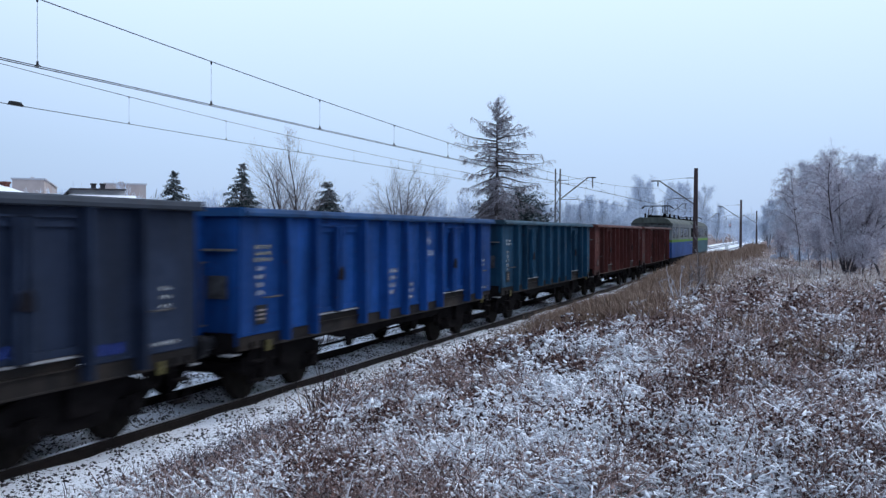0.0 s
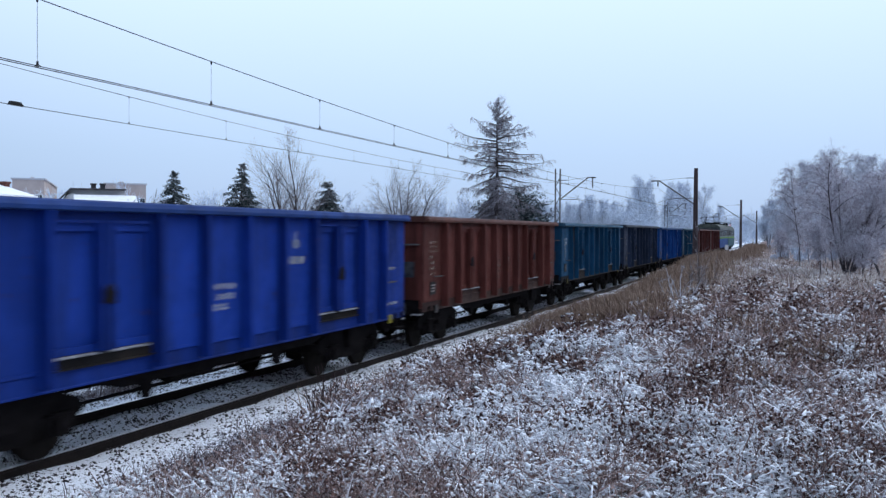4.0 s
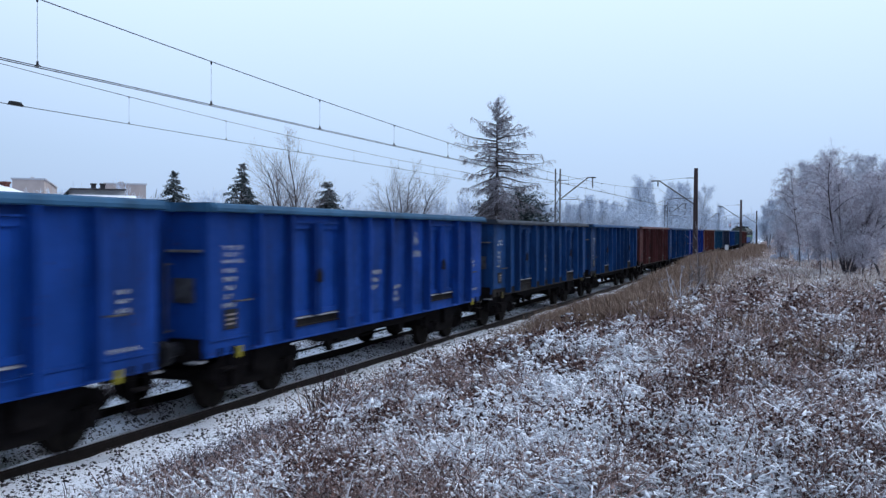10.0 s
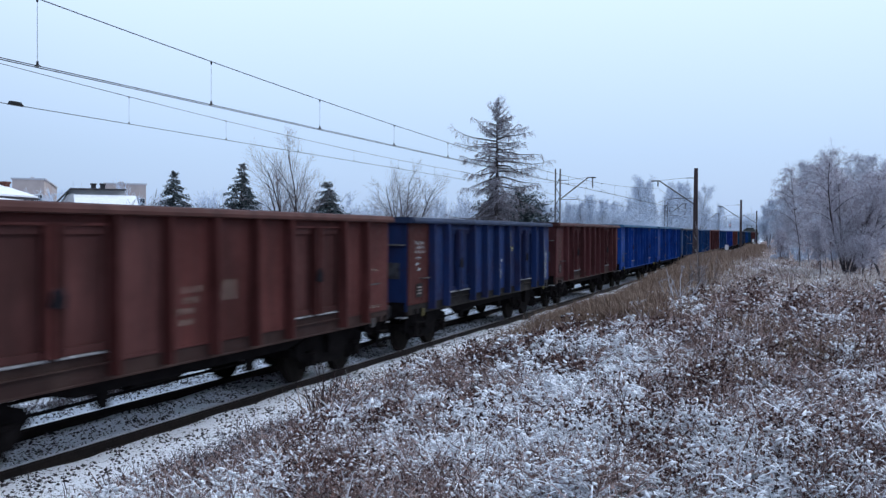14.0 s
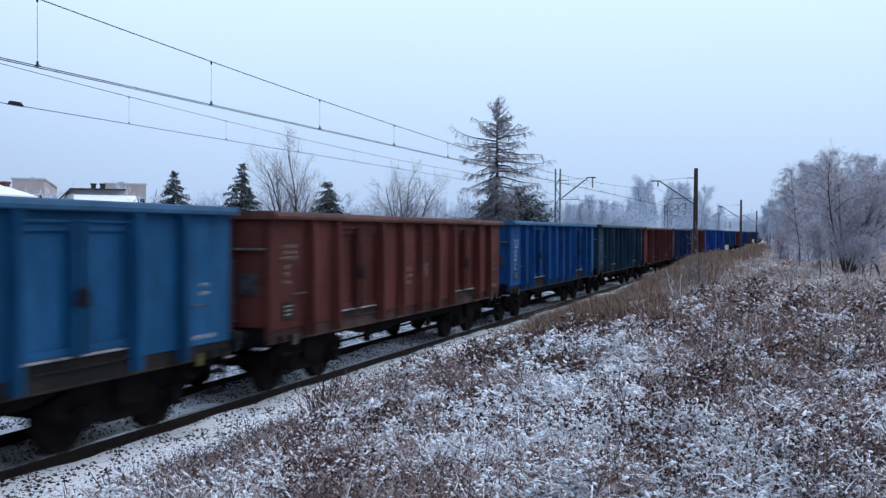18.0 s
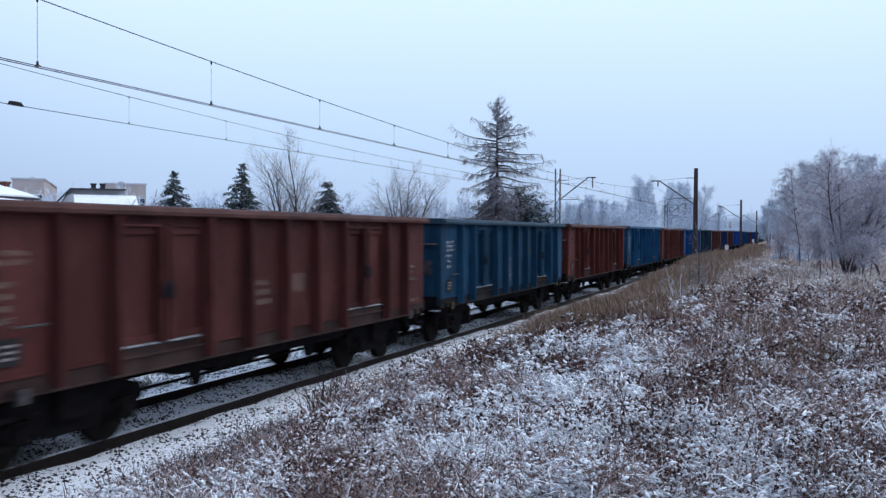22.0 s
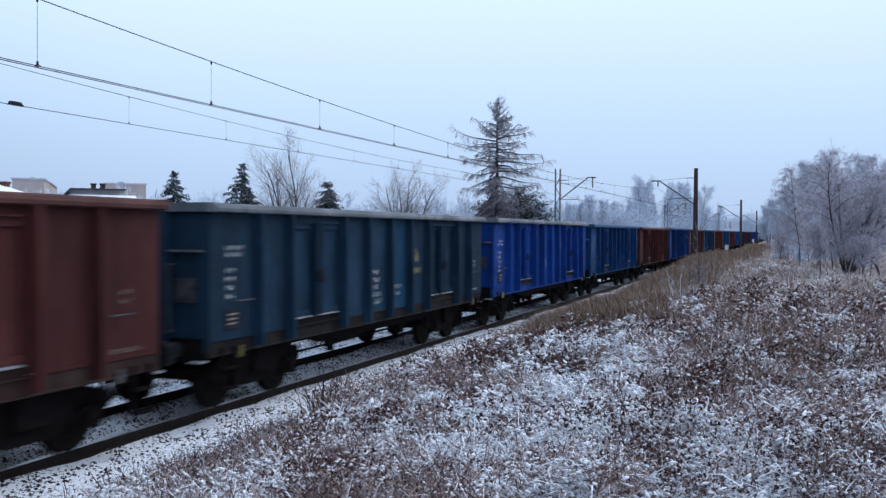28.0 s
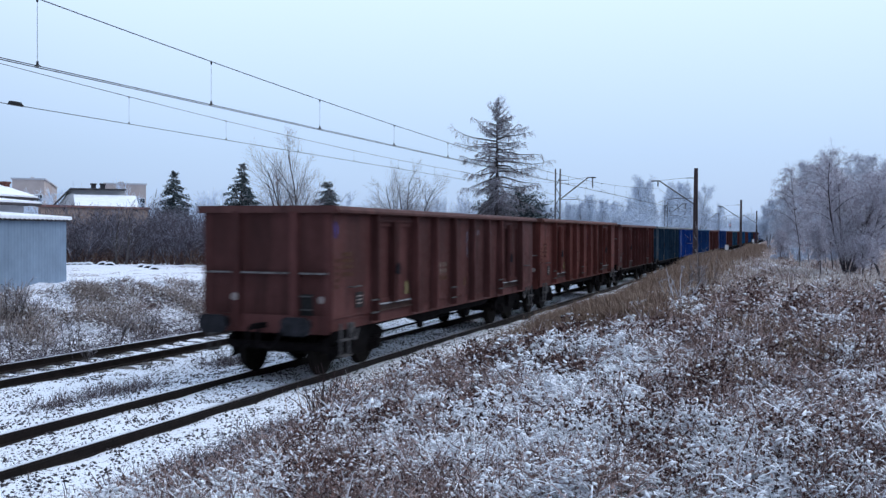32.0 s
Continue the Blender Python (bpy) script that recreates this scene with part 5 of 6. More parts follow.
def straws(rng, xy, length, width, tilt, lift=0.0, droop=0.5, out=None):
    """Ribbons of three triangles: rise at a random tilt (low, high in degrees), then bend over."""
    n = len(xy)
    p = np.stack([xy[:, 0], xy[:, 1], land(xy[:, 0], xy[:, 1]) - 0.01 + lift * rng.random(n) ** 2], 1)
    a = rng.uniform(0, 2 * math.pi, n) if out is None else out + rng.normal(0, 0.5, n)
    e = np.radians(rng.uniform(tilt[0], tilt[1], n))
    d = np.stack([np.cos(a) * np.cos(e), np.sin(a) * np.cos(e), np.sin(e)], 1)
    ln = (length * rng.uniform(0.35, 1.3, n))[:, None]
    m = p + d * ln * 0.55
    d2 = d + rng.normal(0, 0.25, (n, 3)) - np.array([[0, 0, 1.0]]) * droop * rng.random((n, 1))
    d2 /= np.linalg.norm(d2, axis=1)[:, None]
    t = m + d2 * ln * 0.45
    s = np.cross(d, rng.normal(0, 1, (n, 3)))
    s = s / (np.linalg.norm(s, axis=1)[:, None] + 1e-6) * (width * rng.uniform(0.5, 1.5, n))[:, None]
    return np.stack([p - s, p + s, m + s * 0.8, m - s * 0.8, t], 1)


def flakes(rng, xy, size, lift):
    """Curled leaves and seed heads: small bent quads (as five-cornered ribbons) above the ground."""
    n = len(xy)
    p = np.stack([xy[:, 0], xy[:, 1], land(xy[:, 0], xy[:, 1]) + lift * rng.random(n) ** 1.5], 1)
    u = rng.normal(0, 1, (n, 3))
    u /= np.linalg.norm(u, axis=1)[:, None]
    w = np.cross(u, rng.normal(0, 1, (n, 3)))
    w /= np.linalg.norm(w, axis=1)[:, None]
    k = (size * rng.uniform(0.4, 1.4, n))[:, None]
    nn = np.cross(u, w)
    return np.stack([p - w * k * 0.4, p + w * k * 0.4, p + u * k + w * k * 0.35 + nn * k * 0.3, p + u * k - w * k * 0.35 + nn * k * 0.3, p + u * k * 1.6 - nn * k * 0.2], 1)


def grass(name, v5, mat, label):
    n = len(v5)
    base = np.arange(n)[:, None] * 5
    quads = np.concatenate([base, base + 1, base + 2, base + 3], 1)
    tris = np.concatenate([base + 3, base + 2, base + 4], 1)
    me = bpy.data.meshes.new(name)
    me.vertices.add(n * 5)
    me.vertices.foreach_set("co", v5.reshape(-1).astype(np.float32))
    loops = np.concatenate([quads.reshape(-1), tris.reshape(-1)]).astype(np.int32)
    me.loops.add(len(loops))
    me.loops.foreach_set("vertex_index", loops)
    me.polygons.add(2 * n)
    me.polygons.foreach_set("loop_start", np.concatenate([np.arange(n) * 4, n * 4 + np.arange(n) * 3]).astype(np.int32))
    me.materials.append(mat)
    me.update(calc_edges=True)
    ob = new(name, me)
    return tagged(ob, label, "grass", kind="stuff")


def lumps(name, rng, xy, size, lift, mat, label, category, squash=0.6, z=None, slim=1.6):
    """Small eight-sided lumps: snow caught on the weeds, or stones."""
    n = len(xy)
    zz = land(xy[:, 0], xy[:, 1]) + lift * rng.random(n) ** 1.5 if z is None else z
    c = np.stack([xy[:, 0], xy[:, 1], zz], 1)
    k = size * rng.uniform(0.4, 1.5, (n, 1))
    ang = rng.uniform(0, 2 * math.pi, n)
    ax = np.stack([np.cos(ang), np.sin(ang), rng.normal(0, 0.35, n)], 1) * k * rng.uniform(0.7, slim, (n, 1))
    ay = np.stack([-np.sin(ang), np.cos(ang), rng.normal(0, 0.3, n)], 1) * k * (1.6 / slim)
    az = np.array([[0, 0, 1.0]]) * k * squash * (1.6 / slim)
    v = np.stack([c + ax, c + ay, c - ax, c - ay, c + az, c - az], 1)
    tri = np.array([(0, 1, 4), (1, 2, 4), (2, 3, 4), (3, 0, 4), (1, 0, 5), (2, 1, 5), (3, 2, 5), (0, 3, 5)])
    f = (np.arange(n)[:, None, None] * 6 + tri[None]).reshape(-1, 3)
    me = bpy.data.meshes.new(name)
    me.vertices.add(n * 6)
    me.vertices.foreach_set("co", v.reshape(-1).astype(np.float32))
    me.loops.add(len(f) * 3)
    me.loops.foreach_set("vertex_index", f.reshape(-1).astype(np.int32))
    me.polygons.add(len(f))
    me.polygons.foreach_set("loop_start", np.arange(0, len(f) * 3, 3, dtype=np.int32))
    me.materials.append(mat)
    me.update(calc_edges=True)
    return tagged(new(name, me), label, category, kind="stuff")


STRAW = islands("straw_grass", [(0, (0.15, 0.1, 0.075)), (0.6, (0.31, 0.215, 0.163)), (1, (0.47, 0.365, 0.29))])
REED = islands("brown_reeds", [(0, (0.06, 0.034, 0.03)), (0.6, (0.14, 0.085, 0.07)), (1, (0.26, 0.19, 0.16))])
FROST_GRASS = islands("frosted_grass", [(0, (0.32, 0.3, 0.3)), (0.45, (0.6, 0.6, 0.65)), (1, (0.86, 0.88, 0.94))])
WEED = islands("dry_brown_weeds", [(0, (0.055, 0.034, 0.036)), (0.4, (0.23, 0.152, 0.137)), (0.75, (0.42, 0.31, 0.277)), (0.86, (0.46, 0.38, 0.37)), (1, (0.76, 0.76, 0.82))])
BANK_WEED = islands("grey_bank_weeds", [(0, (0.035, 0.026, 0.032)), (0.55, (0.1, 0.078, 0.085)), (0.9, (0.22, 0.185, 0.185)), (1, (0.6, 0.61, 0.68))])
# straw of the far field, lightened for frost and for painted-in haze
FIELD_STRAW = islands("hazy_frosted_field_straw", [(0, (0.4, 0.33, 0.28)), (0.6, (0.64, 0.57, 0.52)), (1, (0.84, 0.83, 0.85))])
LEAF = islands("dead_leaves", [(0, (0.045, 0.027, 0.03)), (0.4, (0.18, 0.115, 0.105)), (0.87, (0.38, 0.28, 0.255)), (0.89, (0.5, 0.48, 0.5)), (1, (0.84, 0.86, 0.92))])
SNOW_LUMP = M["snow"]
BANK_STRAW = islands("dead_bank_grass", [(0, (0.2, 0.155, 0.135)), (0.6, (0.38, 0.31, 0.28)), (1, (0.66, 0.63, 0.63))])
DOCK = islands("withered_dock", [(0, (0.03, 0.016, 0.016)), (0.6, (0.09, 0.05, 0.045)), (1, (0.2, 0.12, 0.1))])


def build_grass():
    rng = np.random.default_rng(99)

    def edge(xy):
        return 6.3 - 0.75 * patch(xy[:, 0], xy[:, 1], 0.9, 2.0) - 0.3 * np.clip((17 - xy[:, 0]) / 3, 0, 1)

    def brown(xy):
        """How far the weeds outgrow the snow: patchy, and more towards the open field."""
        r = 0.3445 * xy[:, 0] - 0.9388 * xy[:, 1]
        d = 0.9388 * xy[:, 0] + 0.3445 * xy[:, 1]
        lane = (r - np.interp(d, [6.5, 9.0, 12.2, 22.6], [1.5, 1.45, 1.6, 3.4])) / (np.interp(d, [7, 11], [0.13, 0.075]) * d)
        clear = np.interp(d, [6, 9, 12], [0.27, 0.24, 0.17]) * np.exp(-lane ** 2)
        return -0.02 - clear + 0.2 * patch(xy[:, 0], xy[:, 1], 1.3, 0.5) + 0.36 * patch(0.8 * xy[:, 0] + 0.6 * xy[:, 1], 0.8 * xy[:, 1] - 0.6 * xy[:, 0], 3.9, 2.5) + 0.4 * patch(0.5 * xy[:, 0] - 0.87 * xy[:, 1], 0.5 * xy[:, 1] + 0.87 * xy[:, 0], 9.3, 4.5) + 0.12 * np.clip(r / d + 0.1, 0, 0.55) + 0.36 * np.clip((d - 9.5) / 20, 0, 0.8)

    def tufts(count, stems, spread_m, low=446.0, high=1010.0):
        """Clumps: stems and leaves that fan out from a common root."""
        c, d = scatter(rng, count, low, high)
        keep = (c[:, 1] < edge(c)) & (rng.random(count) < np.clip((brown(c) - 0.4) * 9, 0.03, 1))
        c, d = c[keep], d[keep]
        off = rng.normal(0, 1, (len(c), stems, 2)) * spread_m * rng.uniform(0.5, 1.5, (len(c), 1, 1))
        return (c[:, None] + off).reshape(-1, 2), np.repeat(d, stems), np.arctan2(off[..., 1], off[..., 0]).reshape(-1)

    # tangled stems: most lie over, a few stand
    xy, d, ang = tufts(5200, 22, 0.13)
    grass("brown_weeds", straws(rng, xy, np.clip(0.24 + 0.006 * d, 0, 0.5), np.clip(0.0012 * d ** 0.65, 0.003, 0.018), (0, 62), 0.16, 0.7), WEED, "dry brown weeds poking through thin snow")
    xy, d, ang = tufts(2600, 12, 0.1)
    grass("standing_weeds", straws(rng, xy, np.clip(0.32 + 0.006 * d, 0, 0.52), np.clip(0.001 * d ** 0.65, 0.003, 0.016), (55, 88), 0.0, 0.4, ang), WEED, "dry standing weed stems in thin snow")
    xy, d, ang = tufts(4700, 32, 0.13)
    w = rng.random(len(d)) < np.clip((34 - d) / 14, 0.12, 1)
    xy, d = xy[w], d[w]
    grass("dead_leaves", flakes(rng, xy, np.clip(0.0046 * d ** 0.7, 0.012, 0.05), 0.28), LEAF, "curled dead leaves and seed heads of weeds")
    xy, d = scatter(rng, 9000)
    w = (xy[:, 1] < edge(xy)) & (rng.random(len(xy)) < np.clip((0.62 - brown(xy)) * 5, 0.1, 1))
    grass("frosted_grass", straws(rng, xy[w], np.clip(0.14 + 0.004 * d[w], 0, 0.4), np.clip(0.0012 * d[w] ** 0.65, 0.003, 0.02), (0, 28), 0.07, 0.8), FROST_GRASS, "frost-covered matted grass on the bank")
    # snow flecks that sit on the tops of the weeds, in loose drifts
    xy, d, ang = tufts(3600, 6, 0.12)
    lumps("snow_clumps", rng, xy, np.clip(0.0019 * d ** 0.85, 0.007, 0.028)[:, None], 0.34, SNOW_LUMP, "small clumps of snow caught on weeds", "snow", 0.6, None, 2.0)
    # small drifts: flecks and snow-coated stems heaped on the bent weeds
    c, d = scatter(rng, 1050, 535, 1010)
    w = (c[:, 1] < edge(c) - 0.1) & (rng.random(len(c)) < np.clip((0.53 - brown(c)) * 9, 0.12, 1))
    c, d = c[w], d[w]
    m = 56
    turn = rng.uniform(-0.9, 0.5, (len(c), 1))
    o = rng.normal(0, 1, (len(c), m, 2)) * np.array([0.2, 0.07]) * rng.uniform(0.4, 1.3, (len(c), 1, 1))
    o = np.stack([o[..., 0] * np.cos(turn) - o[..., 1] * np.sin(turn), o[..., 0] * np.sin(turn) + o[..., 1] * np.cos(turn)], -1)
    xy = (c[:, None] + o).reshape(-1, 2)
    z = land(xy[:, 0], xy[:, 1]) + np.repeat(rng.uniform(0.06, 0.24, len(c)), m) + rng.normal(0, 0.035, len(xy))
    lumps("snow_flecks", rng, xy, np.repeat(np.clip(0.0034 * d ** 0.85, 0.013, 0.04), m)[:, None] * rng.uniform(0.4, 1.3, (len(xy), 1)), 0, SNOW_LUMP, "small drifts of snow lying on bent weeds", "snow", 0.6, z, 2.0)
    grass("drift_stems", straws(rng, xy[::2], 0.17, np.repeat(np.clip(0.001 * d ** 0.65, 0.003, 0.011), m)[::2], (0, 50), 0.26, 1.0), SNOW_LUMP, "snow-coated stems in the small drifts")
    # grass bowed down under a coat of snow
    c, d = scatter(rng, 7000, 500, 1010)
    keep = (c[:, 1] < edge(c)) & (rng.random(len(c)) < np.clip((0.55 - brown(c)) * 6, 0.08, 1))
    c, d = c[keep], d[keep]
    off = rng.normal(0, 0.09, (len(c), 8, 2))
    grass("snow_laden_grass", straws(rng, (c[:, None] + off).reshape(-1, 2), 0.19, np.repeat(np.clip(0.0016 * d ** 0.7, 0.0045, 0.016), 8), (0, 55), 0.14, 1.4, np.arctan2(off[..., 1], off[..., 0]).reshape(-1)), SNOW_LUMP, "grass bowed under a coat of snow")
    # crusts of snow between the weeds
    c, d = scatter(rng, 5200, 520, 1010)
    keep = (c[:, 1] < edge(c)) & (rng.random(len(c)) < np.clip((0.43 - brown(c)) * 9, 0.02, 1))
    c, d = c[keep], d[keep]
    off = rng.normal(0, 0.11, (len(c), 9, 2))
    lumps("snow_crust", rng, (c[:, None] + off).reshape(-1, 2), np.repeat(np.clip(0.0034 * d, 0.02, 0.05), 9)[:, None], 0.09, SNOW_LUMP, "crusts of snow lying on bent grass", "snow", 0.4, None, 2.6)
    # dark dock and thistle clumps, each with snow caught in it
    c, d = scatter(rng, 700, 500, 1000, 500, 1640)
    keep = (c[:, 1] < edge(c) - 0.2) & (patch(c[:, 0], c[:, 1], 1.7, 6.0) > 0.4)
    c, d = c[keep], d[keep]
    off = rng.normal(0, 0.11, (len(c), 110, 2)) * rng.uniform(0.5, 1.5, (len(c), 1, 1))
    xy = (c[:, None] + off).reshape(-1, 2)
    grass("dock_leaves", flakes(rng, xy, np.repeat(np.clip(0.005 * d ** 0.7, 0.016, 0.06), 110), 0.34), DOCK, "dark clumps of withered dock and thistle")
    off = rng.normal(0, 0.14, (len(c), 8, 2))
    lumps("clump_snow", rng, (c[:, None] + off).reshape(-1, 2), np.repeat(np.clip(0.0026 * d, 0.014, 0.05), 8)[:, None], 0.34, SNOW_LUMP, "snow caught in the withered clumps", "snow", 0.5, None, 2.0)
    # long bent stalks
    xy, d = scatter(rng, 900, 500, 900)
    xy = xy[xy[:, 1] < edge(xy)]
    grass("bent_stalks", straws(rng, xy, 0.4, 0.004, (5, 60), 0.05, 0.9), WEED, "long bent frosted stalks")
    xy, d = scatter(rng, 1000, 540, 1000)
    xy = xy[xy[:, 1] < edge(xy)]
    grass("snowy_stalks", straws(rng, xy, 0.42, 0.0034, (0, 42), 0.22, 0.7), SNOW_LUMP, "fallen stalks coated with snow")
    # tall straw along the edge of the cutting
    n = 190000
    x = 20.5 + 120 * rng.random(n) ** 1.8
    y = 4.75 + rng.normal(0, 0.95, n)
    keep = (y < 6.2) & ((y < 5.2) | (x < 90)) & (patch(x, y, 0.5, 1.0) + 0.5 * rng.random(n) > 0.45 - np.clip((x - 28) / 25, 0, 0.4))
    xy = np.stack([x, y], 1)[keep]
    grass("straw_grass", straws(rng, xy, np.clip(0.42 + 0.004 * (xy[:, 0] - 22), 0.36, 0.56), 0.009, (45, 90), 0.0, 0.5), STRAW, "tall tan dry grass on the edge of the cutting")
    clumps, turn = [], []
    for px, z, m, rr in ((905, 20.5, 700, 0.28), (935, 21.5, 900, 0.36), (985, 22, 500, 0.25), (1020, 22.5, 900, 0.36), (1060, 24, 1000, 0.42), (1095, 25, 900, 0.4), (742, 17.0, 420, 0.24), (705, 16.3, 420, 0.26), (1140, 27, 900, 0.45), (1440, 12, 250, 0.2), (1330, 15, 350, 0.25), (1300, 10.5, 200, 0.15), (600, 15.2, 300, 0.22), (820, 19, 350, 0.25)):
        o = rng.normal(0, rr, (m, 2))
        clumps.append(np.array(view(px, z)) + o)
        turn.append(np.arctan2(o[:, 1], o[:, 0]))
    grass("straw_clumps", straws(rng, np.concatenate(clumps), 0.42, 0.0055, (40, 88), 0.0, 0.7, np.concatenate(turn)), STRAW, "clumps of tan dry grass on the bank")
    # weeds go on all round, behind the camera too
    a, q = rng.uniform(0, 2 * math.pi, 26000), 5 + 55 * rng.random(26000) ** 0.7
    xy = np.stack([q * np.cos(a), q * np.sin(a)], 1)
    xy = xy[(xy[:, 1] < 5.5) & (patch(xy[:, 0], xy[:, 1], 1.1, 7.0) > 0.5) & (0.9388 * xy[:, 0] + 0.3445 * xy[:, 1] < 1.5 * np.abs(0.3445 * xy[:, 0] - 0.9388 * xy[:, 1]))]
    grass("outlying_weeds", straws(rng, xy, 0.3, 0.008, (25, 88), 0.0, 0.6), WEED, "dry brown weeds on the snowy field")
    # the same weeds close round the camera's stand
    a, q = rng.uniform(0, 2 * math.pi, 2600), 0.7 + 5.3 * rng.random(2600) ** 0.6
    c = np.stack([q * np.cos(a), q * np.sin(a)], 1)
    c = c[(patch(c[:, 0], c[:, 1], 3.1, 1.0) > 0.42) & (0.9388 * c[:, 0] + 0.3445 * c[:, 1] < 4.4)]
    off = rng.normal(0, 0.1, (len(c), 16, 2))
    xy = (c[:, None] + off).reshape(-1, 2)
    grass("trodden_weeds", straws(rng, xy, 0.2, 0.004, (10, 80), 0.03, 0.7, np.arctan2(off[..., 1], off[..., 0]).reshape(-1)), WEED, "dry brown weeds in thin snow")
    grass("trodden_leaves", flakes(rng, xy, np.full(len(xy), 0.018), 0.16), LEAF, "curled dead leaves in thin snow")
    # sparse tan grass further out on the field
    xy, d = scatter(rng, 95000, 430, 535, 900, 1640)
    w = (xy[:, 1] < 5) & (rng.random(len(xy)) < 0.25 + patch(xy[:, 0], xy[:, 1], 0.3, 3.3))
    grass("field_grass", straws(rng, xy[w], 0.32, 0.011, (30, 88), 0.0, 0.7), FIELD_STRAW, "tan tufts of grass on the open field")
    # far bank of the cutting, and the strip between the tracks
    xy = np.stack([rng.uniform(2, 60, 110000), rng.uniform(FAR_TRACK + 1.55, FAR_TRACK + 6.0, 110000)], 1)
    dark = 0.5 * patch(xy[:, 0], xy[:, 1], 1.3, 3.0) + 0.5 * patch(0.8 * xy[:, 0] + 0.6 * xy[:, 1], 0.8 * xy[:, 1] - 0.6 * xy[:, 0], 3.7, 1.0) + 0.45 * patch(0.6 * xy[:, 0] - 0.8 * xy[:, 1], 0.6 * xy[:, 1] + 0.8 * xy[:, 0], 8.9, 2.2)
    dark = dark + 0.35 * np.clip((FAR_TRACK + 3.1 - xy[:, 1]) / 1.0, 0, 1) + 0.12 * np.clip((16 - xy[:, 0]) / 6, 0, 1)
    w = dark + 0.18 * rng.normal(0, 1, len(xy)) > 0.735
    grass("far_bank_weeds", straws(rng, xy[w], 0.17, 0.007, (0, 60), 0.14, 0.8), BANK_WEED, "mauve-brown weeds and brambles on the far bank")
    grass("far_bank_leaves", flakes(rng, xy[w][::2], np.full(len(xy[w][::2]), 0.022), 0.2), BANK_WEED, "dead leaves among the weeds of the far bank")
    w = (dark < 0.78) & (rng.random(len(xy)) < 0.42)
    grass("far_bank_frost", straws(rng, xy[w][::2], 0.17, 0.01, (0, 35), 0.06, 1.0), SNOW_LUMP, "snowy grass on the far bank")
    grass("far_bank_tangle", straws(rng, xy[w][1::3], 0.2, 0.006, (5, 50), 0.05, 0.9), BANK_WEED, "thin stalks in the snow of the far bank")
    # tan grass hanging over the brow
    xy = np.stack([rng.normal(23, 3.2, 9000), rng.normal(FAR_TRACK + 5.2, 0.35, 9000)], 1)
    xy = xy[patch(xy[:, 0], xy[:, 1], 2.1, 1.0) > 0.5]
    grass("brow_grass", straws(rng, xy, 0.36, 0.007, (5, 55), 0.03, 0.9, -1.2), BANK_STRAW, "tan grass hanging over the brow of the far bank")
    tuft = []
    for cx, cy, rr, m in ((14.2, 11.5, 0.55, 420), (12.7, 11.6, 0.35, 160), (18.4, 11.9, 0.5, 420), (10.3, 11.9, 0.25, 60), (22.5, 11.7, 0.6, 250), (11.5, 6.9, 0.5, 130), (15.2, 6.85, 0.3, 160), (9.4, 6.75, 0.4, 160), (8.7, 6.4, 0.45, 260), (9.9, 6.55, 0.4, 200), (10.9, 6.5, 0.35, 160), (8.2, 7.0, 0.4, 90), (12.2, 6.7, 0.3, 90)):
        tuft.append(np.stack([rng.normal(cx, rr, m), rng.normal(cy, rr * 0.5, m)], 1))
    grass("track_weeds", straws(rng, np.repeat(np.concatenate(tuft), 2, 0) + rng.normal(0, 0.06, (2 * sum(len(q) for q in tuft), 2)), 0.26, 0.0045, (15, 85), 0.0, 0.6), BANK_WEED, "thin dead weeds between the tracks")
    # stones that show through the snow of the ballast
    n = 105000
    x = 4 + 40 * rng.random(n) ** 1.4
    y = rng.uniform(6.7, FAR_TRACK + 2.4, n)
    xy = np.stack([x, y], 1)
    xy = xy[rng.random(n) < np.clip(2.4 * patch(x, y, 3.1, 1.0) * patch(x, y, 7.7, 4.0) + 0.05, 0, 1)]
    lumps("ballast_stones", rng, xy, 0.0145 * rng.uniform(0.35, 1.5, (len(xy), 1)), 0.016, M["stone"], "dark ballast stones showing through snow", "ballast", 0.7)
    # dark patches along the inner side of the far rail, bay by bay
    bm = bmesh.new()
    for k in range(5, 62):
        x0 = 0.65 * k + rng.uniform(0.1, 0.15)
        x1 = x0 + rng.uniform(0.28, 0.36)
        y1 = FAR_TRACK + GAUGE - 0.075
        y0 = y1 - rng.uniform(0.05, 0.09)
        top = float(land(x0 + 0.15, y0)) + 0.02
        prism(bm, [(x0 + 0.05, y0), (x1 - 0.03, y0 + rng.uniform(-0.01, 0.02)), (x1, y1), (x0, y1)], -0.25, top, "z")
        # the bare edge of the sleeper
        prism(bm, [(x0 - 0.02, FAR_TRACK - GAUGE + 0.1), (x0 + rng.uniform(0.01, 0.03), FAR_TRACK - GAUGE + 0.1), (x0 + rng.uniform(0.02, 0.04), y0), (x0 - 0.01, y0)], -0.25, top - 0.006, "z")
    tagged(new("bare_bays", mesh_of("bare_bays", bm, M["bay"])), "dark patches beside the far rail", "ballast", kind="stuff")
    # dark leaves and tan tufts on the far bank
    c = np.stack([rng.uniform(4, 40, 950), rng.uniform(FAR_TRACK + 2.9, FAR_TRACK + 5.9, 950)], 1)
    c = c[patch(c[:, 0], c[:, 1], 1.7, 5.0) + 0.9 * patch(c[:, 0], c[:, 1], 5.3, 2.0) > 0.98]
    off = rng.normal(0, 0.22, (len(c), 34, 2))
    xy = (c[:, None] + off).reshape(-1, 2)
    grass("bank_leaves", flakes(rng, xy, np.full(len(xy), 0.034), 0.26), BANK_WEED, "dead leaves of brambles on the far bank")
    off = rng.normal(0, 0.2, (len(c) // 2, 130, 2))
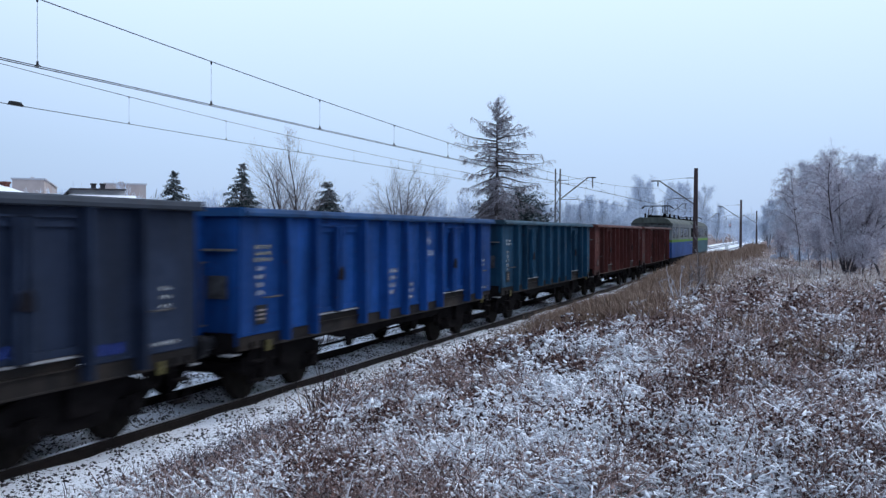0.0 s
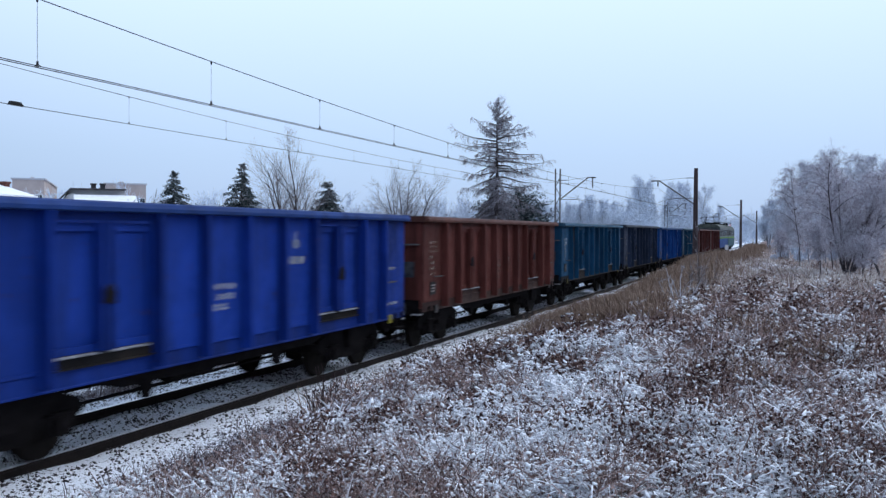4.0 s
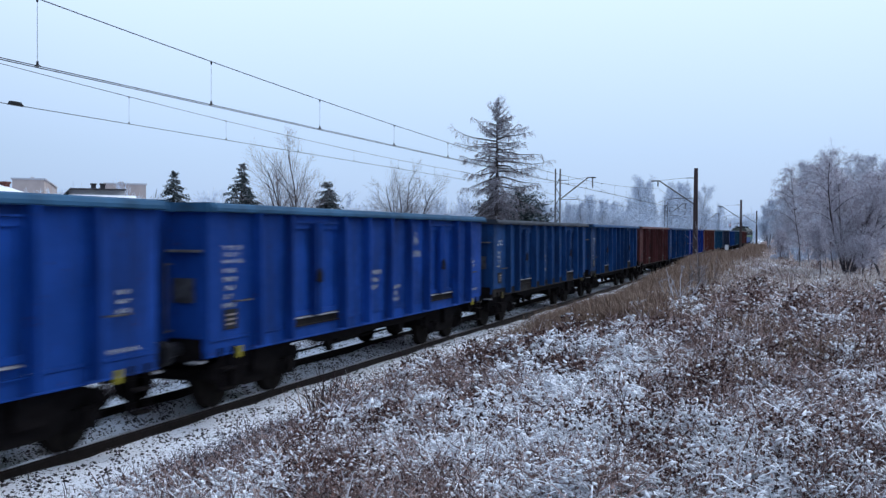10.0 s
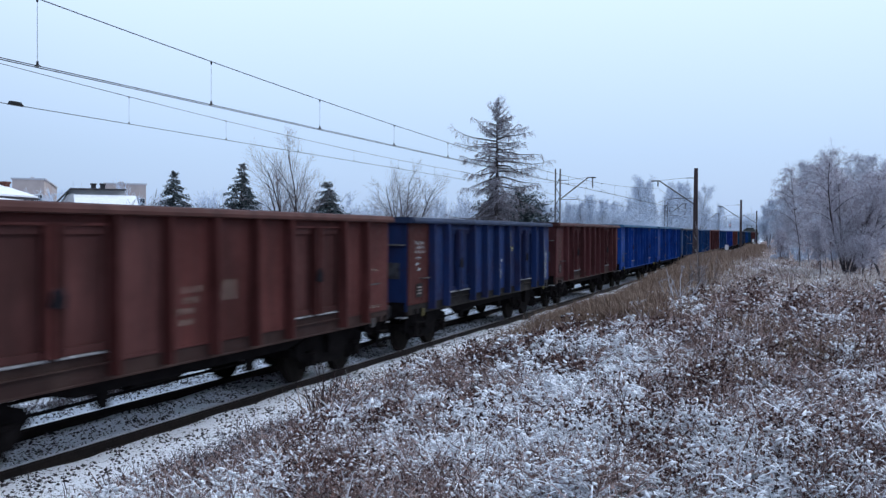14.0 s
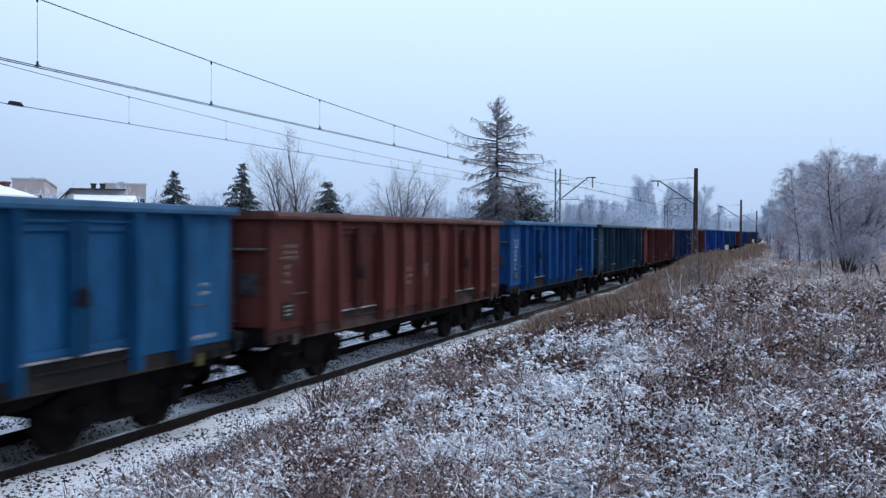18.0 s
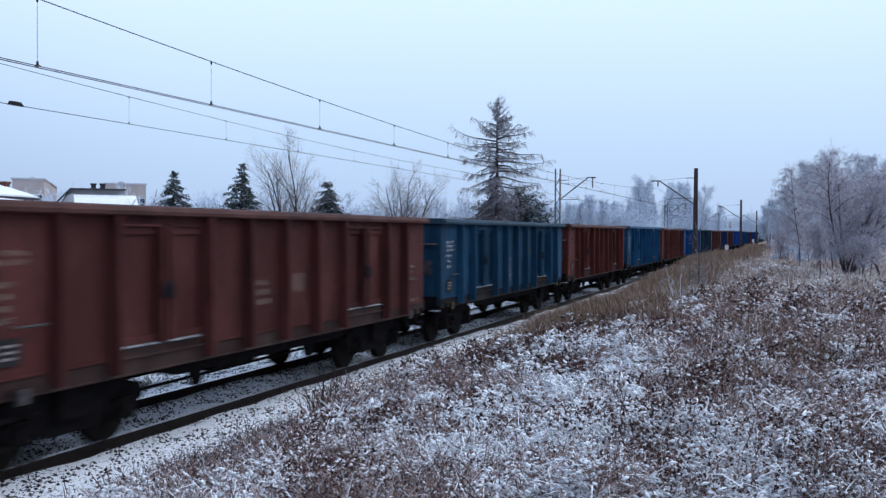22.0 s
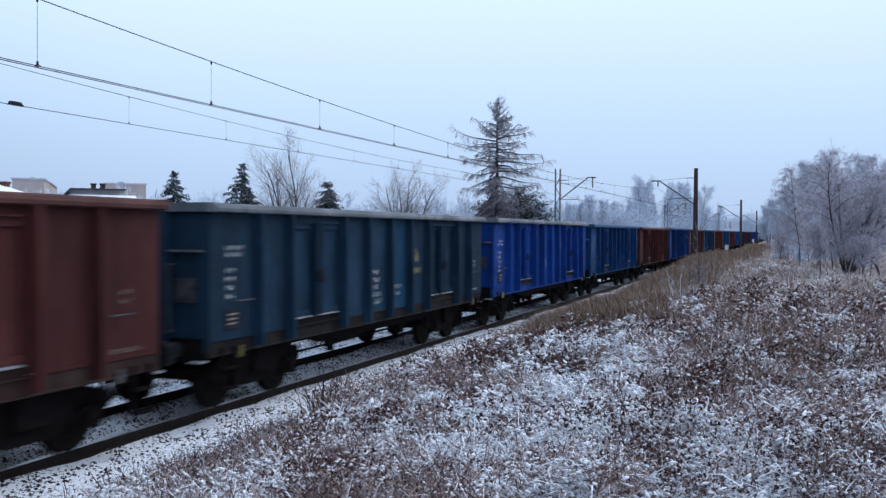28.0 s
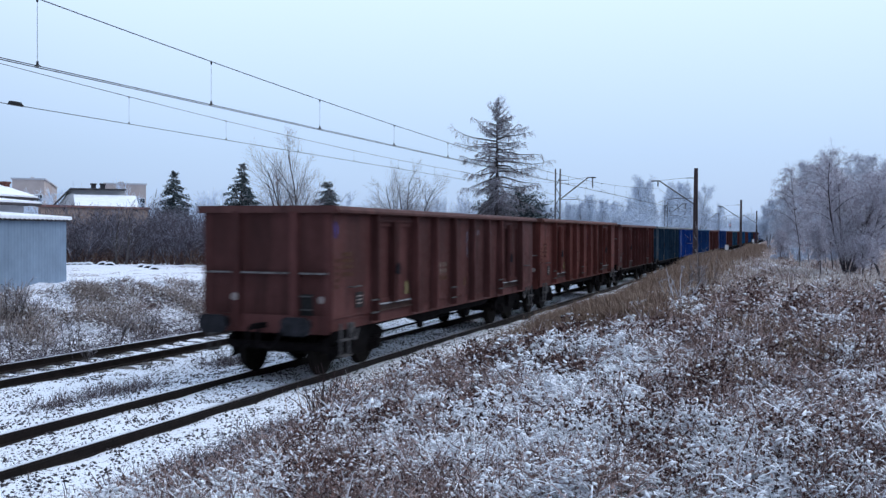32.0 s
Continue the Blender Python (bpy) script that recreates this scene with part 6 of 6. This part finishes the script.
    grass("bank_tufts", straws(rng, (c[::2][:len(c) // 2, None] + off).reshape(-1, 2), 0.4, 0.006, (30, 88), 0.0, 0.7, np.arctan2(off[..., 1], off[..., 0]).reshape(-1)), BANK_STRAW, "tufts of dead grass on the far bank")
    xy = np.stack([rng.uniform(6, 36, 9000), rng.uniform(FAR_TRACK + 2.7, FAR_TRACK + 6.0, 9000)], 1)
    xy = xy[patch(xy[:, 0], xy[:, 1], 2.9, 0.0) + 0.6 * rng.random(len(xy)) > 0.6]
    lumps("bank_snow", rng, xy, 0.034, 0.2, SNOW_LUMP, "clumps of snow caught on the bank's weeds", "snow", 0.45)
    # foot of the far thicket
    xy = np.stack([rng.uniform(24, 62, 16000), rng.uniform(25, 38, 16000)], 1)
    deep = 0.9388 * xy[:, 0] + 0.3445 * xy[:, 1] - 43.6
    keep = (deep > 0) & (patch(xy[:, 0], xy[:, 1], 0.9, 2.0) + 0.3 * rng.random(len(xy)) > 0.36)
    grass("garden_reeds", straws(rng, xy[keep], 1.0, 0.016, (25, 90), 0.0, 0.8), REED, "brown reeds along the gardens")


build_grass()


BARK_ROD = plain("dark_red_rods", (0.045, 0.028, 0.03), 0.9, var=0.3, scale=12)
BARK_SNOWY = plain("frosted_bark", (0.42, 0.41, 0.44), 0.9, var=0.3, scale=12)


def twig_fan(at, h, n, seed):
    """Thin dark rods that fan up from one root."""
    rng = np.random.default_rng(seed)
    t = thing("shrub", "small dark leafless shrub beside the snowy ballast", "shrub", "bare shrubs", at=(at[0], at[1], float(land(*at)) - 0.03))
    for k in range(n):
        rows = []
        p = rng.normal(0, 0.03, 3) * np.array([1, 1, 0])
        v = unit(np.array([rng.normal(0, 0.32), rng.normal(0, 0.32), 1.0]))
        ln = h * rng.uniform(0.6, 1.1)
        for s in range(4):
            v = unit(v + rng.normal(0, 0.09, 3))
            q = p + v * ln / 4
            rows.append((*p, *q, 0.0105 - 0.0014 * s, 0.0091 - 0.0014 * s))
            if s and rng.random() < 0.6:
                e = q + unit(v + rng.normal(0, 0.4, 3)) * ln * rng.uniform(0.15, 0.35)
                rows.append((*q, *e, 0.005, 0.004))
            p = q
        sticks("stem", rows, BARK_ROD, t, 4)


def frosted_shrub(at, h, seed):
    """A few crooked snow-coated stems with short side shoots."""
    rng = np.random.default_rng(seed)
    t = thing("shrub", "pale frosted shrub in dry grass", "shrub", "bare shrubs", at=(at[0], at[1], float(land(*at)) - 0.03))
    for k in range(5):
        rows = []
        p = rng.normal(0, 0.05, 3) * np.array([1, 1, 0])
        v = unit(np.array([rng.normal(0, 0.45), rng.normal(0, 0.45), 1.0]))
        ln = h * rng.uniform(0.55, 1.05)
        for s in range(6):
            v = unit(v + rng.normal(0, 0.16, 3))
            q = p + v * ln / 6
            rows.append((*p, *q, 0.021 - 0.0025 * s, 0.0185 - 0.0025 * s))
            if s > 1 and rng.random() < 0.6:
                e = q + unit(v + rng.normal(0, 0.6, 3)) * ln * rng.uniform(0.12, 0.3)
                rows.append((*q, *e, 0.009, 0.005))
            p = q
        sticks("stem", rows, BARK_SNOWY, t, 5)


def build_shrubs():
    for i, (px, z, h, n) in enumerate(((556, 14.5, 0.45, 9), (574, 14.5, 0.62, 12), (590, 14.6, 0.7, 12), (608, 14.9, 0.55, 9), (640, 15.5, 0.4, 6), (735, 17.6, 0.65, 8), (752, 17.9, 0.5, 6), (672, 16.2, 0.35, 5))):
        twig_fan(view(px, z), h, n, 70 + i)
    frosted_shrub(view(1208, 21.5), 1.15, 81)
    frosted_shrub(view(1188, 22.2), 0.85, 84)
    for i, (px, z, h, st) in enumerate(((1225, 24.0, 0.9, 4), (1250, 25.0, 1.1, 5), (1272, 26.5, 0.9, 4))):
        bare_tree(view(px, z), h, SPEC_SHRUB, 110 + i, BARK, TWIG, "thin dark shrub in dry grass", stems=st, lean=0.3, trunk_r=0.01, group="bare shrubs", name="shrub")
    for i, (px, z, h, st) in enumerate(((6, 23.5, 1.3, 6), (28, 24.0, 1.0, 6), (50, 24.8, 0.8, 5), (14, 21.5, 0.9, 5), (120, 23.5, 0.6, 6), (215, 25.5, 0.7, 6), (150, 21.0, 0.5, 5), (262, 26.5, 0.7, 6))):
        bare_tree(view(px, z), h, SPEC_SHRUB, 120 + i, BARK, TWIG, "dark bramble bush on the snowy bank", stems=st, lean=0.35, trunk_r=0.012, group="bank brambles", name="shrub")
    bare_tree(view(219, 43), 2.3, SPEC_SHRUB, 140, BARK, TWIG, "dark bare garden tree before the thicket", stems=2, lean=0.04, trunk_r=0.07, group="bare shrubs", name="shrub")
    bare_tree(view(1238, 24), 1.9, SPEC_SHRUB, 90, BARK, TWIG, "thin upright bare sapling", stems=1, lean=0.03, trunk_r=0.012, group="bare shrubs", name="shrub")
    for i, (px, z, h, st) in enumerate(((930, 7.6, 0.5, 1), (1130, 7.0, 0.55, 1), (1130, 6.6, 0.4, 2), (935, 9.0, 0.35, 3), (800, 8.2, 0.35, 3), (1060, 7.5, 0.4, 3), (1290, 8.5, 0.3, 4), (1410, 8.0, 0.3, 4))):
        bare_tree(view(px, z), h, SPEC_SHRUB, 95 + i, BARK, TWIG, "dead upright weed stalk in the snow", stems=st, lean=0.12 * st, trunk_r=0.006, group="dead stalks", name="shrub")


build_shrubs()


BRAMBLE = islands("dark_brambles", [(0, (0.06, 0.05, 0.06)), (0.65, (0.14, 0.125, 0.15)), (1, (0.36, 0.37, 0.44))])


def shrub_bank():
    """Dark bramble thicket before the gardens."""
    rng = np.random.default_rng(58)
    t = thing("bramble_thicket", "dark brown leafless thicket before the gardens", "thicket", kind="stuff")
    segs = []
    for _ in range(150):
        at = view(rng.uniform(110, 420), rng.uniform(44, 62))
        h = rng.uniform(1.4, 2.9)
        out = [[] for _ in SPEC_BUSH]
        for s in range(3):
            d = unit(np.array([rng.normal(0, 0.4), rng.normal(0, 0.4), 1.0]))
            grow(rng, np.array([0.0, 0, 0]), d, h * rng.uniform(0.6, 1), 0.03, 0, SPEC_BUSH, out)
        a = np.array([x for lv in out for x in lv])
        a[:, 6:8] = np.maximum(a[:, 6:8], 0.008)
        off = np.array([at[0], at[1], float(land(*at)) - 0.05])
        a[:, 0:3] += off
        a[:, 3:6] += off
        segs.append(a)
    sticks("growth", np.concatenate(segs), BRAMBLE, t, 3)


shrub_bank()


# ---- gardens and houses beyond the far track ----
M["tin"] = plain("galvanised_sheet", (0.2, 0.27, 0.36), 0.55, 0.1, 0.16, 1.2)
M["plaster"] = plain("beige_plaster", (0.36, 0.27, 0.235), 0.9, var=0.12, scale=2)
M["plaster_grey"] = plain("grey_plaster", (0.45, 0.45, 0.48), 0.9, var=0.12, scale=2)
M["whitewash"] = plain("whitewashed_wall", (0.72, 0.72, 0.74), 0.9, var=0.1, scale=2)
M["brick"] = plain("red_brick", (0.14, 0.06, 0.05), 0.9, var=0.3, scale=9)
M["roof_dark"] = plain("dark_roofing", (0.06, 0.055, 0.06), 0.8, var=0.3, scale=4)
M["roof_red"] = plain("red_tiles", (0.12, 0.06, 0.058), 0.8, var=0.3, scale=6)
M["rubber"] = plain("tyre_rubber", (0.02, 0.02, 0.02), 0.8, var=0.3, scale=8)
M["panel"] = plain("pale_concrete_panel", (0.44, 0.37, 0.345), 0.9, var=0.1, scale=0.6)
glow_mat, glow_nt, glow_b = material("red_signal_lamp", 0.4)
glow_b.inputs["Emission Color"].default_value = (1.0, 0.22, 0.17, 1)
glow_b.inputs["Emission Strength"].default_value = 1.3
glow_b.inputs["Base Color"].default_value = (0.4, 0.03, 0.02, 1)


def build_shed():
    """Long sheet-metal garage; its corrugated roof is covered with snow."""
    L, D, H = 9.0, 4.0, 1.78
    t = thing("tin_shed", "grey sheet-metal shed with snow on its corrugated roof", "shed", at=(24.5, 22.0, 1.27), rz=18)
    for k in range(12):
        a = -L + k * L / 12
        bm = bmesh.new()
        n = 8
        pts = [(a + (L / 12 - 0.006) * i / n, 0.005 * (i % 2)) for i in range(n + 1)] + [(a + L / 12 - 0.006, 0.06), (a, 0.06)]
        prism(bm, pts, -0.6, H, "z")
        part("sheet", bm, M["tin"], t)
    bm = bmesh.new()
    box(bm, -0.06, 0, 0.062, D, -0.6, H + 0.12)
    box(bm, -L, -L + 0.06, 0.062, D, -0.6, H + 0.12)
    box(bm, -L, 0, D, D + 0.06, -0.6, H + 0.24)
    part("wall", bm, M["tin"], t)
    for mat, name, dz, over in ((M["roof_dark"], "roof_sheet", 0.0, 0.14), (M["snow"], "roof_snow", 0.035, 0.13)):
        m = 130
        v, f = [], []
        for i in range(m + 1):
            x = -L - over + (L + 2 * over) * i / m
            w = 0.022 * math.sin(i * math.pi / 2.0) * (1 if dz == 0 else 0.8)
            thick = 0.012 if dz == 0 else 0.085 + 0.01 * math.sin(i * 0.7)
            for y, z in ((-over, H + 0.0), (D + over, H + 0.28)):
                v.append((x, y, z + w + dz))
                v.append((x, y, z + w + dz + thick))
        for i in range(m):
            a, b = i * 4, i * 4 + 4
            f += [(a, b, b + 2, a + 2), (a + 1, a + 3, b + 3, b + 1), (a, a + 1, b + 1, b), (a + 2, b + 2, b + 3, a + 3)]
        f += [(0, 2, 3, 1), (m * 4, m * 4 + 1, m * 4 + 3, m * 4 + 2)]
        raw(name, v, f, mat, t)
    bm = bmesh.new()
    box(bm, -7.6, -5.4, -0.03, -0.004, 0.02, 1.8)
    door = part("door", bm, M["tin"], t)
    bm = bmesh.new()
    box(bm, -5.6, -5.55, -0.07, -0.03, 0.85, 1.1)
    part("handle", bm, M["under"], door)


def window(parent, x, y, z, w, h, face=-1):
    """A framed window in a wall that faces along y."""
    bm = bmesh.new()
    for q in ((x - w / 2, x + w / 2, z, z + 0.06), (x - w / 2, x + w / 2, z + h - 0.06, z + h), (x - w / 2, x - w / 2 + 0.06, z + 0.06, z + h - 0.06), (x + w / 2 - 0.06, x + w / 2, z + 0.06, z + h - 0.06), (x - 0.03, x + 0.03, z + 0.06, z + h - 0.06)):
        box(bm, q[0], q[1], min(y, y + face * 0.05), max(y, y + face * 0.05), q[2], q[3])
    win = part("window", bm, M["sign_white"], parent)
    bm = bmesh.new()
    box(bm, x - w / 2 + 0.05, x + w / 2 - 0.05, min(y, y + face * 0.02), max(y, y + face * 0.02), z + 0.05, z + h - 0.05)
    part("pane", bm, M["glass"], win)


def hip_house(at, rz, L, D, eave, ridge, hip, wall, label, chimneys):
    """A low house with a snow-covered hipped roof; at is the corner nearest the line."""
    t = thing("house", label, "house", "houses", at=(at[0], at[1], float(land(*at))), rz=rz)
    bm = bmesh.new()
    box(bm, -L, 0, 0, D, -0.2, eave)
    part("wall", bm, wall, t)
    o = 0.5
    for mat, name, lift, oo in ((M["roof_dark"], "roof", 0.0, o), (M["snow"], "roof_snow", 0.09, o - 0.03)):
        base = [(-L - oo, -oo), (oo, -oo), (oo, D + oo), (-L - oo, D + oo)]
        v = [(*p, eave + lift) for p in base] + [(*p, eave + lift + 0.1) for p in base] + [(-L + hip, D / 2, ridge + lift), (-hip, D / 2, ridge + lift)]
        f = [(3, 2, 1, 0), (0, 1, 5, 4), (1, 2, 6, 5), (2, 3, 7, 6), (3, 0, 4, 7), (4, 5, 9, 8), (5, 6, 9), (6, 7, 8, 9), (7, 4, 8)]
        raw(name, v, f, mat, t)
    for x, y, z, w in chimneys:
        bm = bmesh.new()
        box(bm, x - w / 2, x + w / 2, y - w / 2, y + w / 2, eave, z)
        box(bm, x - w / 2 - 0.05, x + w / 2 + 0.05, y - w / 2 - 0.05, y + w / 2 + 0.05, z, z + 0.1)
        part("chimney", bm, M["brick"], t)
    n = int(L // 2.6)
    for k in range(n):
        window(t, -L + (k + 0.5) * L / n, 0, eave - 1.75, 1.1, 1.2)
    return t


def gable_house(at, rz, L, D, eave, ridge, label):
    """A pale house whose gable faces the line, with dark verges, two chimneys and a snowy porch roof."""
    t = thing("house", label, "house", "houses", at=(at[0], at[1], float(land(*at))), rz=rz)
    bm = bmesh.new()
    prism(bm, [(-L + 0.95, -0.2), (0, -0.2), (0, eave + 0.6), (-L + 1.5, eave + 0.6), (-L + 0.95, eave - 0.1)], 0, D, "y")
    part("wall", bm, M["whitewash"], t)
    bm = bmesh.new()
    prism(bm, [(-L + 0.72, eave - 0.12), (-L + 1.65, ridge), (0.0, ridge), (0.0, ridge + 0.07), (-L + 1.6, ridge + 0.07), (-L + 0.64, eave - 0.06)], -0.4, D + 0.4, "y")
    part("roof", bm, M["roof_dark"], t)
    bm = bmesh.new()
    prism(bm, [(-L + 1.3, eave), (0, eave), (0, ridge), (-L + 1.62, ridge)], 0.3, D - 0.3, "y")
    part("attic_wall", bm, M["whitewash"], t)
    for x in (-1.36, -1.93):
        bm = bmesh.new()
        box(bm, x - 0.15, x + 0.15, 0.6, 0.95, eave, ridge + 0.36)
        box(bm, x - 0.19, x + 0.19, 0.56, 0.99, ridge + 0.36, ridge + 0.44)
        part("chimney", bm, M["roof_dark"], t)
    # annex with a snow-laden lean-to roof
    bm = bmesh.new()
    box(bm, -L + 2.0, 0.4, -2.6, -0.45, -0.2, eave - 0.7)
    part("annex", bm, M["plaster"], t)
    bm = bmesh.new()
    prism(bm, [(-2.9, eave - 0.6), (-0.42, eave + 0.4), (-0.42, eave + 0.57), (-2.95, eave - 0.43)], -L + 1.8, 0.6, "x")
    part("annex_snow", bm, M["snow"], t, "snow-covered lean-to roof")
    for x in (-L + 2.8, -0.8):
        window(t, x, -2.6, eave - 2.2, 1.0, 1.1)
    return t


def block(at, rz, L, D, H, storeys, cols, label):
    """A distant flat-roofed block of flats."""
    t = thing("apartment_block", label, "building", "apartment blocks", at=(at[0], at[1], 1.25), rz=rz)
    bm = bmesh.new()
    box(bm, -L / 2, L / 2, 0, D, -0.3, H)
    part("wall", bm, M["panel"], t)
    bm = bmesh.new()
    box(bm, -L / 2 - 0.15, L / 2 + 0.15, -0.15, D + 0.15, H, H + 0.2)
    part("roof", bm, M["plaster_grey"], t)
    bm = bmesh.new()
    box(bm, -L * 0.1, L * 0.02, D * 0.3, D * 0.6, H + 0.2, H + 0.7)
    part("roof_hut", bm, M["panel"], t)
    for s in range(storeys):
        for c in range(cols):
            window(t, -L / 2 + (c + 0.5) * L / cols, 0, 0.9 + s * (H - 0.4) / storeys, 1.6, 1.4)
    return t


def build_yard():
    build_shed()
    hip_house(view(42, 47), 10, 9.0, 8.0, 3.2, 5.0, 2.2, M["plaster_grey"], "low house with snow-covered hipped roof", [(-0.25, 0.9, 4.0, 0.36)])
    hip_house(view(42, 40), 10, 6.0, 3.2, 2.62, 2.92, 0.4, M["plaster_grey"], "low outbuilding with snowy roof", [])
    gable_house(view(222, 62), -46, 5.0, 7.0, 3.38, 4.3, "pale house with dark verges and snowy annex")
    block(view(50, 125), -51, 3.9, 26, 8.1, 2, 2, "distant beige block of flats in haze")
    block(view(222, 135), -48, 5.6, 22, 8.0, 2, 3, "distant beige block of flats in haze")
    # garden wall with a tiled coping
    w = thing("garden_wall", "low plastered garden wall with red coping", "wall", at=(*view(178, 54), 1.25), rz=-18)
    bm = bmesh.new()
    box(bm, -3.6, 3.2, 0, 0.25, -0.2, 2.75)
    part("wall_face", bm, M["plaster"], w)
    bm = bmesh.new()
    prism(bm, [(-0.1, 2.75), (0.35, 2.75), (0.125, 2.88)], -3.7, 3.3, "x")
    part("coping", bm, M["roof_red"], w)
    # old tyres set in the ground
    rng = random.Random(4)
    for px, z in ((122, 42.6), (133, 42.5), (144, 42.3), (156, 42.2), (182, 42.0), (194, 41.8), (250, 41.0), (262, 40.8), (273, 40.6)):
        at = view(px, z)
        t = thing("old_tyre", "old tyre half sunk in the ground, snow on top", "tyre", "tyre border", at=(at[0], at[1], float(land(*at)) - 0.2), rz=-50 + rng.uniform(-15, 15))
        bm = bmesh.new()
        lathe(bm, [(-0.09, 0.2), (-0.1, 0.27), (-0.06, 0.31), (0.06, 0.31), (0.1, 0.27), (0.09, 0.2)], 0, 18)
        part("tyre_ring", bm, M["rubber"], t)
        bm = bmesh.new()
        pts = [(math.cos(a) * 0.33, math.sin(a) * 0.37) for a in np.linspace(0.35, math.pi - 0.35, 9)] + [(math.cos(a) * 0.3, math.sin(a) * 0.3) for a in np.linspace(math.pi - 0.35, 0.35, 9)]
        prism(bm, pts, -0.08, 0.08, "y")
        part("snow_cap", bm, M["snow"], t, "cap of snow")
    at = view(150, 45)
    t = thing("leaning_pole", "pale wooden pole leaning in the bushes", "pole", at=(at[0], at[1], float(land(*at))))
    bm = bmesh.new()
    tube(bm, (0, 0, 0), (0.25, -0.2, 1.6), 0.045, 0.035, n=8)
    part("shaft", bm, M["panel"], t)


def marker(x, y, h):
    """A white trackside board with black bars on a short post."""
    z = float(land(x, y))
    t = thing("marker_board", "white trackside marker board with black bars", "sign", "marker boards", at=(x, y, z))
    bm = bmesh.new()
    tube(bm, (0, 0, -0.2), (0, 0, h - 0.1 - z), 0.04, n=8)
    part("post", bm, M["steel"], t)
    bm = bmesh.new()
    box(bm, -0.05, -0.02, -0.2, 0.2, h - 1.1 - z, h - z)
    board = part("board", bm, M["sign_white"], t)
    bm = bmesh.new()
    for k in range(2):
        prism(bm, [(-0.2, h - 1.05 - z + 0.26 * k), (0.2, h - 0.95 - z + 0.26 * k), (0.2, h - 0.85 - z + 0.26 * k), (-0.2, h - 0.95 - z + 0.26 * k)], -0.055, -0.051, "x")
    part("bars", bm, M["black"], board)


def signal():
    t = thing("signal", "railway signal post showing a red light", "signal", at=(300.0, FAR_TRACK + 2.6, 0))
    bm = bmesh.new()
    tube(bm, (0, 0, -0.3), (0, 0, 5.9), 0.08, n=10)
    part("post", bm, M["steel"], t)
    bm = bmesh.new()
    box(bm, -0.15, 0.1, -0.32, 0.32, 4.3, 6.1)
    head = part("head", bm, M["black"], t)
    bm = bmesh.new()
    tube(bm, (-0.15, 0, 5.15), (-0.28, 0, 5.15), 0.17, n=16)
    part("lamp", bm, glow_mat, head, "lit red lamp")


build_yard()
marker(116.0, 6.9, 1.4)
marker(203.0, 6.9, 1.6)
signal()


def motions():
    """The train rolls away along the near track; its wheels turn with it."""
    for k, w in enumerate(WAGONS):
        walk(w, [(t, pose(start_of(k) + u, TRACK, 0)) for t, u in COURSE])
    for ob, off in zip(LOCOS, LOCO_AT):
        walk(ob, [(t, pose(off + u, TRACK, 0)) for t, u in COURSE])
    ts = np.arange(0, 961) / 30.0
    us = np.interp(ts, [c[0] for c in COURSE], [c[1] for c in COURSE])
    lead = {}
    for ob in [o for o in scene.objects if o.get("turn")]:
        key = ob["turn"]
        if key not in lead:
            r = 0.62 if key.startswith("loco") else 0.46
            walk(ob, [(t, pose(*ob.location, 0, math.degrees(u / r) % 360, 0)) for t, u in zip(ts, us)])
            lead[key] = ob
        else:
            ob.rotation_mode = "QUATERNION"
            ob.animation_data_create()
            ob.animation_data.action = lead[key].animation_data.action
            ob.animation_data.action_slot = lead[key].animation_data.action_slot


motions()
